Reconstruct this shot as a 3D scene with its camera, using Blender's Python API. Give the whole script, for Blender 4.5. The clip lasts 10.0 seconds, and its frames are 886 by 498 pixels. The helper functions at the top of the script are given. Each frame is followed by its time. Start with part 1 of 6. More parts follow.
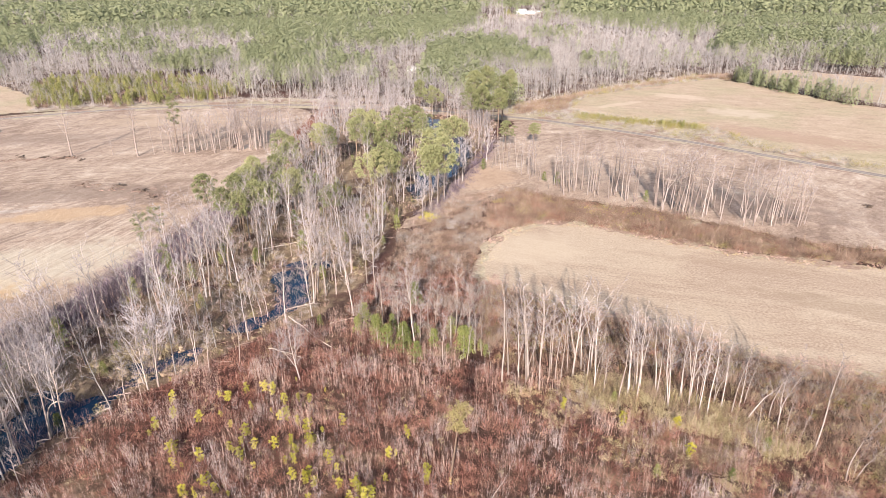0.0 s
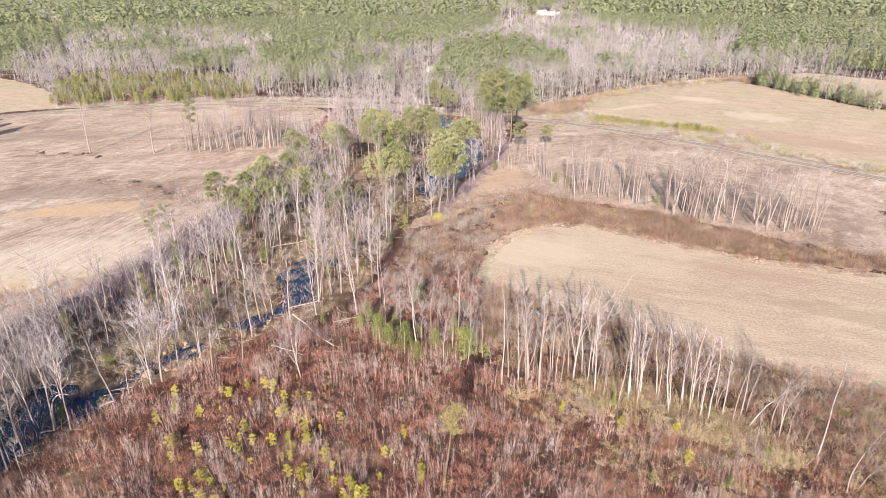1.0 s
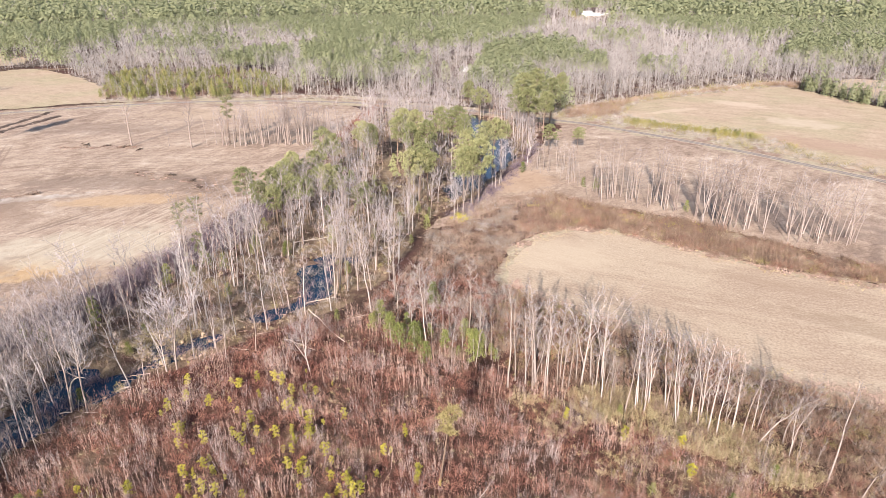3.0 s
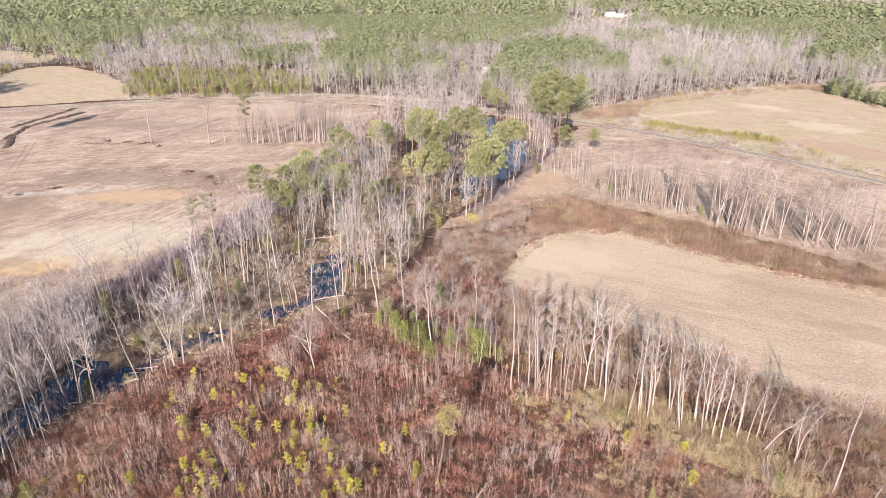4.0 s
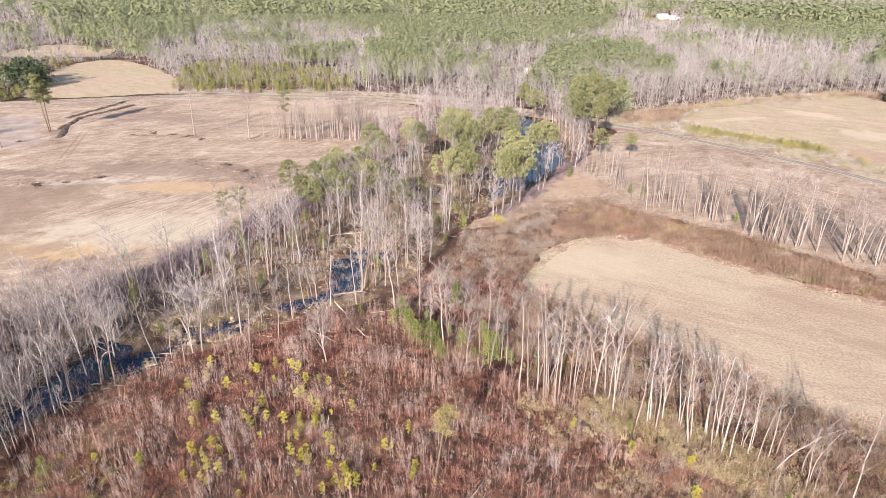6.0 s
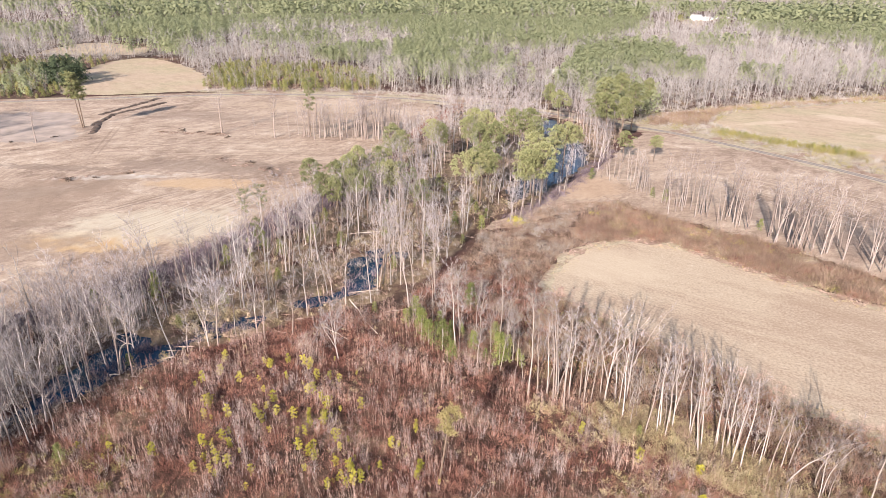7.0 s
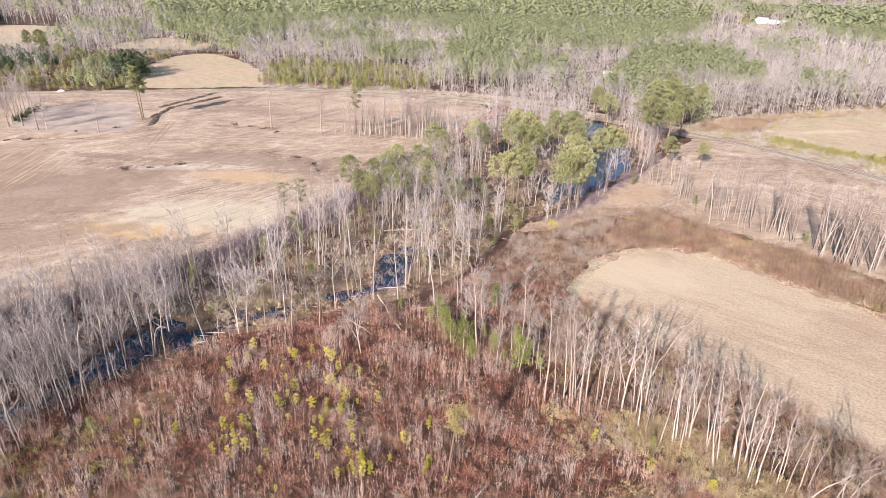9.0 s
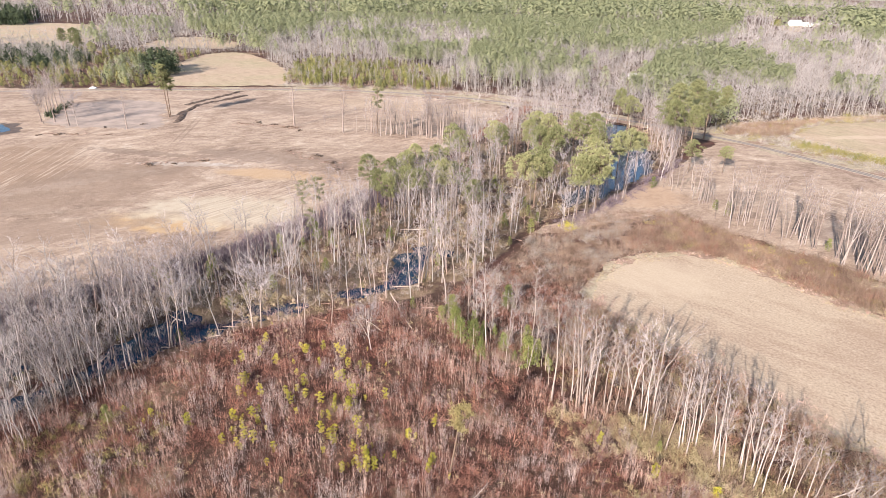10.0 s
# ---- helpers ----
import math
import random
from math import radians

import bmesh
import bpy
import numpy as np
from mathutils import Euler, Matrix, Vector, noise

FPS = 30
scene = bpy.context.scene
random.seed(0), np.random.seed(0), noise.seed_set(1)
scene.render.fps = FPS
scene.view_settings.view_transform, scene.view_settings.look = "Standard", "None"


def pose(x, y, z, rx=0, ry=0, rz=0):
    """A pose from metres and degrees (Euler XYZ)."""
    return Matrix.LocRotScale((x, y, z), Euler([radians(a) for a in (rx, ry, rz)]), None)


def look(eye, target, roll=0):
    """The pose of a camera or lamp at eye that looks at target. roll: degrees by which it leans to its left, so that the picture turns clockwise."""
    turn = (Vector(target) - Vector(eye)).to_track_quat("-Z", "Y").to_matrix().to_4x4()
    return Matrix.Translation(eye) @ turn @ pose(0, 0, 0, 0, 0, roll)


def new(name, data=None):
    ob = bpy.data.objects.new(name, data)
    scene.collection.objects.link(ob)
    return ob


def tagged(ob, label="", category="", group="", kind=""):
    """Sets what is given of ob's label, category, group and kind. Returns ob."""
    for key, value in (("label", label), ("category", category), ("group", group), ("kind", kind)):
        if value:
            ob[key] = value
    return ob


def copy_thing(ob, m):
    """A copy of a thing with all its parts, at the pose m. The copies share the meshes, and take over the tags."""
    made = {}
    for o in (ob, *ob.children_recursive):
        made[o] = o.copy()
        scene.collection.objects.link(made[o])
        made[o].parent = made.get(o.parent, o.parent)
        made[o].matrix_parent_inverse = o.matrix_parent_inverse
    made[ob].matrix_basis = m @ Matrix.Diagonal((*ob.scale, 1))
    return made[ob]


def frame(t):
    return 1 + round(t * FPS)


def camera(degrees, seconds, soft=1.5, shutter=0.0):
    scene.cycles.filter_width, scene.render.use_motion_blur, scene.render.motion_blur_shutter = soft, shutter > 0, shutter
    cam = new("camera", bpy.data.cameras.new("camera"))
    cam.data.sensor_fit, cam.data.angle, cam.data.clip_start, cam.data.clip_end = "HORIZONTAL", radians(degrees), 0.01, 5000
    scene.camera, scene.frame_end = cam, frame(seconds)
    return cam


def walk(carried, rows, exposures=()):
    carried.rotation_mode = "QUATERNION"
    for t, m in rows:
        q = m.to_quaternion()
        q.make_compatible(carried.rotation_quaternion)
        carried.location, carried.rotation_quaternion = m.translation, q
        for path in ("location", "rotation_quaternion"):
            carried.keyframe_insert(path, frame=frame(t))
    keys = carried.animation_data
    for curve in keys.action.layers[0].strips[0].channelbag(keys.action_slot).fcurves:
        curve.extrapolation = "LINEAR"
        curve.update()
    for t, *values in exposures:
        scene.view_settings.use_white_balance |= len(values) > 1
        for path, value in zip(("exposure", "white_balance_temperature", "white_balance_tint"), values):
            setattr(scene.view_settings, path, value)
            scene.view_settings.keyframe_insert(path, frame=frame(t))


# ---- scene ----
from mathutils.geometry import delaunay_2d_cdt

cam = camera(71.4, 10.0, soft=0.6)
PATH = [
    (0, (1.614, -1.602, 69.53), (1.597, 0.233, 68.734), -0.8),
    (0.5, (3.118, -1.569, 69.532), (3.073, 0.266, 68.737), -0.7),
    (1, (4.567, -1.55, 69.593), (4.494, 0.284, 68.799), -0.6),
    (1.5, (5.899, -1.519, 69.676), (5.795, 0.314, 68.882), -0.5),
    (2, (7.252, -1.466, 69.738), (7.118, 0.365, 68.944), -0.5),
    (2.5, (8.576, -1.344, 69.763), (8.41, 0.485, 68.969), -0.4),
    (4, (12.562, -0.893, 69.642), (12.302, 0.925, 68.849), -0.1),
    (4.5, (13.91, -0.712, 69.637), (13.619, 1.101, 68.845), -0.0),
    (5, (15.244, -0.515, 69.649), (14.921, 1.292, 68.857), 0.0),
    (5.5, (16.589, -0.258, 69.666), (16.233, 1.543, 68.873), 0.2),
    (7, (20.555, 0.463, 69.896), (20.078, 2.236, 69.102), 0.4),
    (7.5, (21.791, 0.629, 69.962), (21.275, 2.391, 69.168), 0.5),
    (8, (22.975, 0.728, 70.097), (22.421, 2.478, 69.302), 0.6),
    (8.5, (24.245, 0.829, 70.265), (23.655, 2.566, 69.469), 0.7),
    (9, (25.542, 0.946, 70.446), (24.915, 2.67, 69.649), 0.8),
    (9.5, (26.828, 1.064, 70.602), (26.165, 2.774, 69.805), 0.9),
    (10, (28.064, 1.121, 70.696), (27.367, 2.818, 69.899), 1.0),
]
walk(cam, [(t, look(eye, target, roll)) for t, eye, target, roll in PATH], exposures=[(0.0, 1.58, 6450, 15), (10.0, 1.57, 6450, 15)])

# ---- world and sun ----
SUN_HEIGHT = radians(23)
SUN_TURN = radians(186)
world = bpy.data.worlds.new("world")
scene.world = world
world.use_nodes = True
wn = world.node_tree
sky = wn.nodes.new("ShaderNodeTexSky")
sky.sky_type = 'NISHITA'
sky.sun_disc = False
sky.sun_elevation = SUN_HEIGHT
sky.sun_rotation = SUN_TURN
sky.air_density, sky.dust_density, sky.ozone_density = 1.0, 1.2, 1.5
wn.nodes["Background"].inputs["Strength"].default_value = 0.08
wn.links.new(sky.outputs["Color"], wn.nodes["Background"].inputs["Color"])
sun = new("sun", bpy.data.lights.new("sun", 'SUN'))
sun.data.energy = 4.9
sun.data.angle = radians(0.4)
sun.data.color = (1.0, 0.93, 0.84)
sun_from = Vector((math.sin(SUN_TURN) * math.cos(SUN_HEIGHT), math.cos(SUN_TURN) * math.cos(SUN_HEIGHT), math.sin(SUN_HEIGHT)))
sun.matrix_world = look(sun_from * 300, (0, 0, 0))


# ---- materials ----
class Nodes:
    """A small builder for one material."""

    def __init__(self, name, rough=0.9, specular=0.2):
        self.mat = bpy.data.materials.new(name)
        self.mat.use_nodes = True
        self.tree = self.mat.node_tree
        self.bsdf = self.tree.nodes["Principled BSDF"]
        self.bsdf.inputs["Roughness"].default_value = rough
        self.bsdf.inputs["Specular IOR Level"].default_value = specular
        self.coord = self.tree.nodes.new("ShaderNodeTexCoord").outputs["Object"]

    def link(self, a, b):
        self.tree.links.new(a, b)

    def mapped(self, scale=(1, 1, 1), turn=0.0, shift=(0, 0, 0)):
        n = self.tree.nodes.new("ShaderNodeMapping")
        n.vector_type = 'TEXTURE'
        n.inputs["Rotation"].default_value = (0, 0, radians(turn))
        n.inputs["Scale"].default_value = scale
        n.inputs["Location"].default_value = shift
        self.link(self.coord, n.inputs["Vector"])
        return n.outputs["Vector"]

    def noise(self, size, detail=4.0, rough=0.55, vector=None, distortion=0.0):
        n = self.tree.nodes.new("ShaderNodeTexNoise")
        n.inputs["Scale"].default_value = 1.0 / size
        n.inputs["Detail"].default_value = detail
        n.inputs["Roughness"].default_value = rough
        n.inputs["Distortion"].default_value = distortion
        self.link(vector if vector else self.coord, n.inputs["Vector"])
        return n.outputs["Fac"]

    def math(self, op, a, b=0.5, clamp=False):
        n = self.tree.nodes.new("ShaderNodeMath")
        n.operation, n.use_clamp = op, clamp
        for k, v in enumerate((a, b)):
            if isinstance(v, (int, float)):
                n.inputs[k].default_value = v
            else:
                self.link(v, n.inputs[k])
        return n.outputs[0]

    def span(self, v, lo, hi, to_lo=0.0, to_hi=1.0):
        n = self.tree.nodes.new("ShaderNodeMapRange")
        n.interpolation_type = 'SMOOTHSTEP'
        for key, val in (("From Min", lo), ("From Max", hi), ("To Min", to_lo), ("To Max", to_hi)):
            n.inputs[key].default_value = val
        self.link(v, n.inputs["Value"])
        return n.outputs["Result"]

    def ramp(self, fac, stops):
        n = self.tree.nodes.new("ShaderNodeValToRGB")
        el = n.color_ramp.elements
        while len(el) < len(stops):
            el.new(0.5)
        for e, (p, c) in zip(el, stops):
            e.position, e.color = p, (*c, 1)
        self.link(fac, n.inputs["Fac"])
        return n.outputs["Color"]

    def mix(self, fac, a, b, mode='MIX'):
        n = self.tree.nodes.new("ShaderNodeMix")
        n.data_type, n.blend_type = 'RGBA', mode
        for key, v in ((0, fac), (6, a), (7, b)):
            if isinstance(v, (int, float)):
                n.inputs[key].default_value = v
            elif isinstance(v, tuple):
                n.inputs[key].default_value = (*v, 1)
            else:
                self.link(v, n.inputs[key])
        return n.outputs[2]

    def attribute(self, name):
        n = self.tree.nodes.new("ShaderNodeAttribute")
        n.attribute_name = name
        return n.outputs["Fac"]

    def object_random(self):
        return self.tree.nodes.new("ShaderNodeObjectInfo").outputs["Random"]

    def spot(self, x, y, rx, ry, turn=0.0, ragged=0.5, size=6.0):
        """1 inside an uneven oval patch at x, y, 0 outside."""
        v = self.mapped((rx, ry, 50.0), turn, (x, y, 0))
        n = self.tree.nodes.new("ShaderNodeVectorMath")
        n.operation = 'LENGTH'
        self.link(v, n.inputs[0])
        d = self.math('ADD', n.outputs["Value"], self.math('MULTIPLY', self.math('SUBTRACT', self.noise(size, 5), 0.5), ragged * 2.5))
        return self.span(d, 1.05, 0.55)

    def bump(self, height, strength, distance):
        n = self.tree.nodes.new("ShaderNodeBump")
        n.inputs["Strength"].default_value = strength
        n.inputs["Distance"].default_value = distance
        self.link(height, n.inputs["Height"])
        self.link(n.outputs["Normal"], self.bsdf.inputs["Normal"])

    def done(self, color):
        self.link(color, self.bsdf.inputs["Base Color"])
        return self.mat


def plant_material(name, stops, size=0.6, rough=0.85, tint=True, through_light=0.0):
    """Leaves, twigs or bark: a ramp moved by grain and by a value per plant."""
    m = Nodes(name, rough)
    base = m.attribute("tint") if tint else m.object_random()
    grain = m.noise(size, 3)
    fac = m.math('ADD', m.math('MULTIPLY', base, 0.62), m.math('MULTIPLY', m.math('SUBTRACT', grain, 0.31), 0.9), clamp=True)
    col = m.ramp(fac, stops)
    if through_light:
        m.link(col, m.bsdf.inputs["Base Color"])
        t = m.tree.nodes.new("ShaderNodeBsdfTranslucent")
        m.link(col, t.inputs["Color"])
        s = m.tree.nodes.new("ShaderNodeMixShader")
        s.inputs["Fac"].default_value = through_light
        m.link(m.bsdf.outputs[0], s.inputs[1])
        m.link(t.outputs[0], s.inputs[2])
        m.link(s.outputs[0], m.tree.nodes["Material Output"].inputs["Surface"])
    return m.done(col)


def plain_material(name, color, rough=0.7, metal=0.0, vary=0.12, size=0.5):
    m = Nodes(name, rough, 0.35)
    m.bsdf.inputs["Metallic"].default_value = metal
    lo = tuple(c * (1 - vary) for c in color)
    hi = tuple(min(1, c * (1 + vary)) for c in color)
    return m.done(m.ramp(m.noise(size, 5), [(0.3, lo), (0.7, hi)]))


BARK_PALE = plant_material("pale_bark", [(0.0, (0.140, 0.108, 0.092)), (0.35, (0.232, 0.187, 0.164)), (0.75, (0.325, 0.276, 0.250)), (1.0, (0.440, 0.388, 0.358))], 0.9, tint=False)
BARK_BUFF = plant_material("buff_bark", [(0.0, (0.105, 0.078, 0.067)), (0.35, (0.175, 0.136, 0.119)), (0.75, (0.250, 0.205, 0.184)), (1.0, (0.345, 0.296, 0.270))], 0.9, tint=False)
BARK_TAN = plant_material("tan_bark", [(0.0, (0.115, 0.085, 0.072)), (0.5, (0.238, 0.189, 0.165)), (1.0, (0.375, 0.313, 0.281))], 0.9, tint=False)
BARK_GREY = plant_material("grey_bark", [(0.0, (0.149, 0.124, 0.116)), (0.5, (0.310, 0.266, 0.250)), (1.0, (0.483, 0.431, 0.409))], 0.8, tint=False)
TWIG_GREY = plant_material("grey_twigs", [(0.0, (0.130, 0.112, 0.113)), (0.5, (0.262, 0.232, 0.236)), (1.0, (0.440, 0.398, 0.408))], 1.5, tint=False)
BARK_PINE = plant_material("pine_bark", [(0.0, (0.072, 0.047, 0.033)), (0.6, (0.158, 0.112, 0.085)), (1.0, (0.245, 0.187, 0.148))], 0.5, tint=False)
NEEDLES = plant_material("pine_needles", [(0.0, (0.098, 0.104, 0.046)), (0.5, (0.185, 0.187, 0.088)), (1.0, (0.298, 0.285, 0.142))], 1.6, tint=False, through_light=0.15)
NEEDLES_YOUNG = plant_material("young_pine_needles", [(0.0, (0.17, 0.168, 0.028)), (0.5, (0.36, 0.33, 0.045)), (1.0, (0.54, 0.47, 0.085))], 0.5, tint=False, through_light=0.25)
NEEDLES_DRY = plant_material("thin_pine_needles", [(0.0, (0.173, 0.141, 0.064)), (0.5, (0.259, 0.215, 0.093)), (1.0, (0.331, 0.281, 0.136))], 0.5, tint=False, through_light=0.25)
LEAF_GREEN = plant_material("evergreen_leaves", [(0.0, (0.085, 0.100, 0.032)), (0.5, (0.175, 0.186, 0.060)), (1.0, (0.30, 0.29, 0.11))], 0.6, tint=False, through_light=0.25)
TWIG_RED = plant_material("red_brown_twigs", [(0.0, (0.075, 0.030, 0.023)), (0.4, (0.19, 0.08, 0.057)), (0.75, (0.31, 0.158, 0.115)), (1.0, (0.44, 0.28, 0.21))], 4.0)
# purple-grey twigs, darkened in colour for the treeline's bluish shade
TWIG_PURPLE_SHADE = plant_material("shaded_purple_grey_twigs", [(0.0, (0.058, 0.040, 0.049)), (0.5, (0.130, 0.096, 0.112)), (1.0, (0.240, 0.188, 0.208))], 3.0)
TWIG_DULL = plant_material("dull_grey_tan_twigs", [(0.0, (0.13, 0.106, 0.092)), (0.5, (0.27, 0.235, 0.21)), (1.0, (0.42, 0.382, 0.348))], 8.0)
TWIG_BROWN = plant_material("brown_twigs", [(0.0, (0.075, 0.048, 0.034)), (0.45, (0.185, 0.122, 0.088)), (0.8, (0.31, 0.222, 0.166)), (1.0, (0.45, 0.345, 0.265))], 4.0)
TWIG_TAN = plant_material("tan_twigs", [(0.0, (0.190, 0.116, 0.090)), (0.5, (0.370, 0.249, 0.200)), (1.0, (0.550, 0.414, 0.347))], 3.0)
TWIG_STEM = plant_material("pale_stems", [(0.0, (0.16, 0.112, 0.098)), (0.5, (0.33, 0.255, 0.232)), (1.0, (0.52, 0.435, 0.40))], 3.0)
GRASS_DRY = plant_material("dry_grass", [(0.0, (0.246, 0.179, 0.097)), (0.5, (0.384, 0.308, 0.174)), (1.0, (0.522, 0.447, 0.276))], 2.0, through_light=0.2)
SHRUB_OLIVE = plant_material("olive_shrub", [(0.0, (0.10, 0.085, 0.03)), (0.5, (0.21, 0.18, 0.06)), (1.0, (0.32, 0.27, 0.10))], 1.0)
LEAF_RUST = plant_material("rusty_leaves", [(0.0, (0.15, 0.075, 0.045)), (0.5, (0.28, 0.155, 0.10)), (1.0, (0.42, 0.27, 0.185))], 1.0)
# haze is put into this colour: paler, low contrast, strong translucency lifting shaded sides
HAZY_NEEDLES = plant_material("hazy_far_pine_needles", [(0.0, (0.195, 0.211, 0.118)), (0.5, (0.248, 0.262, 0.150)), (1.0, (0.310, 0.315, 0.184))], 9.0, through_light=0.5)
FAR_DARK = plant_material("dark_evergreen_needles", [(0.0, (0.022, 0.032, 0.018)), (0.5, (0.042, 0.055, 0.028)), (1.0, (0.08, 0.094, 0.045))], 9.0)
FAR_YOUNG = plant_material("far_young_pine_needles", [(0.0, (0.095, 0.098, 0.035)), (0.5, (0.175, 0.170, 0.060)), (1.0, (0.270, 0.245, 0.092))], 9.0, through_light=0.2)
FAR_TWIGS = plant_material("far_twigs", [(0.0, (0.135, 0.117, 0.110)), (0.5, (0.240, 0.214, 0.202)), (1.0, (0.362, 0.330, 0.312))], 14.0)


CLOD = plant_material("bank_soil", [(0.0, (0.22, 0.155, 0.10)), (0.5, (0.36, 0.265, 0.18)), (1.0, (0.50, 0.39, 0.28))], 0.6)


def forest_floor():
    m = Nodes("leaf_litter", 0.95)
    big, mid, fine = m.noise(38, 5), m.noise(5, 5), m.noise(0.6, 5, 0.7)
    f = m.math('ADD', m.math('MULTIPLY', mid, 0.55), m.math('MULTIPLY', fine, 0.45))
    brown = m.ramp(f, [(0.32, (0.032, 0.018, 0.013)), (0.5, (0.072, 0.041, 0.029)), (0.68, (0.135, 0.086, 0.059))])
    red = m.ramp(f, [(0.32, (0.032, 0.013, 0.010)), (0.5, (0.066, 0.027, 0.021)), (0.68, (0.110, 0.053, 0.040))])
    tan = m.ramp(f, [(0.32, (0.120, 0.073, 0.045)), (0.5, (0.203, 0.137, 0.087)), (0.68, (0.276, 0.200, 0.134))])
    col = m.mix(m.span(big, 0.46, 0.60), brown, red)
    col = m.mix(m.span(m.noise(21, 5, 0.6, m.mapped((1, 1, 1), 0, (90, 40, 0))), 0.54, 0.66), col, tan)
    litter = m.ramp(f, [(0.32, (0.110, 0.072, 0.042)), (0.5, (0.205, 0.146, 0.090)), (0.68, (0.320, 0.245, 0.165))])
    col = m.mix(m.math('MULTIPLY', m.attribute("glade"), m.span(m.noise(9, 5, 0.6), 0.34, 0.56)), col, litter)
    wet = m.attribute("wet")
    col = m.mix(m.math('MULTIPLY', wet, 0.85), col, (0.062, 0.051, 0.040))
    m.link(m.span(wet, 0.2, 1.0, 0.95, 0.45), m.bsdf.inputs["Roughness"])
    m.bump(m.math('ADD', fine, m.math('MULTIPLY', mid, 2.0)), 0.9, 0.25)
    return m.done(col)


def stubble():
    m = Nodes("stubble", 0.95)
    rows = m.noise(1.0, 4, 0.65, m.mapped((5.0, 0.9, 1), -24), 0.6)
    clods, big = m.noise(0.55, 6, 0.75), m.noise(20, 6, 0.65, m.mapped((2.6, 1, 1), -24), 0.8)
    f = m.math('ADD', m.math('MULTIPLY', rows, 0.2), m.math('MULTIPLY', clods, 0.8))
    straw = m.ramp(f, [(0.36, (0.245, 0.180, 0.124)), (0.48, (0.338, 0.260, 0.184)), (0.62, (0.440, 0.354, 0.262))])
    bare = m.ramp(f, [(0.36, (0.200, 0.138, 0.097)), (0.5, (0.292, 0.213, 0.151)), (0.64, (0.392, 0.304, 0.224))])
    col = m.mix(m.math('MULTIPLY', m.span(big, 0.45, 0.60), 0.8), straw, bare)
    litter = m.span(m.noise(0.9, 3, 0.5, m.mapped((2.2, 1, 1), -24)), 0.66, 0.74)
    col = m.mix(m.math('MULTIPLY', litter, 0.45), col, (0.52, 0.44, 0.33))
    for spot, amount, c in ((m.spot(25, 158, 17, 14, 0, 0.5, 9), 0.5, (0.424, 0.340, 0.244)), (m.spot(96, 121, 30, 5, -24, 0.9), 0.4, (0.199, 0.139, 0.093)), (m.spot(72, 147, 30, 3, -24, 0.9), 0.3, (0.231, 0.157, 0.107))):
        col = m.mix(m.math('MULTIPLY', spot, amount), col, c)
    m.bump(f, 0.6, 0.16)
    return m.done(col)


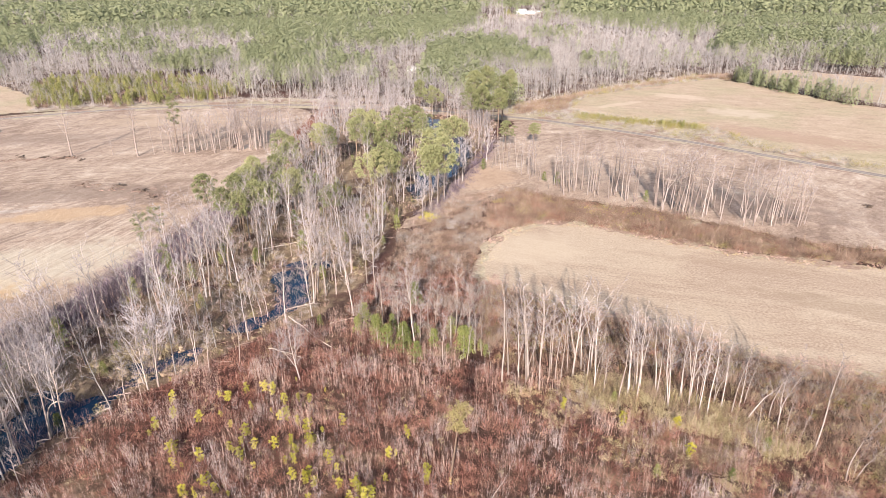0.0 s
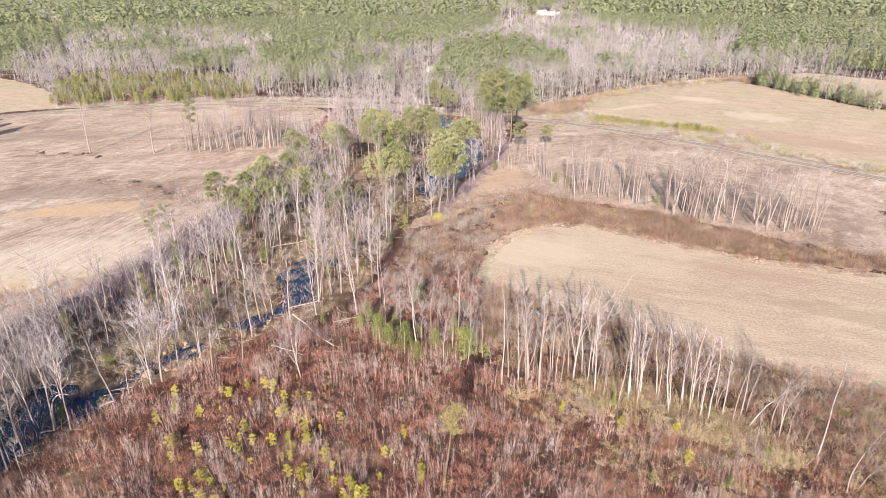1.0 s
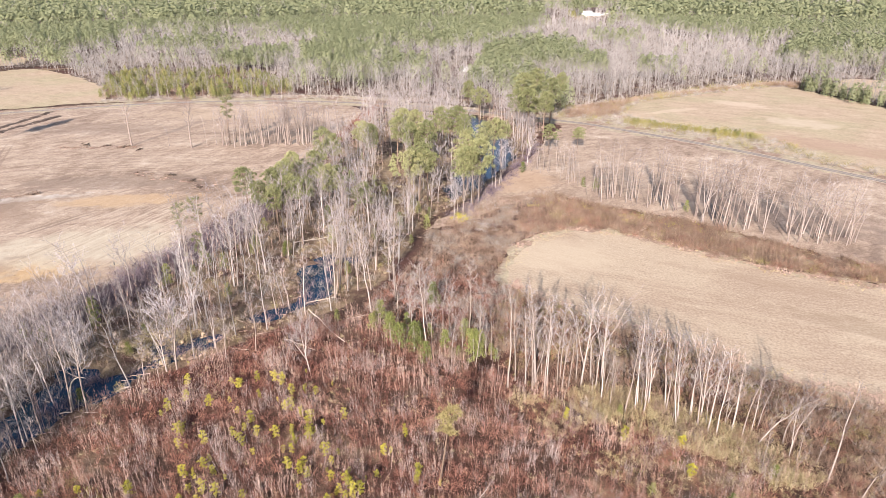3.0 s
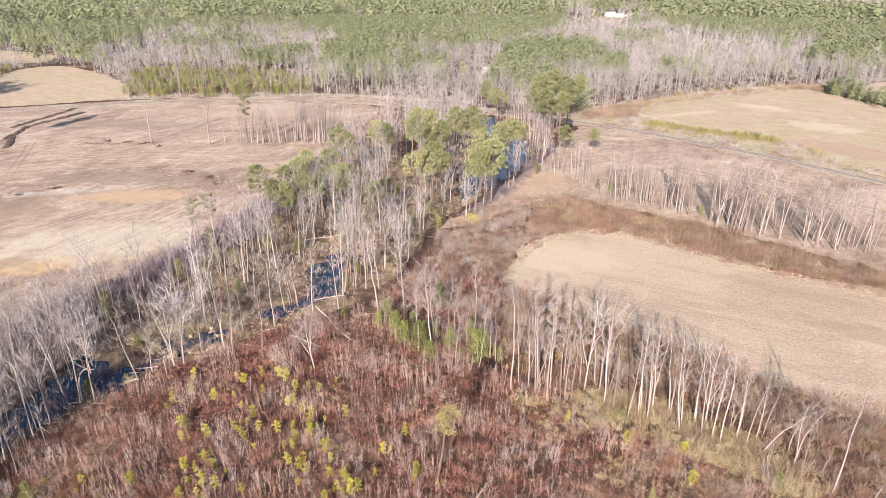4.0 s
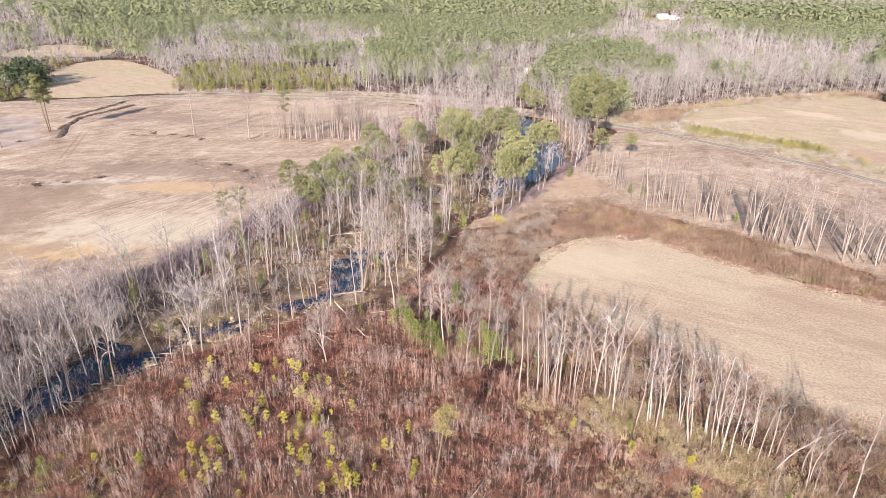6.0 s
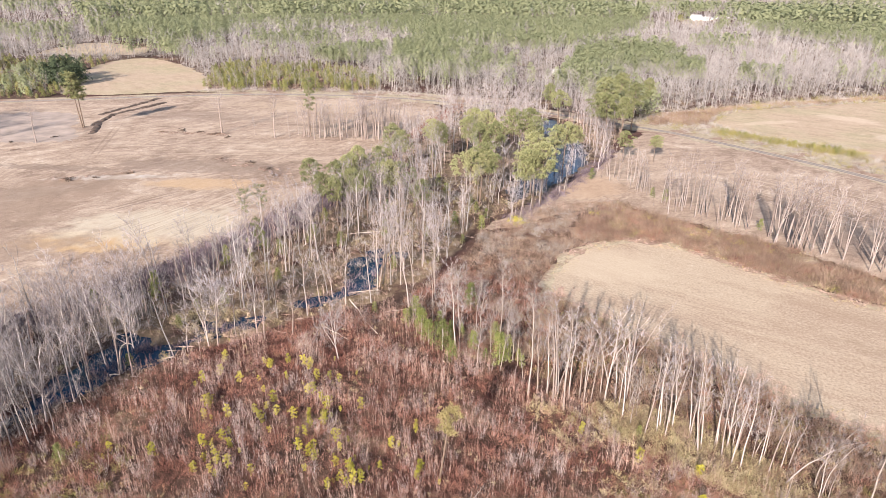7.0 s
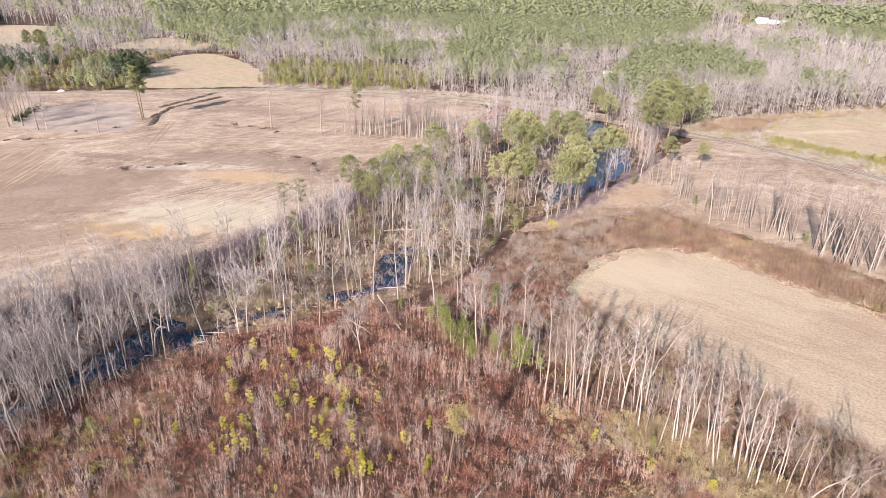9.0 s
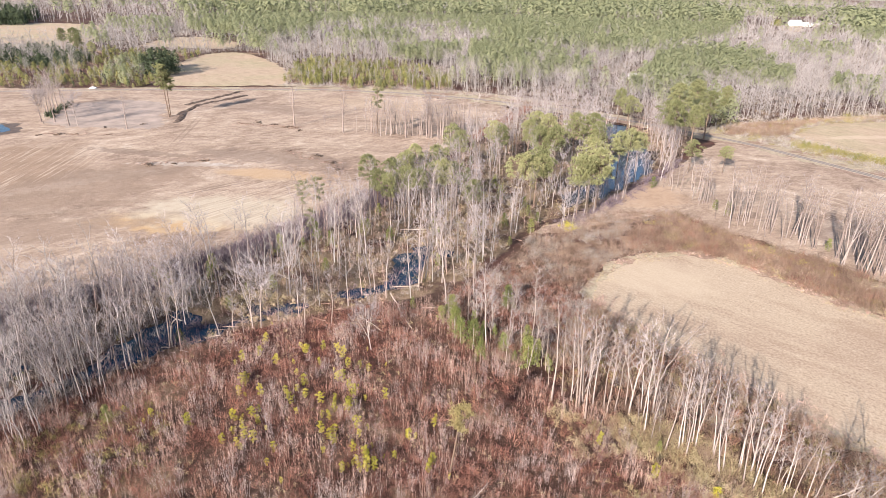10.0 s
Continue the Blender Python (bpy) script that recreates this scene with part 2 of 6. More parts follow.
def cleared_soil():
    m = Nodes("cleared_soil", 0.95)
    drag = m.noise(3.0, 7, 0.74, m.mapped((1.6, 1.0, 1), 38), 1.6)
    mid = m.noise(8.0, 6, 0.7, m.mapped((1.7, 1, 1), 62), 1.8)
    blot = m.noise(30, 8, 0.66, m.mapped((1.2, 1, 1), 40), 1.2)
    fine = m.noise(0.9, 6, 0.75)
    f = m.math('ADD', m.math('MULTIPLY', drag, 0.24), m.math('MULTIPLY', blot, 0.30))
    f = m.math('ADD', f, m.math('MULTIPLY', mid, 0.28))
    f = m.math('ADD', f, m.math('MULTIPLY', fine, 0.18))
    col = m.ramp(f, [(0.38, (0.118, 0.080, 0.061)), (0.44, (0.202, 0.141, 0.104)), (0.49, (0.282, 0.205, 0.152)), (0.54, (0.352, 0.268, 0.202)), (0.60, (0.470, 0.387, 0.308))])
    for spot, amount, c in (
            (m.spot(-121, 134, 27, 9, 15, 0.6), 0.8, (0.420, 0.280, 0.146)),
            (m.spot(-124, 191, 28, 8, 12, 0.7), 0.7, (0.395, 0.268, 0.156)),
            (m.spot(-112, 150, 36, 18, 20, 0.6), 0.75, (0.424, 0.362, 0.272)),
            (m.spot(-180, 154, 34, 6, 62, 0.9, 4), 0.55, (0.480, 0.410, 0.325)),
            (m.spot(-168, 124, 16, 5, 30, 0.9, 4), 0.3, (0.460, 0.390, 0.305)),
            (m.spot(-161, 189, 26, 3.5, 22, 0.9, 3), 0.75, (0.470, 0.425, 0.375)),
            (m.spot(-195, 193, 34, 4.5, 8, 1.1, 4), 0.5, (0.140, 0.098, 0.076)),
            (m.spot(-177, 166, 40, 9, 40, 0.9, 8), 0.5, (0.165, 0.115, 0.087)),
            (m.spot(-140, 212, 46, 12, 8, 0.8), 0.55, (0.165, 0.118, 0.091)),
            (m.spot(-225, 150, 50, 34, 118, 0.5, 16), 0.65, (0.225, 0.150, 0.100)),
            (m.spot(-185, 128, 80, 34, 60, 0.7, 14), 0.7, (0.215, 0.150, 0.108)),
            (m.spot(-150, 112, 46, 13, 44, 0.8, 8), 0.65, (0.220, 0.156, 0.115)),
            (m.spot(-150, 345, 60, 22, 0, 0.8), 0.45, (0.373, 0.281, 0.196)),
            (m.spot(-205, 300, 50, 16, 4, 0.8), 0.45, (0.180, 0.128, 0.098)),
            # next oval paints the massed tree shadows behind the roadside stand
            (m.spot(92, 200, 44, 16, -35, 0.6), 0.45, (0.154, 0.111, 0.091)),
            (m.spot(150, 170, 46, 24, -30, 0.8), 0.25, (0.167, 0.118, 0.095)),
            (m.spot(15, 228, 16, 18, 0, 0.5), 0.6, (0.368, 0.252, 0.165)),
            (m.spot(-211, 238, 40, 0.7, -58, 0.7, 3), 0.4, (0.150, 0.105, 0.080)),
            (m.spot(-208.5, 239, 40, 0.7, -58, 0.7, 3), 0.4, (0.150, 0.105, 0.080)),
            (m.spot(-133, 168, 14, 0.9, 66, 0.5, 3), 0.6, (0.160, 0.112, 0.085)),
            (m.spot(-130.5, 168, 14, 0.9, 66, 0.5, 3), 0.6, (0.160, 0.112, 0.085))):
        col = m.mix(m.math('MULTIPLY', spot, amount), col, c)
    for x, y, rx, ry, turn, size in ((-108, 166, 34, 26, 76, 2.8), (-222, 156, 50, 34, 118, 3.0), (-150, 240, 50, 22, 12, 3.0), (95, 235, 50, 24, -38, 3.0)):
        lines = m.noise(1.0, 3, 0.6, m.mapped((26.0, size / 3, 1), turn), 0.5)
        mask = m.spot(x, y, rx, ry, turn, 0.6)
        col = m.mix(m.math('MULTIPLY', m.math('MULTIPLY', mask, m.span(lines, 0.52, 0.62)), 0.42), col, (0.180, 0.124, 0.087))
        col = m.mix(m.math('MULTIPLY', m.math('MULTIPLY', mask, m.span(lines, 0.46, 0.36)), 0.5), col, (0.499, 0.413, 0.321))
    litter = m.span(m.noise(1.1, 3, 0.5, m.mapped((2.4, 1, 1), 30)), 0.67, 0.74)
    col = m.mix(m.math('MULTIPLY', m.math('MULTIPLY', litter, m.span(m.noise(22, 4), 0.42, 0.62)), 0.7), col, (0.115, 0.080, 0.060))
    m.bump(m.math('ADD', m.math('ADD', drag, m.math('MULTIPLY', mid, 1.4)), m.math('MULTIPLY', fine, 0.4)), 0.8, 0.28)
    return m.done(col)


def pasture():
    m = Nodes("winter_pasture", 0.95)
    big, streak, fine = m.noise(45, 5), m.noise(6, 6, 0.7, m.mapped((2.0, 1, 1), -30), 0.8), m.noise(1.5, 5)
    f = m.math('ADD', m.math('MULTIPLY', streak, 0.6), m.math('MULTIPLY', fine, 0.4))
    tan = m.ramp(f, [(0.35, (0.264, 0.188, 0.127)), (0.65, (0.416, 0.319, 0.230))])
    green = m.ramp(f, [(0.35, (0.232, 0.196, 0.111)), (0.65, (0.352, 0.300, 0.192))])
    col = m.mix(m.math('MULTIPLY', m.span(big, 0.40, 0.66), 0.75), tan, green)
    for spot, amount, c in ((m.spot(150, 400, 20, 9, -40, 0.7), 0.6, (0.464, 0.361, 0.269)), (m.spot(165, 345, 22, 14, -30, 0.8), 0.5, (0.456, 0.361, 0.276)),
                            (m.spot(160, 290, 55, 14, -40, 0.7), 0.6, (0.288, 0.188, 0.134)), (m.spot(105, 375, 22, 5, 30, 0.6), 0.5, (0.480, 0.369, 0.276))):
        col = m.mix(m.math('MULTIPLY', spot, amount), col, c)
    m.bump(f, 0.6, 0.3)
    return m.done(col)


def rough_grass():
    m = Nodes("rough_grass", 0.95)
    big, mid, fine = m.noise(16, 6, 0.6), m.noise(3, 5, 0.65), m.noise(0.7, 5, 0.7)
    f = m.math('ADD', m.math('MULTIPLY', mid, 0.5), m.math('MULTIPLY', fine, 0.5))
    tan = m.ramp(f, [(0.35, (0.190, 0.148, 0.095)), (0.5, (0.314, 0.260, 0.178)), (0.66, (0.437, 0.382, 0.285))])
    rust = m.ramp(f, [(0.35, (0.133, 0.080, 0.059)), (0.5, (0.237, 0.159, 0.119)), (0.66, (0.351, 0.260, 0.196))])
    m.bump(f, 0.8, 0.3)
    return m.done(m.mix(m.span(big, 0.45, 0.58), tan, rust))


def asphalt():
    m = Nodes("worn_asphalt", 0.85)
    v = m.attribute("across")
    side = m.math('ABSOLUTE', v)
    wear = m.noise(2.5, 5)
    col = m.ramp(wear, [(0.35, (0.148, 0.125, 0.112)), (0.65, (0.218, 0.186, 0.165))])
    sand = m.ramp(wear, [(0.3, (0.281, 0.213, 0.158)), (0.7, (0.406, 0.327, 0.255))])
    edge = m.math('ADD', side, m.math('MULTIPLY', m.math('SUBTRACT', m.noise(3.0, 4), 0.5), 0.25))
    col = m.mix(m.span(edge, 0.62, 0.74), col, sand)
    col = m.mix(m.span(side, 0.10, 0.03), col, (0.359, 0.304, 0.225))
    m.bump(wear, 0.3, 0.05)
    return m.done(col)


def water():
    m = Nodes("creek_water", 0.05, 0.28)
    m.bsdf.inputs["IOR"].default_value = 1.333
    # blue base tint paints in part of the sky's reflection
    col = m.ramp(m.noise(7, 4), [(0.35, (0.007, 0.028, 0.066)), (0.65, (0.012, 0.028, 0.046))])
    m.bump(m.math('ADD', m.noise(0.7, 3), m.math('MULTIPLY', m.noise(3.0, 3), 1.5)), 0.22, 0.08)
    return m.done(col)


M_FLOOR, M_STUBBLE, M_SOIL, M_PASTURE, M_ROAD, M_WATER = forest_floor(), stubble(), cleared_soil(), pasture(), asphalt(), water()
# flat dark colour for the shadow on the pond's bank
M_POND_SHADE = plain_material("bank_shadow", (0.085, 0.062, 0.05), 0.8, vary=0.3, size=3.0)
M_MUD = plain_material("dried_mud", (0.285, 0.222, 0.182), 0.85, vary=0.3, size=9.0)
M_WHITE = plain_material("white_siding", (0.66, 0.65, 0.62), 0.6, vary=0.08)
M_ROOF = plain_material("grey_shingles", (0.17, 0.165, 0.16), 0.85)
M_ROOF_PALE = plain_material("pale_metal_roof", (0.42, 0.41, 0.40), 0.5)
M_GLASS = plain_material("dark_window_glass", (0.03, 0.035, 0.04), 0.08)
M_CAR = plain_material("white_car_paint", (0.76, 0.77, 0.78), 0.25, vary=0.02)
M_TYRE = plain_material("tyre_rubber", (0.03, 0.03, 0.03), 0.9)
M_POLE = plain_material("weathered_pole_wood", (0.40, 0.35, 0.30), 0.9)
M_LOG = plain_material("bleached_log_wood", (0.50, 0.43, 0.36), 0.9, vary=0.25)


# ---- mesh tools ----
def mesh_of(name, verts, tris, material, second=None, split=0, **values):
    """A mesh of triangles from arrays; values become point attributes."""
    me = bpy.data.meshes.new(name)
    verts, tris = np.asarray(verts, np.float32), np.asarray(tris, np.int32)
    me.vertices.add(len(verts))
    me.vertices.foreach_set("co", verts.ravel())
    me.loops.add(len(tris) * 3)
    me.loops.foreach_set("vertex_index", tris.ravel())
    me.polygons.add(len(tris))
    me.polygons.foreach_set("loop_start", np.arange(0, len(tris) * 3, 3, dtype=np.int32))
    me.update(calc_edges=True)
    for key, v in values.items():
        me.attributes.new(key, 'FLOAT', 'POINT').data.foreach_set("value", np.asarray(v, np.float32))
    me.materials.append(material)
    if second:
        me.materials.append(second)
        me.polygons.foreach_set("material_index", (np.arange(len(tris)) >= split).astype(np.int32))
    return me


def join(pieces):
    """Many (verts, tris) pairs as one."""
    vs, ts, n = [], [], 0
    for v, t in pieces:
        vs.append(v)
        ts.append(np.asarray(t) + n)
        n += len(v)
    return np.concatenate(vs), np.concatenate(ts)


def unit(v):
    v = np.asarray(v, float)
    return v / np.linalg.norm(v)


def sides_of(d):
    d = unit(d)
    a = np.cross(d, (0.0, 0.0, 1.0) if abs(d[2]) < 0.9 else (1.0, 0.0, 0.0))
    a = unit(a)
    return a, np.cross(d, a)


def tube(points, radii, sides=5):
    points = np.asarray(points, float)
    rings, n = [], len(points)
    for k in range(n):
        a, b = sides_of(points[min(k + 1, n - 1)] - points[max(k - 1, 0)])
        ang = np.arange(sides) * 2 * np.pi / sides
        rings.append(points[k] + radii[k] * (np.outer(np.cos(ang), a) + np.outer(np.sin(ang), b)))
    tris = []
    for k in range(n - 1):
        for s in range(sides):
            p, q = k * sides + s, k * sides + (s + 1) % sides
            tris += [(p, q, q + sides), (p, q + sides, p + sides)]
    top = (n - 1) * sides
    tris += [(top, top + s, top + s + 1) for s in range(1, sides - 1)]
    return np.concatenate(rings), np.array(tris)


def spikes(starts, ways, radii):
    """Thin three-sided twigs that end in a point."""
    s, w = np.asarray(starts, float), np.asarray(ways, float)
    r = np.broadcast_to(np.asarray(radii, float), (len(s),))[:, None]
    up = np.where(np.abs(w[:, 2:3]) < 0.9 * np.linalg.norm(w, axis=1, keepdims=True), [[0, 0, 1.0]], [[1.0, 0, 0]])
    a = np.cross(w, up)
    a /= np.linalg.norm(a, axis=1, keepdims=True)
    b = np.cross(w, a)
    b /= np.linalg.norm(b, axis=1, keepdims=True)
    v = np.stack([s + r * a, s + r * (-0.5 * a + 0.87 * b), s + r * (-0.5 * a - 0.87 * b), s + w], 1).reshape(-1, 3)
    k = np.arange(len(s))[:, None, None] * 4
    t = (k + np.array([[0, 1, 3], [1, 2, 3], [2, 0, 3]])).reshape(-1, 3)
    return v, t


def slivers(starts, ways, widths, g):
    """The finest twigs and needle tufts: one pointed triangle each."""
    s, w = np.asarray(starts, float), np.asarray(ways, float)
    wd = np.broadcast_to(np.asarray(widths, float), (len(s),))[:, None]
    a = np.cross(w, g.normal(size=s.shape))
    a /= np.linalg.norm(a, axis=1, keepdims=True) + 1e-9
    v = np.stack([s + a * wd * 0.5, s - a * wd * 0.5, s + w], 1).reshape(-1, 3)
    return v, np.arange(len(v)).reshape(-1, 3)


def blades(starts, ways, widths, g):
    """Single pointed blades: needles tufts, leaves and dry grass."""
    s, w = np.asarray(starts, float), np.asarray(ways, float)
    wd = np.broadcast_to(np.asarray(widths, float), (len(s),))[:, None]
    a = np.cross(w, g.normal(size=s.shape))
    a /= np.linalg.norm(a, axis=1, keepdims=True) + 1e-9
    mid = s + 0.45 * w
    v = np.stack([s, mid + a * wd * 0.5, s + w, mid - a * wd * 0.5], 1).reshape(-1, 3)
    k = np.arange(len(s))[:, None, None] * 4
    t = (k + np.array([[0, 1, 2], [0, 2, 3]])).reshape(-1, 3)
    return v, t


def part(name, mesh, parent, label=""):
    ob = new(name, mesh)
    ob.parent = parent
    return tagged(ob, label=label)


def prism(x0, x1, y0, y1, z0, z1):
    v = np.array([(x, y, z) for z in (z0, z1) for y in (y0, y1) for x in (x0, x1)], float)
    t = [(0, 2, 3), (0, 3, 1), (4, 5, 7), (4, 7, 6), (0, 1, 5), (0, 5, 4), (2, 6, 7), (2, 7, 3), (0, 4, 6), (0, 6, 2), (1, 3, 7), (1, 7, 5)]
    return v, np.array(t)


# ---- plan ----
def smooth(points, step=2.0, closed=True):
    """A Catmull-Rom line through the points."""
    p = np.asarray(points, float)
    n = len(p)
    out = []
    for k in range(n if closed else n - 1):
        q = [p[(k + j) % n] if closed else p[min(max(k + j, 0), n - 1)] for j in (-1, 0, 1, 2)]
        m = max(2, int(np.linalg.norm(q[2] - q[1]) / step))
        for s in np.arange(m) / m:
            out.append(0.5 * (2 * q[1] + (q[2] - q[0]) * s + (2 * q[0] - 5 * q[1] + 4 * q[2] - q[3]) * s * s + (3 * q[1] - q[0] - 3 * q[2] + q[3]) * s ** 3))
    if not closed:
        out.append(p[-1])
    return np.array(out)


def inside(pts, poly):
    x, y = pts[:, 0], pts[:, 1]
    hit = np.zeros(len(pts), bool)
    for (ax, ay), (bx, by) in zip(poly, np.roll(poly, -1, 0)):
        cross = (ay > y) != (by > y)
        hit ^= cross & (x < (bx - ax) * (y - ay) / (by - ay + 1e-12) + ax)
    return hit


def away(pts, line, closed=False):
    """The distance to a line, and how far along it the nearest place is (0 to 1)."""
    best, where = np.full(len(pts), 1e9), np.zeros(len(pts))
    ends = np.roll(line, -1, 0) if closed else line[1:]
    for k, (a, b) in enumerate(zip(line, ends)):
        d = b - a
        s = np.clip(((pts[:, :2] - a) @ d) / (d @ d + 1e-12), 0, 1)
        r = np.hypot(pts[:, 0] - a[0] - s * d[0], pts[:, 1] - a[1] - s * d[1])
        near = r < best
        best[near], where[near] = r[near], (k + s[near]) / len(ends)
    return best, where


STUBBLE = smooth([(11, 142), (12, 151), (16, 163), (24, 172), (33, 177), (47, 173), (67, 160), (87, 149.3), (115, 140.8), (150, 129.5), (190, 115.5), (200, 60), (130, 76), (84, 96), (73, 99), (63, 104), (51, 112), (38, 120), (24, 128), (15, 134)])
CLEARED = smooth([(-112, 70), (-98, 92), (-90, 110), (-84, 128), (-78, 155), (-72, 190), (-70, 232), (-76, 262), (-70, 290), (-74, 330), (-84, 372), (-130, 379), (-190, 373), (-244, 353), (-304, 320), (-353, 293), (-440, 250), (-460, 60), (-280, 0), (-150, 20)])
RIGHT_CLEARED = smooth([(-13, 174), (-3, 181), (6, 192), (14, 203), (26, 210), (42, 201), (67, 189), (82, 178), (100, 164), (117, 156), (160, 142), (230, 120), (300, 80), (240, 142), (167, 216), (144, 241), (110, 277), (64, 316), (42, 330), (31, 308), (25, 282), (20, 262), (11, 240), (4, 222), (-2, 204), (-9, 188)])
UPPER_FIELD = smooth([(79, 376), (88, 398), (100, 412), (143, 439), (195, 472), (212, 455), (228, 409), (243, 365), (320, 290), (330, 180), (260, 140), (172, 229), (150, 253), (131, 276), (130, 312), (104, 330), (82, 345), (74, 360)])
FAR_RIGHT_FIELD = smooth([(252, 412), (232, 450), (272, 518), (324, 468), (440, 400), (440, 280), (330, 300), (262, 360)], 4)
REAR_FIELD = smooth([(-330, 337), (-380, 395), (-411, 441), (-435, 497), (-421, 530), (-361, 497), (-290, 435), (-256, 384), (-272, 364)], 3)
FAR_FIELD = smooth([(-557, 534), (-596, 643), (-499, 620), (-455, 560), (-486, 543)], 5)
FAR_LEFT_FIELD = smooth([(-640, 440), (-650, 545), (-840, 720), (-980, 680), (-900, 500)], 6)
POND_SHADE = smooth([(-276, 192), (-284, 203), (-300, 208), (-325, 196), (-318, 176), (-292, 180)])
POND = smooth([(-282, 193), (-287, 199), (-302, 203), (-320, 194), (-314, 181), (-293, 185)])
MUD = smooth([(-284, 216), (-296, 231), (-314, 256), (-313, 268), (-299, 282), (-277, 286), (-258, 272), (-245, 257), (-226, 236), (-234, 227), (-248, 221), (-264, 216)], 1.5)
CREEK = smooth([(-84, 30), (-79, 50), (-74, 66), (-68, 82), (-62, 93), (-54, 106), (-45, 117), (-36, 129), (-37, 146), (-29, 158), (-21, 175), (-13, 193), (-8, 212), (-3, 238), (4, 262), (2, 290), (-9, 331), (-16, 352)], 3, False)
CREEK_HALF = ([30, 62, 70, 76, 90, 95, 106, 117, 126, 136, 144, 151, 196, 206, 216, 238, 262, 300, 331, 352], [0.4, 0.5, 0.8, 1.8, 2.6, 1.0, 0.8, 0.8, 1.6, 2.4, 1.4, -1.6, -1.8, 0.4, 4.5, 7.0, 8.0, 8.0, 7.0, 5.0])
ROAD = smooth([(-520, 190), (-430, 246), (-353, 298), (-304, 326), (-250, 357), (-205, 377), (-150, 388), (-107, 388), (-60, 381), (-16, 367), (40, 340), (64, 324), (110, 284), (144, 247), (167, 223), (230, 160), (320, 80)], 4, False)
WOODS = smooth([(-92, 30), (-108, 68), (-94, 94), (-85, 112), (-79, 132), (-72, 160), (-66, 195), (-64, 232), (-68, 262), (-64, 290), (-68, 330), (-70, 362), (20, 342), (24, 300), (19, 268), (10, 240), (0, 212), (-8, 196), (-17, 176), (-17, 160), (-20, 140), (-27, 124), (-42, 110), (-56, 92), (-64, 72), (-66, 30)])
GLADE = smooth([(-94, 94), (-85, 112), (-79, 132), (-72, 160), (-66, 195), (-64, 232), (-68, 262), (-64, 290), (-68, 330), (20, 342), (24, 300), (19, 268), (10, 240), (0, 212), (-8, 196), (-17, 176), (-17, 160), (-20, 140), (-27, 124), (-42, 110), (-54, 94), (-70, 92)])
FIELDS = [STUBBLE, CLEARED, RIGHT_CLEARED, UPPER_FIELD, FAR_RIGHT_FIELD, REAR_FIELD, FAR_FIELD, FAR_LEFT_FIELD]


def wave(x, y, size, seed=0.0):
    """A cheap smooth uneven value from -1 to 1."""
    x, y = x / size, y / size
    return (np.sin(x * 1.3 + 1.7 * np.sin(y * 0.9 + seed) + seed) + np.sin(y * 1.7 + 1.3 * np.sin(x * 1.1 - seed) + 2 * seed) + np.sin((x + y) * 0.8 + 2.1 * np.sin((x - y) * 0.7 + seed))) / 3


POOLS = [(-73, 73, 2.6), (-73.0, 78, 3.2), (-72.3, 83, 3.3), (-72, 87, 2.6), (-70, 91, 1.8), (-36.5, 131, 3.0), (-38, 137, 3.2), (-39.5, 144, 3.2), (-39, 150, 2.2), (-33, 151, 1.6), (-74, 84, 2.6), (-70, 78, 1.8), (-75, 92, 1.8), (-61, 103, 1.6), (-53, 104, 1.8), (-42, 141, 1.6), (-88, 62, 2.0), (-97, 104, 1.5)]


def shore(pts):
    """How deep a place lies in the creek's bed: 0 on dry land, 1 in the middle."""
    d, s = away(pts, CREEK)
    half = np.interp(np.interp(s, np.linspace(0, 1, len(CREEK)), CREEK[:, 1]), *CREEK_HALF) + 1.8 * wave(pts[:, 0], pts[:, 1], 4.0, 1.0) + 1.2 * wave(pts[:, 0], pts[:, 1], 1.1, 5.0)
    bed = 1 - np.clip((d - half + 1.4) / 3.6, 0, 1)
    for x, y, r in POOLS:
        q = np.hypot(pts[:, 0] - x, (pts[:, 1] - y) * 0.8) + 1.4 * wave(pts[:, 0], pts[:, 1], 1.6, x)
        bed = np.maximum(bed, 1 - np.clip((q - r + 1.2) / 3.2, 0, 1))
    return bed


def height(pts):
    pts = np.asarray(pts, float)
    z = -0.2 + 0.16 * wave(pts[:, 0], pts[:, 1], 4.0) + 0.03 * wave(pts[:, 0], pts[:, 1], 0.9, 3.0)
    near = (np.abs(pts[:, 0] + 35) < 110) & (pts[:, 1] < 380)
    if near.any():
        s = shore(pts[near])
        z[near] -= 1.5 * s * s * (3 - 2 * s)
    return z


def random_in(poly, count, g, gap=0.0):
    """Uneven places inside an outline, no two closer than gap."""
    lo, hi = poly.min(0), poly.max(0)
    out = np.zeros((0, 2))
    for _ in range(40):
        p = g.uniform(lo, hi, (count * 2, 2))
        out = np.concatenate([out, p[inside(p, poly)]])
        if len(out) > count * 3:
            break
    if not gap:
        return out[:count]
    kept = []
    cells = {}
    for x, y in out:
        c = (int(x // gap), int(y // gap))
        if all((x - u) ** 2 + (y - v) ** 2 > gap * gap for i in (-1, 0, 1) for j in (-1, 0, 1) for u, v in cells.get((c[0] + i, c[1] + j), ())):
            cells.setdefault(c, []).append((x, y))
            kept.append((x, y))
            if len(kept) == count:
                break
    return np.array(kept)


# ---- ground ----
def graded(lo, core_lo, core_hi, hi, step, growth):
    mid = list(np.arange(core_lo, core_hi, step))
    up, d = [core_hi], step
    while up[-1] < hi:
        d *= growth
        up.append(up[-1] + d)
    down, d = [core_lo], step
    while down[-1] > lo:
        d *= growth
        down.append(down[-1] - d)
    return np.array(down[:0:-1] + mid + up)


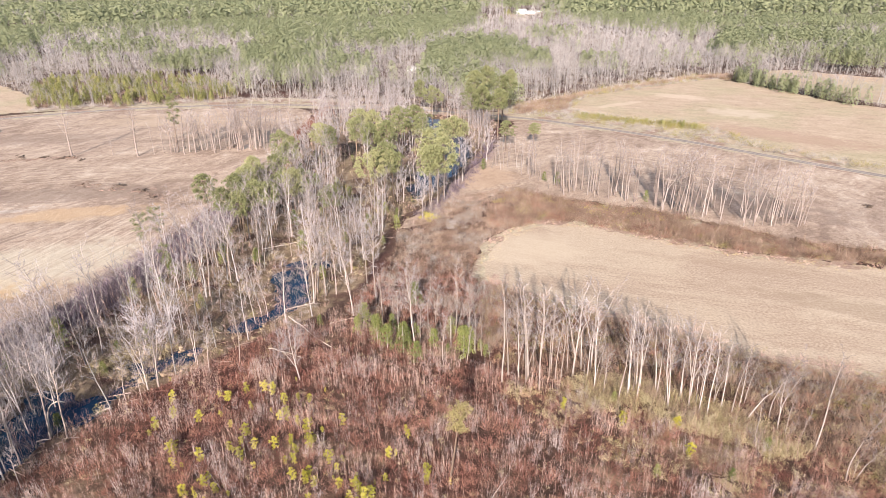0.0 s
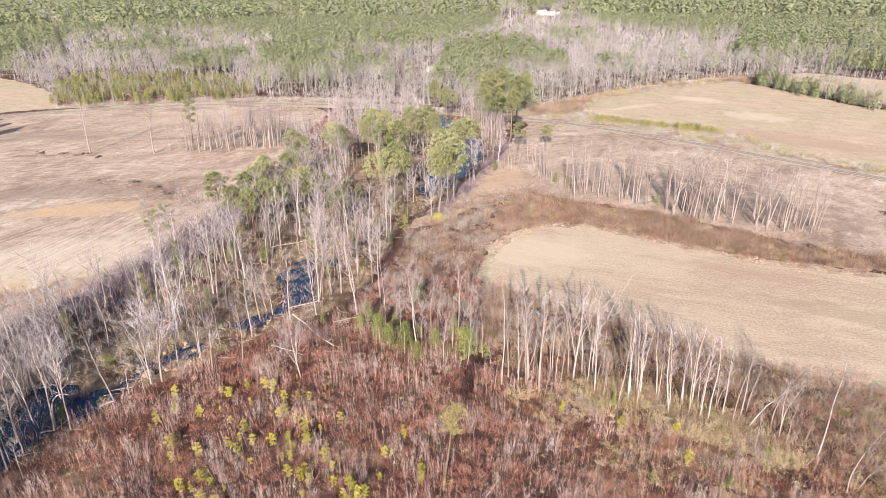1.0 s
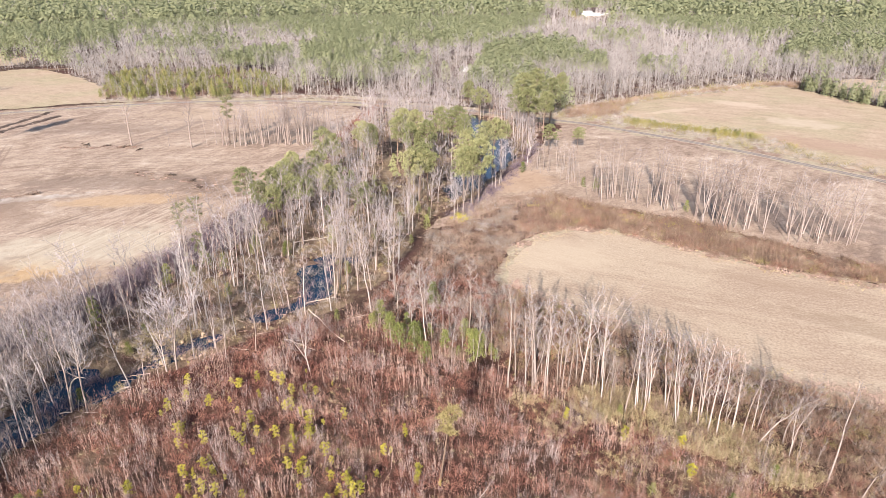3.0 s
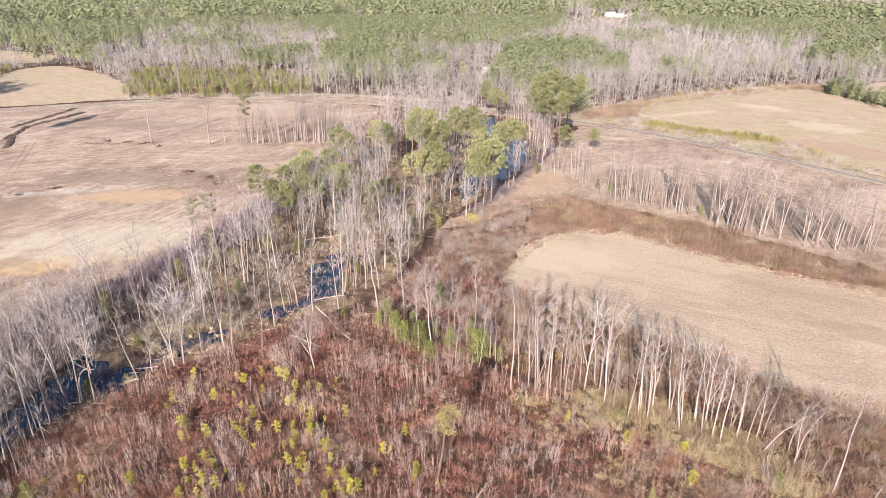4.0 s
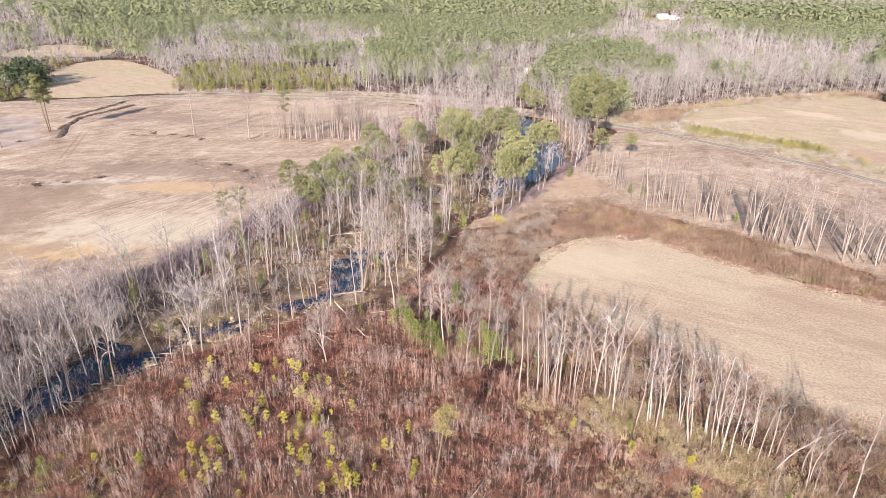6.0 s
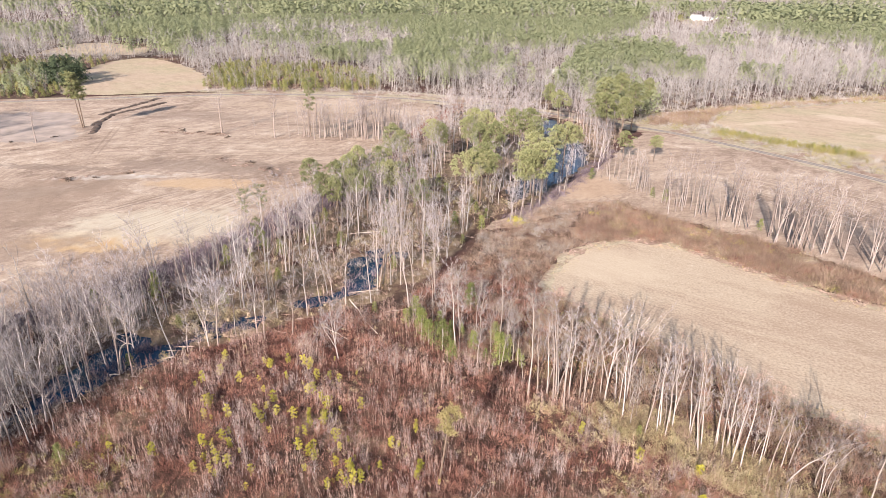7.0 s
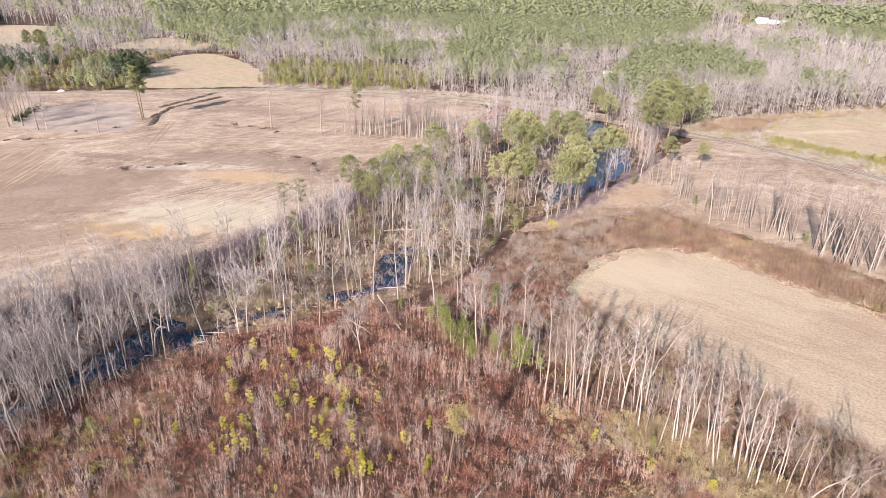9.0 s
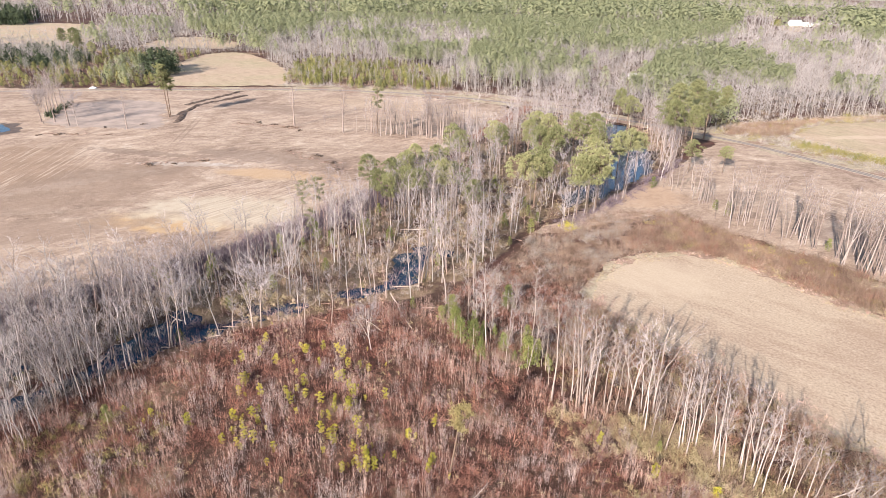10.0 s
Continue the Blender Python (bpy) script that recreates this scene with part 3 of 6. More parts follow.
gx, gy = graded(-4800, -100, 60, 4800, 1.15, 1.10), graded(-900, 35, 300, 4900, 1.15, 1.10)
GX, GY = np.meshgrid(gx, gy)
gp = np.stack([GX.ravel(), GY.ravel()], 1)
gz = height(gp)
gn = np.arange(len(gp)).reshape(len(gy), len(gx))
quad = np.stack([gn[:-1, :-1], gn[:-1, 1:], gn[1:, 1:], gn[1:, :-1]], -1).reshape(-1, 4)
wet = np.clip((-0.25 - gz) / 0.6, 0, 1)
glade = np.zeros(len(gp))
near = (gp[:, 0] > -120) & (gp[:, 0] < 30) & (gp[:, 1] > 84) & (gp[:, 1] < 370)
glade[near] = inside(gp[near], GLADE) * 0.9
ground = new("ground", mesh_of("ground", np.column_stack([gp, gz]), np.concatenate([quad[:, [0, 1, 2]], quad[:, [0, 2, 3]]]), M_FLOOR, wet=wet, glade=glade))
tagged(ground, "brown leaf litter and bare winter woodland ground", "ground", kind="structure")


def sheet(name, outline, material, label, z, ragged=0.8, seed=0):
    """A flat field with a ragged edge, laid just over the ground."""
    g = np.random.default_rng(seed)
    o = outline.copy()
    n = unit_normals(o)
    o += n * ((wave(o[:, 0], o[:, 1], 3.0, seed) + 0.6 * g.normal(size=len(o))) * ragged)[:, None]
    n = len(o)
    vs, _, fs, _, _, _ = delaunay_2d_cdt([Vector(q) for q in o], [(k, (k + 1) % n) for k in range(n)], [], 1, 1e-4)
    keep = [list(f) for f in fs if inside(np.array([np.mean([vs[k] for k in f], 0)]), o)[0]]
    me = bpy.data.meshes.new(name)
    me.from_pydata([(v[0], v[1], z) for v in vs], [], keep)
    if sum(p.normal.z for p in me.polygons) < 0:
        me.flip_normals()
    me.materials.append(material)
    return tagged(new(name, me), label, "field", kind="structure")


def unit_normals(o):
    d = np.roll(o, -1, 0) - np.roll(o, 1, 0)
    n = np.stack([d[:, 1], -d[:, 0]], 1)
    return n / (np.linalg.norm(n, axis=1, keepdims=True) + 1e-9)


def grown(o, by):
    n = unit_normals(o)
    area = sum(a[0] * b[1] - a[1] * b[0] for a, b in zip(o, np.roll(o, -1, 0)))
    return o + n * by * (1 if area > 0 else -1)


M_ROUGH = rough_grass()
sheet("field_skirt", grown(STUBBLE, 3.5), M_ROUGH, "rough tan grass fringe round the stubble field", 0.012, 1.2, 16)
sheet("stubble_field", STUBBLE, M_STUBBLE, "pale tan harvested corn stubble field", 0.02, 1.1, 1)
sheet("cleared_field", CLEARED, M_SOIL, "cleared bare tan soil with drag marks", 0.02, 1.2, 2)
sheet("cleared_strip", RIGHT_CLEARED, M_SOIL, "bare pinkish brown soil beside the paved road", 0.02, 1.0, 3)
sheet("pasture_field", UPPER_FIELD, M_PASTURE, "tan winter pasture with a greenish cast", 0.02, 1.0, 4)
sheet("distant_field", FAR_RIGHT_FIELD, M_PASTURE, "tan bare field behind a pine hedgerow", 0.03, 1.5, 5)
sheet("rear_field", REAR_FIELD, M_PASTURE, "smooth tan pasture beside the woods", 0.02, 1.5, 6)
sheet("far_clearing", FAR_FIELD, M_PASTURE, "pale clearing between the far woods", 0.03, 2, 7)
sheet("far_meadow", FAR_LEFT_FIELD, M_PASTURE, "pale tan meadow among far trees", 0.03, 2, 8)
ROUGH = smooth([(34, 352), (36, 372), (46, 386), (78, 408), (120, 446), (195, 492), (232, 486), (226, 462), (196, 468), (143, 436), (100, 409), (88, 394), (80, 374), (78, 358), (104, 334), (134, 316), (140, 284), (152, 262), (175, 236), (166, 232), (142, 258), (108, 293), (66, 331)])
sheet("rough_verge", ROUGH, M_ROUGH, "tan and rusty rough grass beside the road", 0.015, 1.0, 11)
STRIP = smooth([(14, 178), (20, 200), (26, 210), (42, 199), (67, 187), (82, 176), (100, 162), (117, 154), (160, 140), (168, 132), (150, 134), (115, 145), (87, 153), (67, 163), (47, 175), (33, 180), (22, 174)])
MARGIN = smooth([(8, 108), (13, 132), (24, 126), (38, 118), (51, 110), (63, 102), (84, 92), (130, 72), (120, 40), (80, 45), (72, 62), (58, 76), (44, 84), (24, 93)])
sheet("strip_floor", STRIP, M_ROUGH, "brown rough ground between two fields", 0.008, 2.2, 14)
YARD = smooth([(-500, 262), (-440, 268), (-352, 310), (-335, 330), (-380, 392), (-412, 436), (-440, 500), (-520, 480), (-600, 380)])
sheet("yard", YARD, M_FLOOR, "brown leaf litter round a cottage", 0.01, 1.5, 12)
NORTH_VERGE = smooth([(-255, 372), (-205, 388), (-150, 398), (-107, 398), (-60, 391), (-60, 402), (-107, 412), (-150, 410), (-205, 400), (-250, 386)])
sheet("north_verge", NORTH_VERGE, M_ROUGH, "strip of rough tan grass along the far side of the road", 0.015, 1.0, 13)
sheet("mud_flat", MUD, M_MUD, "smooth pale dried mud flat in the cleared soil", 0.045, 2.2, 9)
# a dark sheet that paints the bank's shadow round the water
sheet("pond_shade", POND_SHADE, M_POND_SHADE, "dark sheet painted as the bank's shadow round a small pond", 0.05, 1.4, 4)
sheet("pond", POND, M_WATER, "small blue pond in the cleared soil", 0.07, 0.8, 5)


def ribbon(name, line, half, z, material, label, category):
    d = np.gradient(line, axis=0)
    n = np.stack([-d[:, 1], d[:, 0]], 1) / np.linalg.norm(d, axis=1, keepdims=True)
    h = np.broadcast_to(np.asarray(half, float), (len(line),))[:, None]
    cols = [-1.0, -0.5, 0.0, 0.5, 1.0]
    v = np.concatenate([np.column_stack([line + n * h * c, np.full(len(line), z)]) for c in cols])
    m, t = len(line), []
    for c in range(4):
        for k in range(m - 1):
            a, b = c * m + k, (c + 1) * m + k
            t += [(a, a + 1, b + 1), (a, b + 1, b)]
    t = np.array(t)[:, ::-1]
    me = mesh_of(name, v, t, material, across=np.repeat(cols, m))
    return tagged(new(name, me), label, category, kind="structure")


ribbon("road_verge", ROAD, 10.0, 0.005, M_ROUGH, "rough tan grass on both sides of the road", "verge")
ribbon("road", ROAD, 2.7, 0.06, M_ROAD, "grey two-lane paved road with sandy shoulders", "road")
ribbon("creek_water", CREEK, np.interp(CREEK[:, 1], *CREEK_HALF) + 15.0, -0.75, M_WATER, "still dark creek water reflecting blue sky", "water")


# ---- trees ----
def bare_tree(seed, tall, limbs=16, first=0.4, reach=0.2, fork=0, thick=0.0062, steep=0.75, subs=11, fine=6, wavy=0.012, bow=0.0):
    """Trunk and bare crown of a leafless tree, as two (verts, tris) pairs."""
    g = np.random.default_rng(seed)
    n = 8
    zs = np.linspace(0, 1, n)
    bend = np.cumsum(g.normal(0, wavy, (n, 2)), 0) * tall
    bend -= bend[0]
    stem = np.column_stack([bend * zs[:, None], zs * tall * 0.96])
    stem[:, 0] += bow * tall * zs ** 2.2
    r0 = tall * thick
    rad = r0 * (1 - zs) ** 0.75 + 0.03
    rad[0] *= 1.25
    trunk = [tube(stem, rad, 6)]
    stems = [(stem, rad)]
    for k in range(fork):
        at = g.uniform(0.22, 0.45)
        base = np.array([np.interp(at, zs, stem[:, c]) for c in range(3)])
        turn = g.uniform(0, 2 * np.pi)
        way = np.array([np.cos(turn) * 0.33, np.sin(turn) * 0.33, 1.0])
        length = tall * (1 - at) * g.uniform(0.75, 0.95)
        s = np.linspace(0, 1, 6)[:, None]
        pts = base + way * s * length / 1.05 + g.normal(0, 0.012, (6, 3)) * tall * s
        rr = r0 * 0.62 * (1 - s[:, 0]) ** 0.8 + 0.022
        trunk.append(tube(pts, rr, 5))
        stems.append((pts, rr))
    limb_parts, twig_s, twig_w, twig_r, fine_s, fine_w = [], [], [], [], [], []
    for k in range(limbs):
        pts0, rr0 = stems[k % len(stems)] if fork else stems[0]
        at = first + (0.98 - first) * (k + g.uniform(0, 1)) / limbs
        m = np.linspace(0, 1, len(pts0))
        base = np.array([np.interp(at, m, pts0[:, c]) for c in range(3)])
        r = min(0.075, np.interp(at, m, rr0) * 0.6) + 0.012
        turn = k * 2.4 + g.uniform(-0.6, 0.6)
        up = steep + 0.5 * at + g.uniform(-0.25, 0.25)
        length = tall * reach * (1.15 - 0.75 * abs(at - first - 0.2)) * g.uniform(0.55, 1.15)
        flat = np.array([np.cos(turn), np.sin(turn), 0])
        s = np.linspace(0, 1, 4)
        pts = base + length * (np.outer(s, flat) * 0.75 + np.outer(s ** 1.3, (0, 0, up * 0.8))) + g.normal(0, 0.035, (4, 3)) * length * s[:, None]
        limb_parts.append(tube(pts, np.linspace(r, 0.016, 4), 3))
        for j in range(subs):
            u = g.uniform(0.15, 1.0)
            b = np.array([np.interp(u, s, pts[:, c]) for c in range(3)])
            w = unit(flat * g.uniform(0.2, 1) + np.array([0, 0, g.uniform(0.4, 1.3)]) + g.normal(0, 0.45, 3)) * length * g.uniform(0.25, 0.5)
            twig_s.append(b)
            twig_w.append(w)
            twig_r.append(0.026)
            for i in range(fine):
                v = g.uniform(0.3, 0.95)
                fine_s.append(b + w * v)
                fine_w.append((unit(w) + g.normal(0, 0.5, 3) + (0, 0, 0.3)) * length * g.uniform(0.12, 0.32))
    thick_part = join(limb_parts + [spikes(twig_s[::2], twig_w[::2], twig_r[::2])])
    crown = join([thick_part, spikes(twig_s[1::2], twig_w[1::2], twig_r[1::2]), slivers(fine_s, fine_w, 0.034, g)])
    return join(trunk), crown, len(thick_part[1])


def tree_thing(name, trunk, crown, bark, leaf, label, category, group, trunk_label="", crown_name="crown", crown_label=""):
    root = tagged(new(name), label, category, group)
    part("trunk", mesh_of(name + "_trunk", *trunk, bark), root, trunk_label)
    part(crown_name, mesh_of(name + "_crown", *crown, leaf), root, crown_label)
    return root


def stand(x, y, tall=1.0, lean_x=0.0, lean_y=0.0, turn=0.0, sink=0.1):
    """The pose of a plant on the ground, scaled, turned and leaning (metres sideways per metre of height)."""
    z = float(height(np.array([[x, y]]))[0])
    up = Vector((lean_x, lean_y, 1)).normalized()
    q = Vector((0, 0, 1)).rotation_difference(up).to_matrix().to_4x4()
    return Matrix.Translation((x, y, z - sink)) @ q @ Matrix.Rotation(turn, 4, 'Z') @ Matrix.Scale(tall, 4)


class Kind:
    """Some ready trees of one kind; the first use of each stands itself, later ones are copies."""

    def __init__(self, things, heights):
        self.things, self.heights, self.used = things, heights, [False] * len(things)

    def plant(self, k, x, y, tall, lean_x=0.0, lean_y=0.0, turn=0.0):
        k %= len(self.things)
        m = stand(x, y, tall / self.heights[k], lean_x, lean_y, turn)
        if self.used[k]:
            return copy_thing(self.things[k], m @ Matrix.Scale(1 / self.things[k].scale.x, 4))
        self.used[k] = True
        self.things[k].matrix_basis = m
        return self.things[k]


def hardwoods(name, count, seed, bark, label, group, tall=20, **kw):
    things = []
    for k in range(count):
        trunk, crown, split = bare_tree(seed + k, tall, **kw)
        root = tagged(new(name), label, "tree", group)
        part("trunk", mesh_of(name + "_trunk", *trunk, bark), root)
        part("crown", mesh_of(name + "_crown", *crown, BARK_TAN, TWIG_GREY, split), root)
        things.append(root)
    return Kind(things, [tall] * count)


# the row of pale trees between the thicket and the stubble field
row_kind = hardwoods("bare_tree", 6, 100, BARK_PALE, "tall leafless tree with pale bark in a brushy row", "row of pale trees", limbs=17, first=0.42, reach=0.095, thick=0.0060, subs=5, fine=3, wavy=0.011)
fork_kind = hardwoods("forked_tree", 3, 140, BARK_PALE, "leafless pale-barked tree with a forked trunk", "row of pale trees", tall=15, limbs=15, first=0.5, reach=0.2, fork=2, thick=0.0075, subs=5, fine=3, wavy=0.011)
bow_kind = hardwoods("bowed_tree", 3, 160, BARK_PALE, "leafless pale tree bowed far over to one side", "row of pale trees", tall=15, limbs=13, first=0.5, reach=0.16, thick=0.0068, subs=5, fine=4, wavy=0.02, bow=0.28)
# x, y, height and how far the top stands off to the side
ROW_WEST = [(3.0, 112.4, 19.8, 1.0), (8.1, 104.5, 11.6, -0.4), (6.8, 106.4, 9.2, 0.1), (11.5, 95.6, 22.4, -0.1), (14.8, 97.0, 16.9, -0.3), (16.1, 95.5, 22.3, -0.6), (16.4, 96.4, 21.3, -0.3), (18.2, 92.9, 21.6, -0.8), (18.8, 96.8, 20.2, 0.0),
            (20.7, 97.1, 18.0, 0.2), (21.5, 99.9, 15.9, -0.1), (25.2, 97.3, 19.4, 0.2), (27.2, 99.0, 15.2, -1.4), (29.0, 99.3, 19.2, 0.2), (31.0, 98.7, 11.1, 0.0), (29.6, 91.0, 11.2, -0.2), (34.0, 90.9, 17.2, -0.8), (34.5, 91.8, 17.8, -1.1), (36.0, 92.8, 17.8, -0.4), (37.7, 99.8, 14.6, -1.3)]
ROW_EAST = [(39.3, 91.8, 17.2, -1.4), (40.3, 87.5, 18.8, -2.6), (40.9, 89.0, 16.9, -1.6), (43.1, 90.1, 14.3, -0.6), (43.4, 90.2, 16.4, -0.8), (43.8, 87.3, 16.7, -1.4), (44.9, 89.7, 17.4, -0.3), (46.0, 88.7, 12.8, 1.1), (48.4, 88.1, 8.6, 0.0), (48.9, 88.9, 9.2, 2.8), (50.1, 84.9, 15.3, 0.4),
            (52.2, 86.6, 12.3, 0.4), (52.4, 84.0, 13.1, 8.2), (56.7, 84.7, 13.1, 2.8), (57.2, 82.8, 11.4, 2.3), (60.8, 87.3, 6.3, -0.4), (55.0, 77.1, 5.4, 1.6), (59.5, 79.6, 6.0, 0.8), (60.1, 76.6, 19.4, 0.3), (61.2, 70.0, 13.6, 2.3), (62.1, 70.0, 6.5, 1.3), (62.5, 70.0, 7.5, 3.8)]
FORKED = {11: 0, 13: 2, 26: 1}
g = np.random.default_rng(11)
for k, (x, y, tall, lean) in enumerate(ROW_WEST + ROW_EAST):
    if lean > 0.15 * tall:
        bow_kind.plant(k, x, y, tall, (lean - 0.28 * tall) / tall, g.normal(0, 0.02), g.normal(0, 0.25))
    else:
        (fork_kind.plant if k in FORKED else row_kind.plant)(FORKED.get(k, k), x, y, tall, lean / tall, g.normal(0, 0.02), g.uniform(0, 6.3))
for k in range(16):
    q = g.uniform(0.05, 0.75)
    row_kind.plant(k, 8 + 56 * q + g.normal(0, 1.0), 101 - 23 * q ** 1.2 + g.normal(0, 2.5), g.uniform(14, 19), g.normal(0.0, 0.04), g.normal(0, 0.03), g.uniform(0, 6.3))
for k in range(24):
    q = g.uniform(0, 1)
    row_kind.plant(k, 7 + 56 * q + g.normal(0, 1.5), 103 - 24 * q ** 1.2 + g.normal(0, 3.0), g.uniform(6, 13), g.normal(0.02, 0.07), g.normal(0, 0.04), g.uniform(0, 6.3))

# trees that stand out by the creek
creek_kind = hardwoods("bank_tree", 8, 200, BARK_PALE, "tall leafless tree with pale grey trunk on the creek bank", "creek bank trees", limbs=19, first=0.4, reach=0.15, thick=0.0066, subs=7, fine=4, wavy=0.018)
grey_kind = hardwoods("grey_tree", 5, 240, BARK_GREY, "leafless grey hardwood tree in the creek woods", "creek bank trees", tall=17, limbs=19, first=0.3, reach=0.17, fork=1, thick=0.0064, subs=8, fine=4, wavy=0.018)
broad_kind = hardwoods("spreading_tree", 3, 260, BARK_PALE, "broad leafless tree with spreading pinkish branches", "creek bank trees", tall=14, limbs=26, first=0.3, reach=0.3, fork=3, steep=0.55, thick=0.0075, subs=10, fine=5)
BANK_TREES = [(-63.0, 81.0, 19.4, 1.5), (-65.6, 80.6, 20.5, 1.4), (-76.9, 80.3, 20.0, 2.5), (-67.7, 75.4, 15.6, 0.8), (-49.5, 103.3, 12.5, 0.0), (-48.7, 102.2, 11.5, 0.5), (-45.7, 100.1, 11.9, 0.8), (-57.9, 91.0, 10.8, 0.4), (-54.6, 90.5, 7.7, 0.1), (-76.2, 103.2, 13.1, 0.0), (-71.8, 102.7, 11.0, 0.8),
              (-56.7, 131.9, 22.8, 0.7), (-40.6, 103.1, 14.6, 1.2), (-53.9, 139.3, 19.8, 0.9), (-42.0, 119.4, 15.1, -0.7)]
INNER_TREES = [(-40.0, 122.1, 13.1, -0.2), (-48.7, 147.6, 14.1, 0.5), (-35.0, 118.8, 15.7, 0.7), (-30.4, 127.6, 21.5, 0.9), (-30.6, 129.7, 21.5, 2.1), (-30.3, 131.3, 18.8, 2.2), (-34.0, 137.0, 11.5, 0.4), (-20.1, 121.2, 21.1, -1.8), (-22.6, 132.5, 18.1, -1.1), (-25.8, 132.0, 19.5, 0.3), (-15.5, 127.6, 23.0, -0.5),
               (-5.4, 107.7, 19.5, -1.4), (-4.4, 106.7, 13.2, 0.4), (0.2, 103.3, 10.4, 0.5), (-35.3, 153.7, 15.1, 0.6), (-28.0, 140.0, 20.0, -0.5), (-24.0, 146.0, 19.0, 0.8), (-19.0, 138.0, 17.0, 0.0)]
for k, (x, y, tall, lean) in enumerate(BANK_TREES + INNER_TREES):
    creek_kind.plant(k, x, y, tall, lean / tall, g.normal(0, 0.02), g.uniform(0, 6.3))
for k, (x, y, tall, lean) in enumerate([(-55.1, 94.0, 15.3, 0.5), (-53.4, 94.8, 17.2, 1.0), (-27.1, 96.9, 12.1, -1.8), (-72.0, 92.5, 12.0, 0.5)]):
    broad_kind.plant(k, x, y, tall, lean / tall, 0.02, g.uniform(0, 6.3))
spots = random_in(WOODS, 330, np.random.default_rng(5), 4.3)
spots = spots[shore(spots) < 0.4]
for k, (x, y) in enumerate(spots[:270]):
    if 185 < y < 285 and -42 < x < 8 and k % 3:
        continue
    if 84 < y < 150 and -78 < x < -20 and k % 5 < 3:
        continue
    far = y > 150
    tall = g.uniform(13, 19) if y < 100 else g.uniform(15, 23) if not far else g.uniform(13, 20)
    (creek_kind if g.uniform() < (0.5 if far else 0.62) else grey_kind).plant(k, x, y, tall, g.normal(0, 0.045), g.normal(0, 0.04), g.uniform(0, 6.3))

RIGHT_BANK = smooth([(-6, 186), (-1, 200), (5, 216), (10, 234), (15, 250), (19, 266), (22, 284)], 1.0, False)
for k in range(22):
    x, y = RIGHT_BANK[g.integers(0, len(RIGHT_BANK))]
    (grey_kind if k % 3 == 0 else creek_kind).plant(k, x + g.normal(0, 1.6), y + g.normal(0, 1.6), g.uniform(9, 16), g.normal(0.02, 0.05), g.normal(0, 0.05), g.uniform(0, 6.3))
LEFT_WOODS = smooth([(-118, 34), (-110, 66), (-98, 90), (-86, 108), (-72, 98), (-69, 76), (-67, 62), (-71, 50), (-78, 34)])
for k, (x, y) in enumerate(random_in(LEFT_WOODS, 180, np.random.default_rng(6), 2.4)):
    if shore(np.array([[x, y]]))[0] > 0.35 and k % 2:
        continue
    (creek_kind if k % 3 else grey_kind).plant(k, x, y, g.uniform(11, 18), g.normal(0, 0.06), g.normal(0, 0.05), g.uniform(0, 6.3))

for k in range(9):
    y = g.uniform(46, 74)
    (creek_kind if k % 2 else grey_kind).plant(k, -66 + g.normal(0, 2.2), y, g.uniform(8, 15), g.normal(0.02, 0.06), g.normal(0, 0.04), g.uniform(0, 6.3))

POND_SIDE = smooth([(-10, 214), (-8, 224), (-4, 231), (2, 236), (8, 246), (12, 258)], 1.0, False)
for k in range(8):
    x, y = POND_SIDE[g.integers(0, len(POND_SIDE))]
    (grey_kind if k % 2 else creek_kind).plant(k, x + g.normal(0, 1.5), y - abs(g.normal(0, 2)), g.uniform(11, 17), g.normal(0, 0.05), g.normal(0, 0.05), g.uniform(0, 6.3))

# the stand on the bare soil beside the road
stand_kind = hardwoods("slender_tree", 6, 300, BARK_BUFF, "slender leafless pale tree standing on bare soil", "roadside stand", tall=18, limbs=11, first=0.5, reach=0.13, thick=0.0074, subs=4, fine=2, wavy=0.014)
split_kind = hardwoods("split_tree", 2, 320, BARK_BUFF, "pale leafless tree with a split trunk on bare soil", "roadside stand", tall=18, limbs=12, first=0.5, reach=0.16, fork=2, thick=0.0076, subs=4, fine=2)
STAND_WEST = [(30.5, 231.8, 13.2, -0.1), (32.5, 229.9, 13.1, 0.0), (34.5, 228.0, 14.3, -0.1), (42.5, 205.3, 21.5, -0.7), (45.1, 208.7, 17.9, -1.3), (47.0, 210.2, 20.5, -0.9), (50.8, 204.9, 17.2, -0.4), (52.7, 202.3, 8.5, -0.6), (54.4, 204.3, 11.8, -0.8), (57.2, 200.8, 14.9, -1.0), (62.1, 198.3, 19.4, 0.0), (66.4, 198.0, 10.5, -2.0), (70.9, 187.1, 19.4, 1.9), (72.0, 188.7, 20.7, -1.0)]
STAND_EAST = [(74.7, 185.3, 21.7, 0.9), (75.3, 184.5, 20.3, 2.2), (75.9, 182.3, 22.6, 1.1), (76.5, 182.4, 23.4, 1.6), (78.3, 183.6, 21.5, 1.3), (80.1, 184.4, 22.2, 2.4), (82.3, 182.4, 21.2, 2.0), (84.0, 183.6, 17.6, 0.6), (87.0, 179.7, 20.6, 1.6), (91.8, 174.1, 17.6, 0.2), (94.5, 173.8, 20.3, -0.3), (97.4, 174.2, 13.8, 0.1), (99.8, 173.4, 18.3, -0.7),
              (100.9, 173.6, 16.7, 0.3), (103.3, 174.0, 16.7, -0.8), (105.2, 175.5, 16.3, 0.5), (107.4, 172.7, 14.5, -0.3), (108.7, 173.6, 15.2, 0.9), (110.8, 175.2, 13.4, 0.4)]
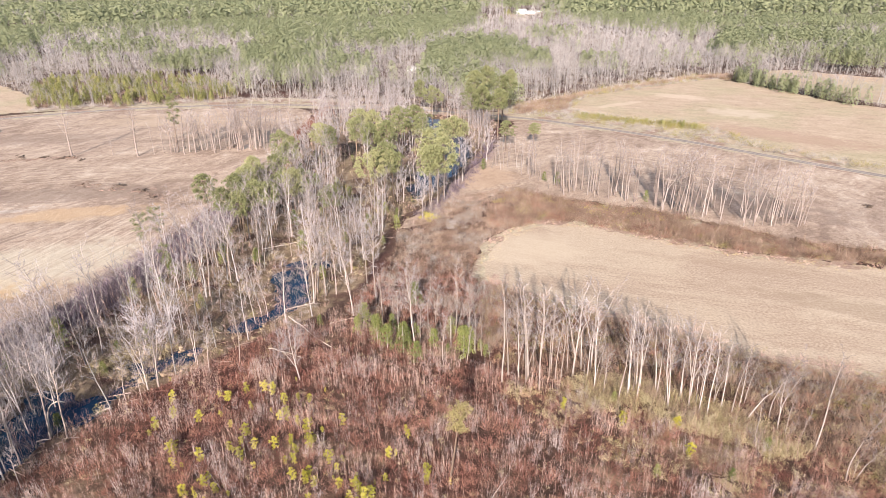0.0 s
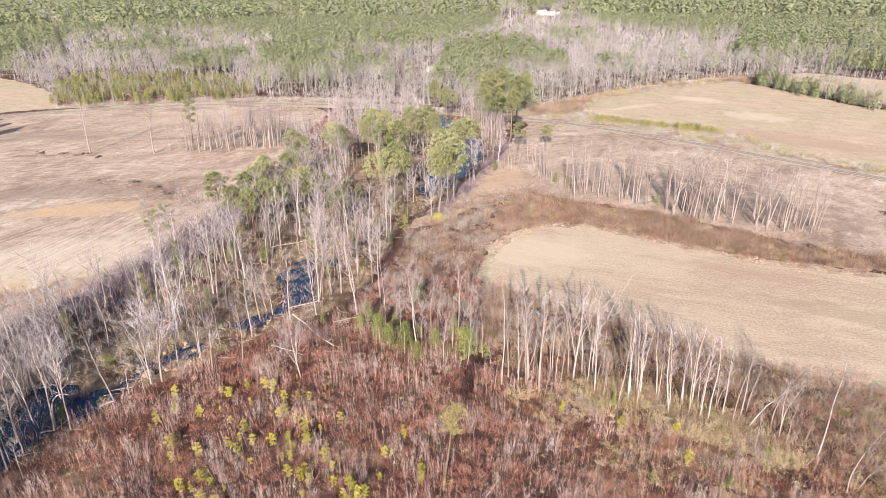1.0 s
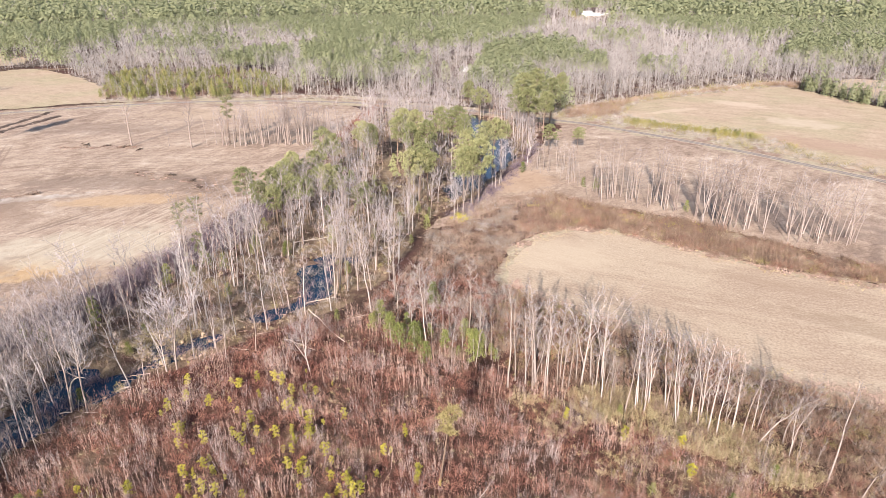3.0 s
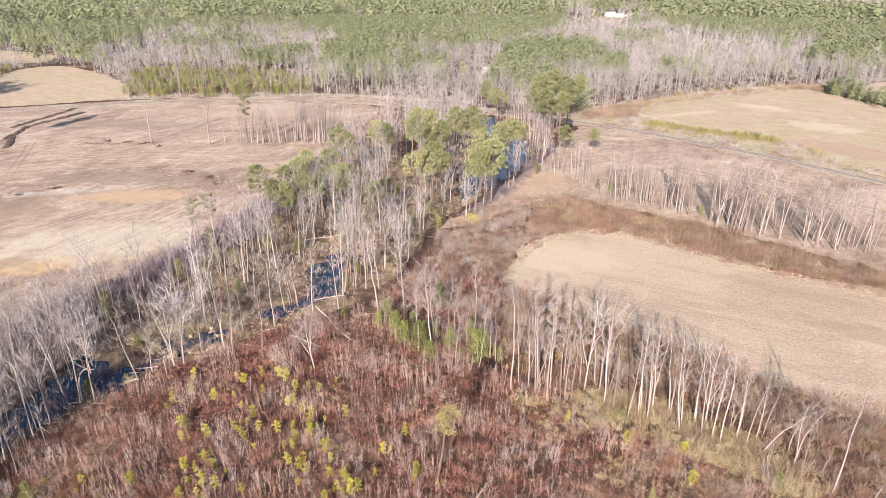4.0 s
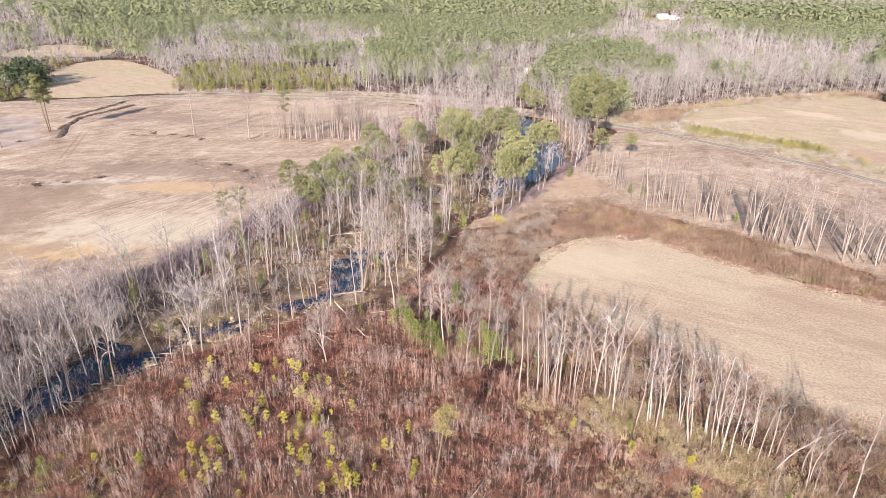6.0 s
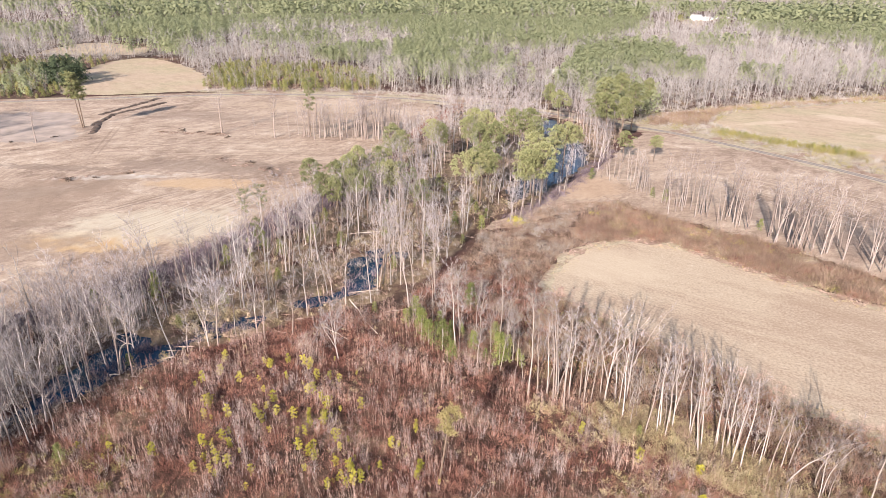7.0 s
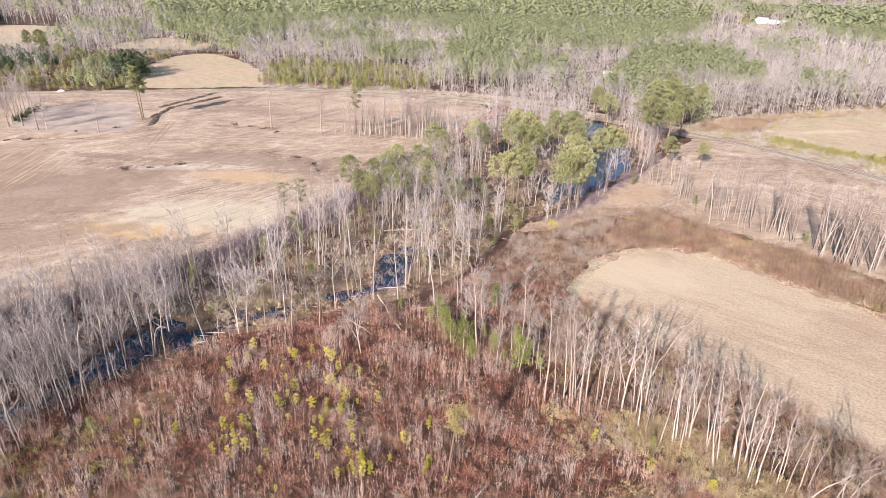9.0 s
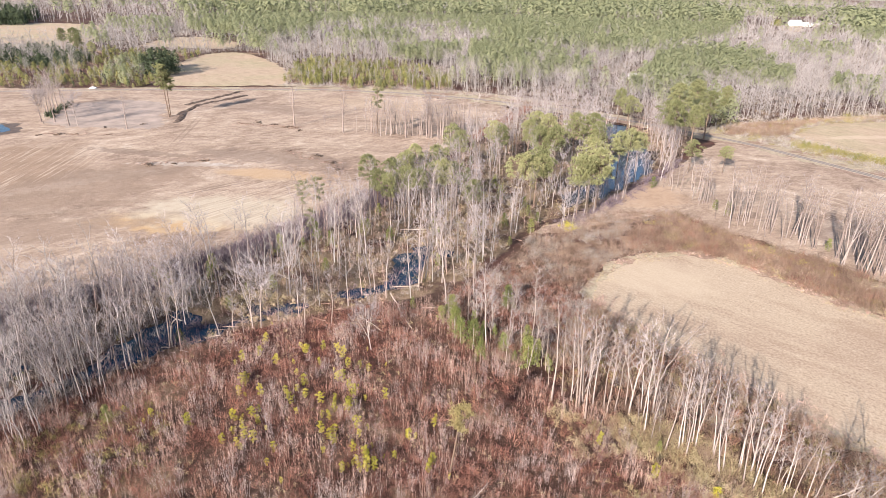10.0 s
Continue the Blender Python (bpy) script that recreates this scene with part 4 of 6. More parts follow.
for k, (x, y, tall, lean) in enumerate(STAND_WEST + STAND_EAST):
    (split_kind if k in (12, 23, 30) else stand_kind).plant(k, x, y, tall, lean / tall, g.normal(0, 0.03), g.uniform(0, 6.3))
BELT = smooth([(22, 240), (33, 230), (44, 210), (60, 201), (72, 190), (86, 182), (99, 175), (111, 175)], 1.0, False)
for k in range(72):
    x, y = BELT[int(g.uniform(0.3 if k > 24 else 0.5, 1) * (len(BELT) - 1))]
    stand_kind.plant(k, x + g.normal(0, 1.2), y + abs(g.normal(1.0, 7.0)), g.uniform(12, 21), g.normal(0.02, 0.05), g.normal(0, 0.04), g.uniform(0, 6.3))
for k in range(34):
    x, y = BELT[g.integers(0, len(BELT) // 3)]
    stand_kind.plant(k, x + g.normal(0, 3.0), y + abs(g.normal(1, 4.0)), g.uniform(8, 16), g.normal(0, 0.05), 0, g.uniform(0, 6.3))
clear_kind = hardwoods("lone_tree", 4, 340, BARK_BUFF, "tall leafless tree standing on cleared soil", "trees on cleared soil", tall=20, limbs=22, first=0.4, reach=0.16, thick=0.0145, subs=5, fine=3)
for k, (x, y, tall) in enumerate([(-166, 267, 25), (-136, 266, 23), (-112, 271, 18), (-148, 268, 9), (-237, 225, 18), (-116, 268, 15), (-103, 270, 21), (-318, 246, 16)]):
    clear_kind.plant(k, x, y, tall, g.normal(0, 0.02), 0, g.uniform(0, 6.3))
for k in range(66):
    u = g.uniform(0, 1) ** 0.7
    (stand_kind if k % 2 else clear_kind).plant(k, -132 + 64 * u, 268 + 10 * u + abs(g.normal(0, 6)), g.uniform(12, 22), g.normal(0, 0.05), 0, g.uniform(0, 6.3))
for k, (x, y) in enumerate([(-291, 217), (-284, 216), (-281, 219), (-270, 217), (-267, 218), (-299, 229), (-304, 235), (-309, 240), (-313, 246), (-317, 252), (-294, 223), (-301, 231)]):
    (broad_kind if k % 3 == 1 else clear_kind).plant(k, x + g.normal(0, 1), y + g.normal(0, 1), g.uniform(20, 25) if k % 3 != 1 else g.uniform(16, 19), g.normal(-0.05, 0.04), 0, g.uniform(0, 6.3))


def tufts(centres, sizes, each, length, width, g, droop=0.0):
    """Bursts of blades round many centres."""
    c = np.repeat(np.asarray(centres, float), each, 0)
    s = np.repeat(np.broadcast_to(np.asarray(sizes, float), (len(centres),)), each)[:, None]
    w = g.normal(size=c.shape)
    w /= np.linalg.norm(w, axis=1, keepdims=True)
    w[:, 2] = w[:, 2] * 0.75 + 0.25 - droop
    start = c + w * s * g.uniform(0.05, 0.75, (len(c), 1))
    return blades(start, w * length * g.uniform(0.6, 1.3, (len(c), 1)), width * g.uniform(0.7, 1.3, len(c)), g)


def pine_tree(seed, tall, first=0.5, clumps=75, each=20, reach=0.16, blade=0.85, wide=0.20, lobes=9):
    """A slim pine: whorls of tufted branches round a straight stem."""
    g = np.random.default_rng(seed)
    zs = np.linspace(0, 1, 8)
    bend = np.cumsum(g.normal(0, 0.008, (8, 2)), 0) * tall
    bend -= bend[0]
    stem = np.column_stack([bend * zs[:, None], zs * tall * 0.97])
    trunk = [tube(stem, tall * 0.0115 * (1 - zs) ** 0.7 + 0.03, 6)]
    cs, ss = [], []
    for k in range(lobes):
        at = first + (1.0 - first) * (k + g.uniform(0, 0.8)) / lobes
        base = np.array([np.interp(at, zs, stem[:, c]) for c in range(3)])
        u = (at - first) / (1 - first)
        out = tall * reach * (0.55 + 1.1 * np.sqrt(max(0, u * (1.08 - u)))) * g.uniform(0.6, 1.15) * (0.35 if k == lobes - 1 else 1)
        turn = k * 2.4 + g.uniform(-0.5, 0.5)
        tip = base + np.array([np.cos(turn) * out, np.sin(turn) * out, out * g.uniform(0.1, 0.45)])
        trunk.append(tube(np.array([base, (base + tip) / 2 + (0, 0, 0.1 * out), tip]), [0.07, 0.045, 0.02], 3))
        m = clumps // lobes
        f = g.uniform(0.35, 1.1, (m, 1))
        cs.append(base + (tip - base) * f + g.normal(0, 1, (m, 3)) * tall * reach * np.array([0.19, 0.19, 0.12]))
        ss.append(g.uniform(0.3, 0.7, m) * tall * reach * 0.22)
    return join(trunk), tufts(np.concatenate(cs), np.concatenate(ss), each, blade, wide, g)


def domed_pine(seed, tall, puffs=34, each=120, low=0.56, reach=0.2):
    """An old pine: bare trunk below, a rounded crown of separate needle puffs at the ends of limbs."""
    g = np.random.default_rng(seed)
    zs = np.linspace(0, 1, 8)
    bend = np.cumsum(g.normal(0, 0.009, (8, 2)), 0) * tall
    bend -= bend[0]
    stem = np.column_stack([bend * zs[:, None], zs * tall * 0.93])
    trunk = [tube(stem, tall * 0.0125 * (1 - zs) ** 0.7 + 0.04, 6)]
    cs, ss = [], []
    for k in range(puffs):
        u = (k + g.uniform(0, 1)) / puffs
        turn = k * 2.4 + g.uniform(-0.5, 0.5)
        out = tall * reach * np.sqrt(max(0.02, 1 - (1.75 * (u - 0.4)) ** 2)) * g.uniform(0.45, 1.1) * (1 + 0.32 * np.sin(2 * turn + seed) + 0.2 * np.sin(turn + 2 * seed))
        z = tall * (low + (0.97 - low) * u)
        base = np.array([np.interp(max(0.4, z / tall - 0.1), zs, stem[:, c]) for c in range(3)])
        tip = np.array([base[0] + np.cos(turn) * out, base[1] + np.sin(turn) * out, z])
        if k % 2 == 0:
            trunk.append(tube(np.array([base, (base + tip) / 2, tip]), [0.1, 0.06, 0.03], 3))
        cs.append(tip)
        ss.append(tall * g.uniform(0.04, 0.075))
    c, r = np.repeat(np.array(cs), each, 0), np.repeat(np.array(ss), each)[:, None]
    w = g.normal(size=c.shape)
    w /= np.linalg.norm(w, axis=1, keepdims=True)
    w[:, 2] = np.where(w[:, 2] < -0.25, -0.4 * w[:, 2], w[:, 2])
    start = c + w * r * (1, 1, 0.75) * g.uniform(0.55, 0.95, (len(c), 1))
    tang = np.cross(w, g.normal(size=c.shape))
    way = (0.8 * w + 0.6 * tang / (np.linalg.norm(tang, axis=1, keepdims=True) + 1e-9)) * 0.028 * tall * g.uniform(0.6, 1.3, (len(c), 1))
    return join(trunk), blades(start, way, 0.0115 * tall * g.uniform(0.7, 1.3, len(c)), g)


pine_things = [tree_thing("pine_tree", *domed_pine(400 + k, 20, reach=0.185 + 0.02 * (k % 3), low=0.5 + 0.03 * (k % 4), puffs=42, each=110), BARK_PINE, NEEDLES, "tall pine with a rounded clumpy green crown and bare lower trunk", "pine tree", "creek pines") for k in range(6)]
pine_kind = Kind(pine_things, [20] * 6)
WEST_PINES = [(-66, 172, 15), (-58, 166, 16), (-64, 186, 17), (-52, 176, 16), (-56, 198, 18), (-73.3, 179.5, 17), (-62.4, 176.2, 18), (-60.3, 183.1, 19), (-60.1, 192.9, 19), (-56.0, 171.2, 17), (-60.5, 224.2, 20), (-56.8, 224.1, 18), (-46.6, 182.1, 18), (-50.5, 184.1, 16), (-43.7, 186.6, 16), (-49.1, 241.8, 19), (-45.3, 240.6, 18)]
POND_PINES = [(-34.8, 255.0, 22), (-29.0, 253.3, 22), (-22.3, 236.1, 21), (-36.1, 246.9, 20), (-28.5, 236.8, 20), (-19.3, 260.1, 22), (-12.3, 262.5, 22), (-9.4, 257.2, 20), (-20.1, 200.6, 21), (-22.9, 194.8, 20), (-17.1, 199.8, 19), (-4.3, 213.3, 23), (0.4, 203.7, 22), (-4.5, 196.7, 21), (-1.5, 198.2, 20), (3.6, 255.6, 20), (7.0, 260.5, 18), (0.1, 257.0, 18)]
ROAD_PINES = [(17.0, 339.1, 26), (24.7, 359.2, 26), (31.6, 334.9, 24), (19.6, 292.5, 25), (26.2, 295.0, 23), (14.5, 307.9, 22), (27.3, 266.9, 14), (39.7, 373.8, 22), (-14.1, 356.7, 20), (-6.4, 336.6, 20), (40.3, 271.6, 12), (-33.9, 177.1, 14), (-523, 428, 26), (-556, 440, 24), (-500, 412, 22), (-470, 400, 18)]
for k, (x, y, tall) in enumerate(WEST_PINES + POND_PINES + ROAD_PINES):
    pine_kind.plant(k, x, y, tall, g.normal(0, 0.015), 0, g.uniform(0, 6.3))
sparse_pine = tree_thing("pine_tree", *pine_tree(445, 16, first=0.5, clumps=110, each=20, reach=0.12, blade=0.5, wide=0.1, lobes=13), BARK_PINE, NEEDLES, "slim pine with a thin see-through crown at the field edge", "pine tree", "creek pines")
sparse_pine.matrix_basis = stand(-81.0, 150.8, 0.95, 0.03, 0, 0)
for x, y, size, turn in ((-78.0, 156.0, 1.0, 2.0), (-36.3, 179.1, 0.8, 3.0), (-68.5, 137.0, 0.8, 1.0)):
    copy_thing(sparse_pine, stand(x, y, size, -0.02, 0, turn))
big_pine = tree_thing("pine_tree", *pine_tree(430, 27, first=0.55, clumps=170, each=30, reach=0.125, blade=0.8, wide=0.22, lobes=14), BARK_PINE, NEEDLES, "very tall leaning pine beside the dried mud flat", "pine tree", "pines on cleared soil")
big_pine.matrix_basis = stand(-240.1, 256.1, 1.06, -0.07, 0, 0)
copy_thing(big_pine, stand(-241.5, 258.5, 0.9, -0.03, 0.02, 2))
thin_pine = tree_thing("thin_pine", *pine_tree(440, 15, first=0.66, clumps=120, each=22, reach=0.125, blade=0.42, wide=0.085, lobes=12), BARK_PINE, NEEDLES_DRY, "slim pine with a sparse yellowish crown above the thicket", "pine tree", "", "pale bare trunk", "crown")
thin_pine.matrix_basis = stand(1.5, 70, 1.0, 0.1, 0, 1)

narrow_pine = tree_thing("pine_tree", *pine_tree(435, 29, first=0.42, clumps=110, each=18, reach=0.085, blade=0.85, wide=0.22, lobes=14), BARK_PINE, NEEDLES, "tall narrow pine standing on cleared soil", "pine tree", "pines on cleared soil")
narrow_pine.matrix_basis = stand(-121, 274, 1.0, 0.0, 0, 0)

# bare trees among the evergreen shrubs at the thicket's far corner
for k, (x, y) in enumerate(((-17, 115), (-13, 117), (-9, 111), (-6, 114), (-1, 112), (2, 108), (6, 106), (-3, 117), (-11, 120))):
    creek_kind.plant(k, x, y, 10 + (k * 5) % 8, 0.02 * (k % 3 - 1), 0.0, 0.7 * k)

# young pines in the thicket
young = Kind([tree_thing("young_pine", *pine_tree(460 + k, 3, first=0.05, clumps=84, each=18, reach=0.2, blade=0.24, wide=0.065, lobes=14), BARK_PINE, NEEDLES_YOUNG, "small yellow-green young pine in the brown thicket", "young pine", "young pines") for k in range(4)], [3] * 4)
FRONT_SAPLINGS = [(-32.7, 80.9), (-22.6, 81.9), (-21.4, 78.7), (-21.2, 77.6), (-30.3, 77.8), (-27.0, 77.8), (-24.5, 78.7), (-23.3, 76.7), (-31.9, 75.4), (-43.4, 77.4), (-42.0, 73.7), (-38.3, 75.1), (-34.4, 77.4), (-5.4, 80.1), (-23.1, 74.4), (-22.6, 71.2), (-20.2, 71.6), (-18.9, 69.4), (-17.5, 74.5), (-16.1, 72.7), (-15.1, 69.1), (-35.7, 69.6), (-33.6, 68.4), (-38.0, 67.5),
                  (-33.6, 64.7), (-31.3, 64.4), (-35.5, 64.4), (-35.7, 61.8), (-27.0, 64.0), (-11.9, 67.8), (-10.0, 67.0), (-13.2, 66.9), (-11.9, 65.6), (-14.3, 64.4), (-2.0, 69.8), (-8.2, 75.5), (-44.3, 63.3), (-43.7, 76.7), (-2.0, 71.5), (-51.9, 62.6), (-20.5, 70.3), (-12.6, 68.6), (-10.9, 66.2)]
REAR_SAPLINGS = [(-49.1, 90.8), (-36.2, 92.9), (-38.8, 90.3), (-32.8, 93.1), (-31.1, 92.3), (-23.8, 90.0), (-28.2, 89.6), (-25.9, 90.3), (-42.0, 84.7), (-48.7, 82.7), (-26.9, 85.2), (-24.6, 83.7), (-28.0, 85.0), (-16.9, 83.7), (-38.7, 90.5), (21.6, 87.2), (39.7, 82.0), (39.7, 75.4), (31.0, 83.0), (-33.8, 88.0), (-46.9, 85.9)]
for k, (x, y) in enumerate(FRONT_SAPLINGS + REAR_SAPLINGS):
    young.plant(k, x, y, g.uniform(1.8, 2.9), g.normal(0, 0.03), 0, g.uniform(0, 6.3))
for k in range(46):
    x, y = (FRONT_SAPLINGS + REAR_SAPLINGS)[g.integers(0, 55)]
    young.plant(k, x + g.normal(0, 3.5), y + g.normal(0, 3.5), g.uniform(0.8, 1.6), 0, 0, g.uniform(0, 6.3))

# evergreen shrubs and small trees
def evergreen(seed, tall, clumps=95, each=13):
    g = np.random.default_rng(seed)
    trunk = tube(np.array([(0, 0, 0), (0.05, 0, tall * 0.5), (0, 0.05, tall * 0.95)]), [0.07, 0.05, 0.02], 5)
    u = g.uniform(0.08, 1, clumps) ** 0.8
    r = tall * 0.27 * (1.05 - u) ** 0.5 * g.uniform(0.3, 1.15, clumps)
    a = g.uniform(0, 6.3, clumps)
    c = np.column_stack([np.cos(a) * r, np.sin(a) * r, u * tall])
    return trunk, tufts(c, 0.075 * tall * g.uniform(0.5, 1, clumps), each, 0.06 * tall, 0.022 * tall, g, droop=0.1)


green = Kind([tree_thing("evergreen_shrub", *evergreen(480 + k, 5), BARK_GREY, LEAF_GREEN, "dense bright green evergreen shrub among bare trees", "evergreen shrub", "evergreen shrubs", crown_name="foliage") for k in range(4)], [5] * 4)
for k, (x, y, tall) in enumerate([(-6.1, 125.0, 6.5), (-13.4, 109.4, 7), (-11.1, 107.1, 6), (-7.8, 105.9, 7), (-4.8, 102.2, 5), (2.1, 111.9, 5), (4.5, 103.7, 7.5), (5.7, 105.5, 6), (-16.9, 116.1, 6), (-1.5, 106.9, 5), (9, 104, 3), (-14, 174, 5), (-82, 112, 6), (-79, 108, 5),
                                  (-74, 130, 6), (-59, 150, 6), (-66, 84, 4), (-57, 58, 4), (-85, 100, 5), (-70, 142, 6), (-64, 140, 5), (-50, 150, 5), (42, 218, 5), (38, 222, 4), (69, 198, 4), (16, 238, 5), (-40, 160, 6), (-56, 125, 4), (33, 71, 2.5), (31, 89, 2.5), (52, 76, 3), (-27, 117, 3), (44, 70, 2.5)]):
    green.plant(k, x, y, tall, 0, 0, g.uniform(0, 6.3))

HOLLIES = smooth([(-20, 116), (-14, 119), (-4, 113), (6, 108), (10, 103), (4, 103), (-6, 106), (-16, 109)])
for k, (x, y) in enumerate(random_in(HOLLIES, 15, np.random.default_rng(19), 2.2)):
    green.plant(k, x, y, g.uniform(2.0, 4.5), 0, 0, g.uniform(0, 6.3))
for k, (x, y) in enumerate(random_in(WOODS, 75, np.random.default_rng(9), 5.0)):
    if 88 < y < 300 and shore(np.array([[x, y]]))[0] < 0.3:
        green.plant(k, x, y, g.uniform(2.5, 6.0), 0, 0, g.uniform(0, 6.3))


# ---- scattered growth ----
def scatter(name, templates, places, sizes, material, label, category, g, lean=0.06, tints=None, sink=0.05, lift=None):
    """Many plants joined into one mesh of growth that nobody could count."""
    V, T, C, n = [], [], [], 0
    pick = g.integers(0, len(templates), len(places))
    tints = g.uniform(0, 1, len(places)) if tints is None else tints
    z = height(places) - sink
    for k, (v, t) in enumerate(templates):
        sel = np.flatnonzero(pick == k)
        if not len(sel):
            continue
        a = g.uniform(0, 2 * np.pi, len(sel))
        c, s = np.cos(a)[:, None], np.sin(a)[:, None]
        sz = sizes[sel][:, None]
        zz = v[None, :, 2] * sz
        lx, ly = g.normal(0, lean, (2, len(sel), 1))
        x = (v[None, :, 0] * c - v[None, :, 1] * s) * sz + places[sel, 0:1] + lx * zz
        y = (v[None, :, 0] * s + v[None, :, 1] * c) * sz + places[sel, 1:2] + ly * zz
        V.append(np.stack([x, y, zz + z[sel][:, None]], -1).reshape(-1, 3))
        T.append((t[None] + (np.arange(len(sel)) * len(v))[:, None, None]).reshape(-1, 3) + n)
        C.append(np.repeat(tints[sel], len(v)))
        n += len(sel) * len(v)
    me = mesh_of(name, np.concatenate(V), np.concatenate(T), material, tint=np.concatenate(C))
    return tagged(new(name, me), label, category, kind="stuff")


def whip(seed, tall=4.0, branches=13, wide=0.0115):
    """A thin upright sapling stem with steep twigs."""
    g = np.random.default_rng(seed)
    u = g.uniform(0.25, 0.95, branches)
    a = g.uniform(0, 6.3, branches)
    s = np.column_stack([np.zeros(branches), np.zeros(branches), u * tall])
    w = np.column_stack([np.cos(a) * 0.4, np.sin(a) * 0.4, g.uniform(0.7, 1.2, branches)]) * tall * 0.19 * g.uniform(0.5, 1.1, (branches, 1))
    return join([spikes([(0, 0, 0)], [(0.1, 0.05, tall)], wide * 1.15), slivers(s, w, wide * 1.7, g)])


def bush(seed, tall=1.6, twigs=31, spread=1.3, wide=0.018):
    """A low mound of twigs."""
    g = np.random.default_rng(seed)
    a, r = g.uniform(0, 6.3, twigs), g.uniform(0, 1, twigs) ** 0.6
    s = np.column_stack([np.cos(a) * r * spread * 0.5, np.sin(a) * r * spread * 0.5, g.uniform(0, 0.45, twigs) * tall])
    w = np.column_stack([np.cos(a) * r, np.sin(a) * r, g.uniform(0.5, 1.2, twigs)]) * tall * 0.55 + g.normal(0, 0.15, (twigs, 3)) * tall
    return slivers(s, w, wide * 2.2, g)


def tuft(seed, tall=1.0, count=16, spread=0.3, wide=0.05):
    g = np.random.default_rng(seed)
    s = np.column_stack([g.normal(0, spread * 0.5, (count, 2)), np.zeros(count)])
    w = np.column_stack([g.normal(0, spread, (count, 2)), g.uniform(0.6, 1.1, count)]) * tall
    return blades(s, w, wide, g)


def coppice(seed, tall=3.4, stems=8, wide=0.0135):
    """Several thin stems from one root, fanning out, with short steep twigs."""
    g = np.random.default_rng(seed)
    a = g.uniform(0, 6.3, stems)
    b = np.column_stack([np.cos(a) * 0.25, np.sin(a) * 0.25, 0 * a]) * g.uniform(0.3, 1.6, (stems, 1))
    w = np.column_stack([np.cos(a) * 0.13, np.sin(a) * 0.13, 1 + 0 * a]) * tall * g.uniform(0.55, 1.1, (stems, 1)) + g.normal(0, 0.12, (stems, 3))
    f = np.repeat(np.arange(stems), 4)
    s2 = b[f] + w[f] * g.uniform(0.35, 0.9, (len(f), 1))
    w2 = (np.column_stack([g.normal(0, 0.4, (len(f), 2)), g.uniform(0.6, 1.1, len(f))])) * tall * 0.17
    return join([spikes(b, w, wide), slivers(s2, w2, wide * 1.7, g)])


WHIPS = [whip(k) for k in range(6)]
COPPICE = [coppice(k) for k in range(6)]
BUSHES = [bush(20 + k) for k in range(6)]
FINE_BUSHES = [bush(30 + k, 1.8, 44, 1.2, 0.0125) for k in range(6)]
TUFTS = [tuft(40 + k) for k in range(5)]
THICKET = smooth([(-80, 28), (-74, 48), (-67, 66), (-58, 88), (-46, 104), (-33, 117), (-22, 119), (-8, 112), (8, 100), (24, 92), (44, 83), (58, 76), (72, 62), (84, 40), (60, 15), (-40, 15)])
NECK = smooth([(-22, 124), (-16, 142), (-13, 160), (-13, 176), (-4, 184), (3, 200), (14, 208), (26, 210), (22, 186), (20, 174), (12, 164), (9, 150), (8, 140), (14, 132), (10, 112), (0, 108), (-12, 116)])
RED_BAND = smooth([(44, 352), (45, 372), (80, 402), (100, 420), (140, 446), (200, 485), (225, 480), (215, 465), (195, 476), (143, 444), (98, 414), (84, 398), (74, 376), (70, 358)])


def bare_far_join(k):
    trunk, crown, _ = bare_tree(700 + k, 18, limbs=9, first=0.35, reach=0.2, thick=0.006, subs=6, fine=4)
    return join([trunk, crown])


def patchy(p, size, seed, lo=-0.2, hi=0.5, g=None):
    """Keep places by an uneven pattern, so that growth has gaps."""
    return p[wave(p[:, 0], p[:, 1], size, seed) + g.uniform(lo, hi, len(p)) > 0]


g = np.random.default_rng(21)
p = random_in(THICKET, 9000, g)
scatter("thicket", FINE_BUSHES, p, g.uniform(0.45, 1.15, len(p)) * (1.05 + 0.35 * wave(p[:, 0], p[:, 1], 3.0, 6.0)), TWIG_RED, "dense reddish brown leafless thicket", "brush", g, tints=np.clip(0.4 + 0.42 * wave(p[:, 0], p[:, 1], 4.0, 2.0) + g.normal(0, 0.2, len(p)), 0, 1))
p = patchy(random_in(THICKET, 26000, g), 2.6, 5.0, -0.6, 0.3, g)
scatter("sapling_thicket", WHIPS, p, g.uniform(0.5, 1.3, len(p)) * (1 + 0.3 * wave(p[:, 0], p[:, 1], 4.5, 8.0)), TWIG_TAN, "thin upright grey sapling stems in the thicket", "saplings", g, 0.1, np.clip(0.42 + 0.32 * wave(p[:, 0], p[:, 1], 5.0, 9.0) + g.normal(0, 0.2, len(p)), 0, 1))
p = patchy(random_in(THICKET, 7500, g), 3.4, 7.0, -0.7, 0.35, g)
scatter("sapling_clumps", COPPICE, p, g.uniform(0.55, 1.25, len(p)) * (1 + 0.25 * wave(p[:, 0], p[:, 1], 5.0, 3.0)), TWIG_STEM, "clumps of pale upright stems in the thicket", "saplings", g, 0.07, np.clip(0.5 + 0.35 * wave(p[:, 0], p[:, 1], 3.0, 4.0) + g.normal(0, 0.2, len(p)), 0, 1))
p = random_in(MARGIN, 4200, g)
scatter("field_margin_brush", FINE_BUSHES, p, g.uniform(0.7, 1.5, len(p)), TWIG_BROWN, "brown tangled brush along the stubble field", "brush", g, tints=np.clip(0.45 + 0.4 * wave(p[:, 0], p[:, 1], 4.0, 3.0) + g.normal(0, 0.2, len(p)), 0, 1))
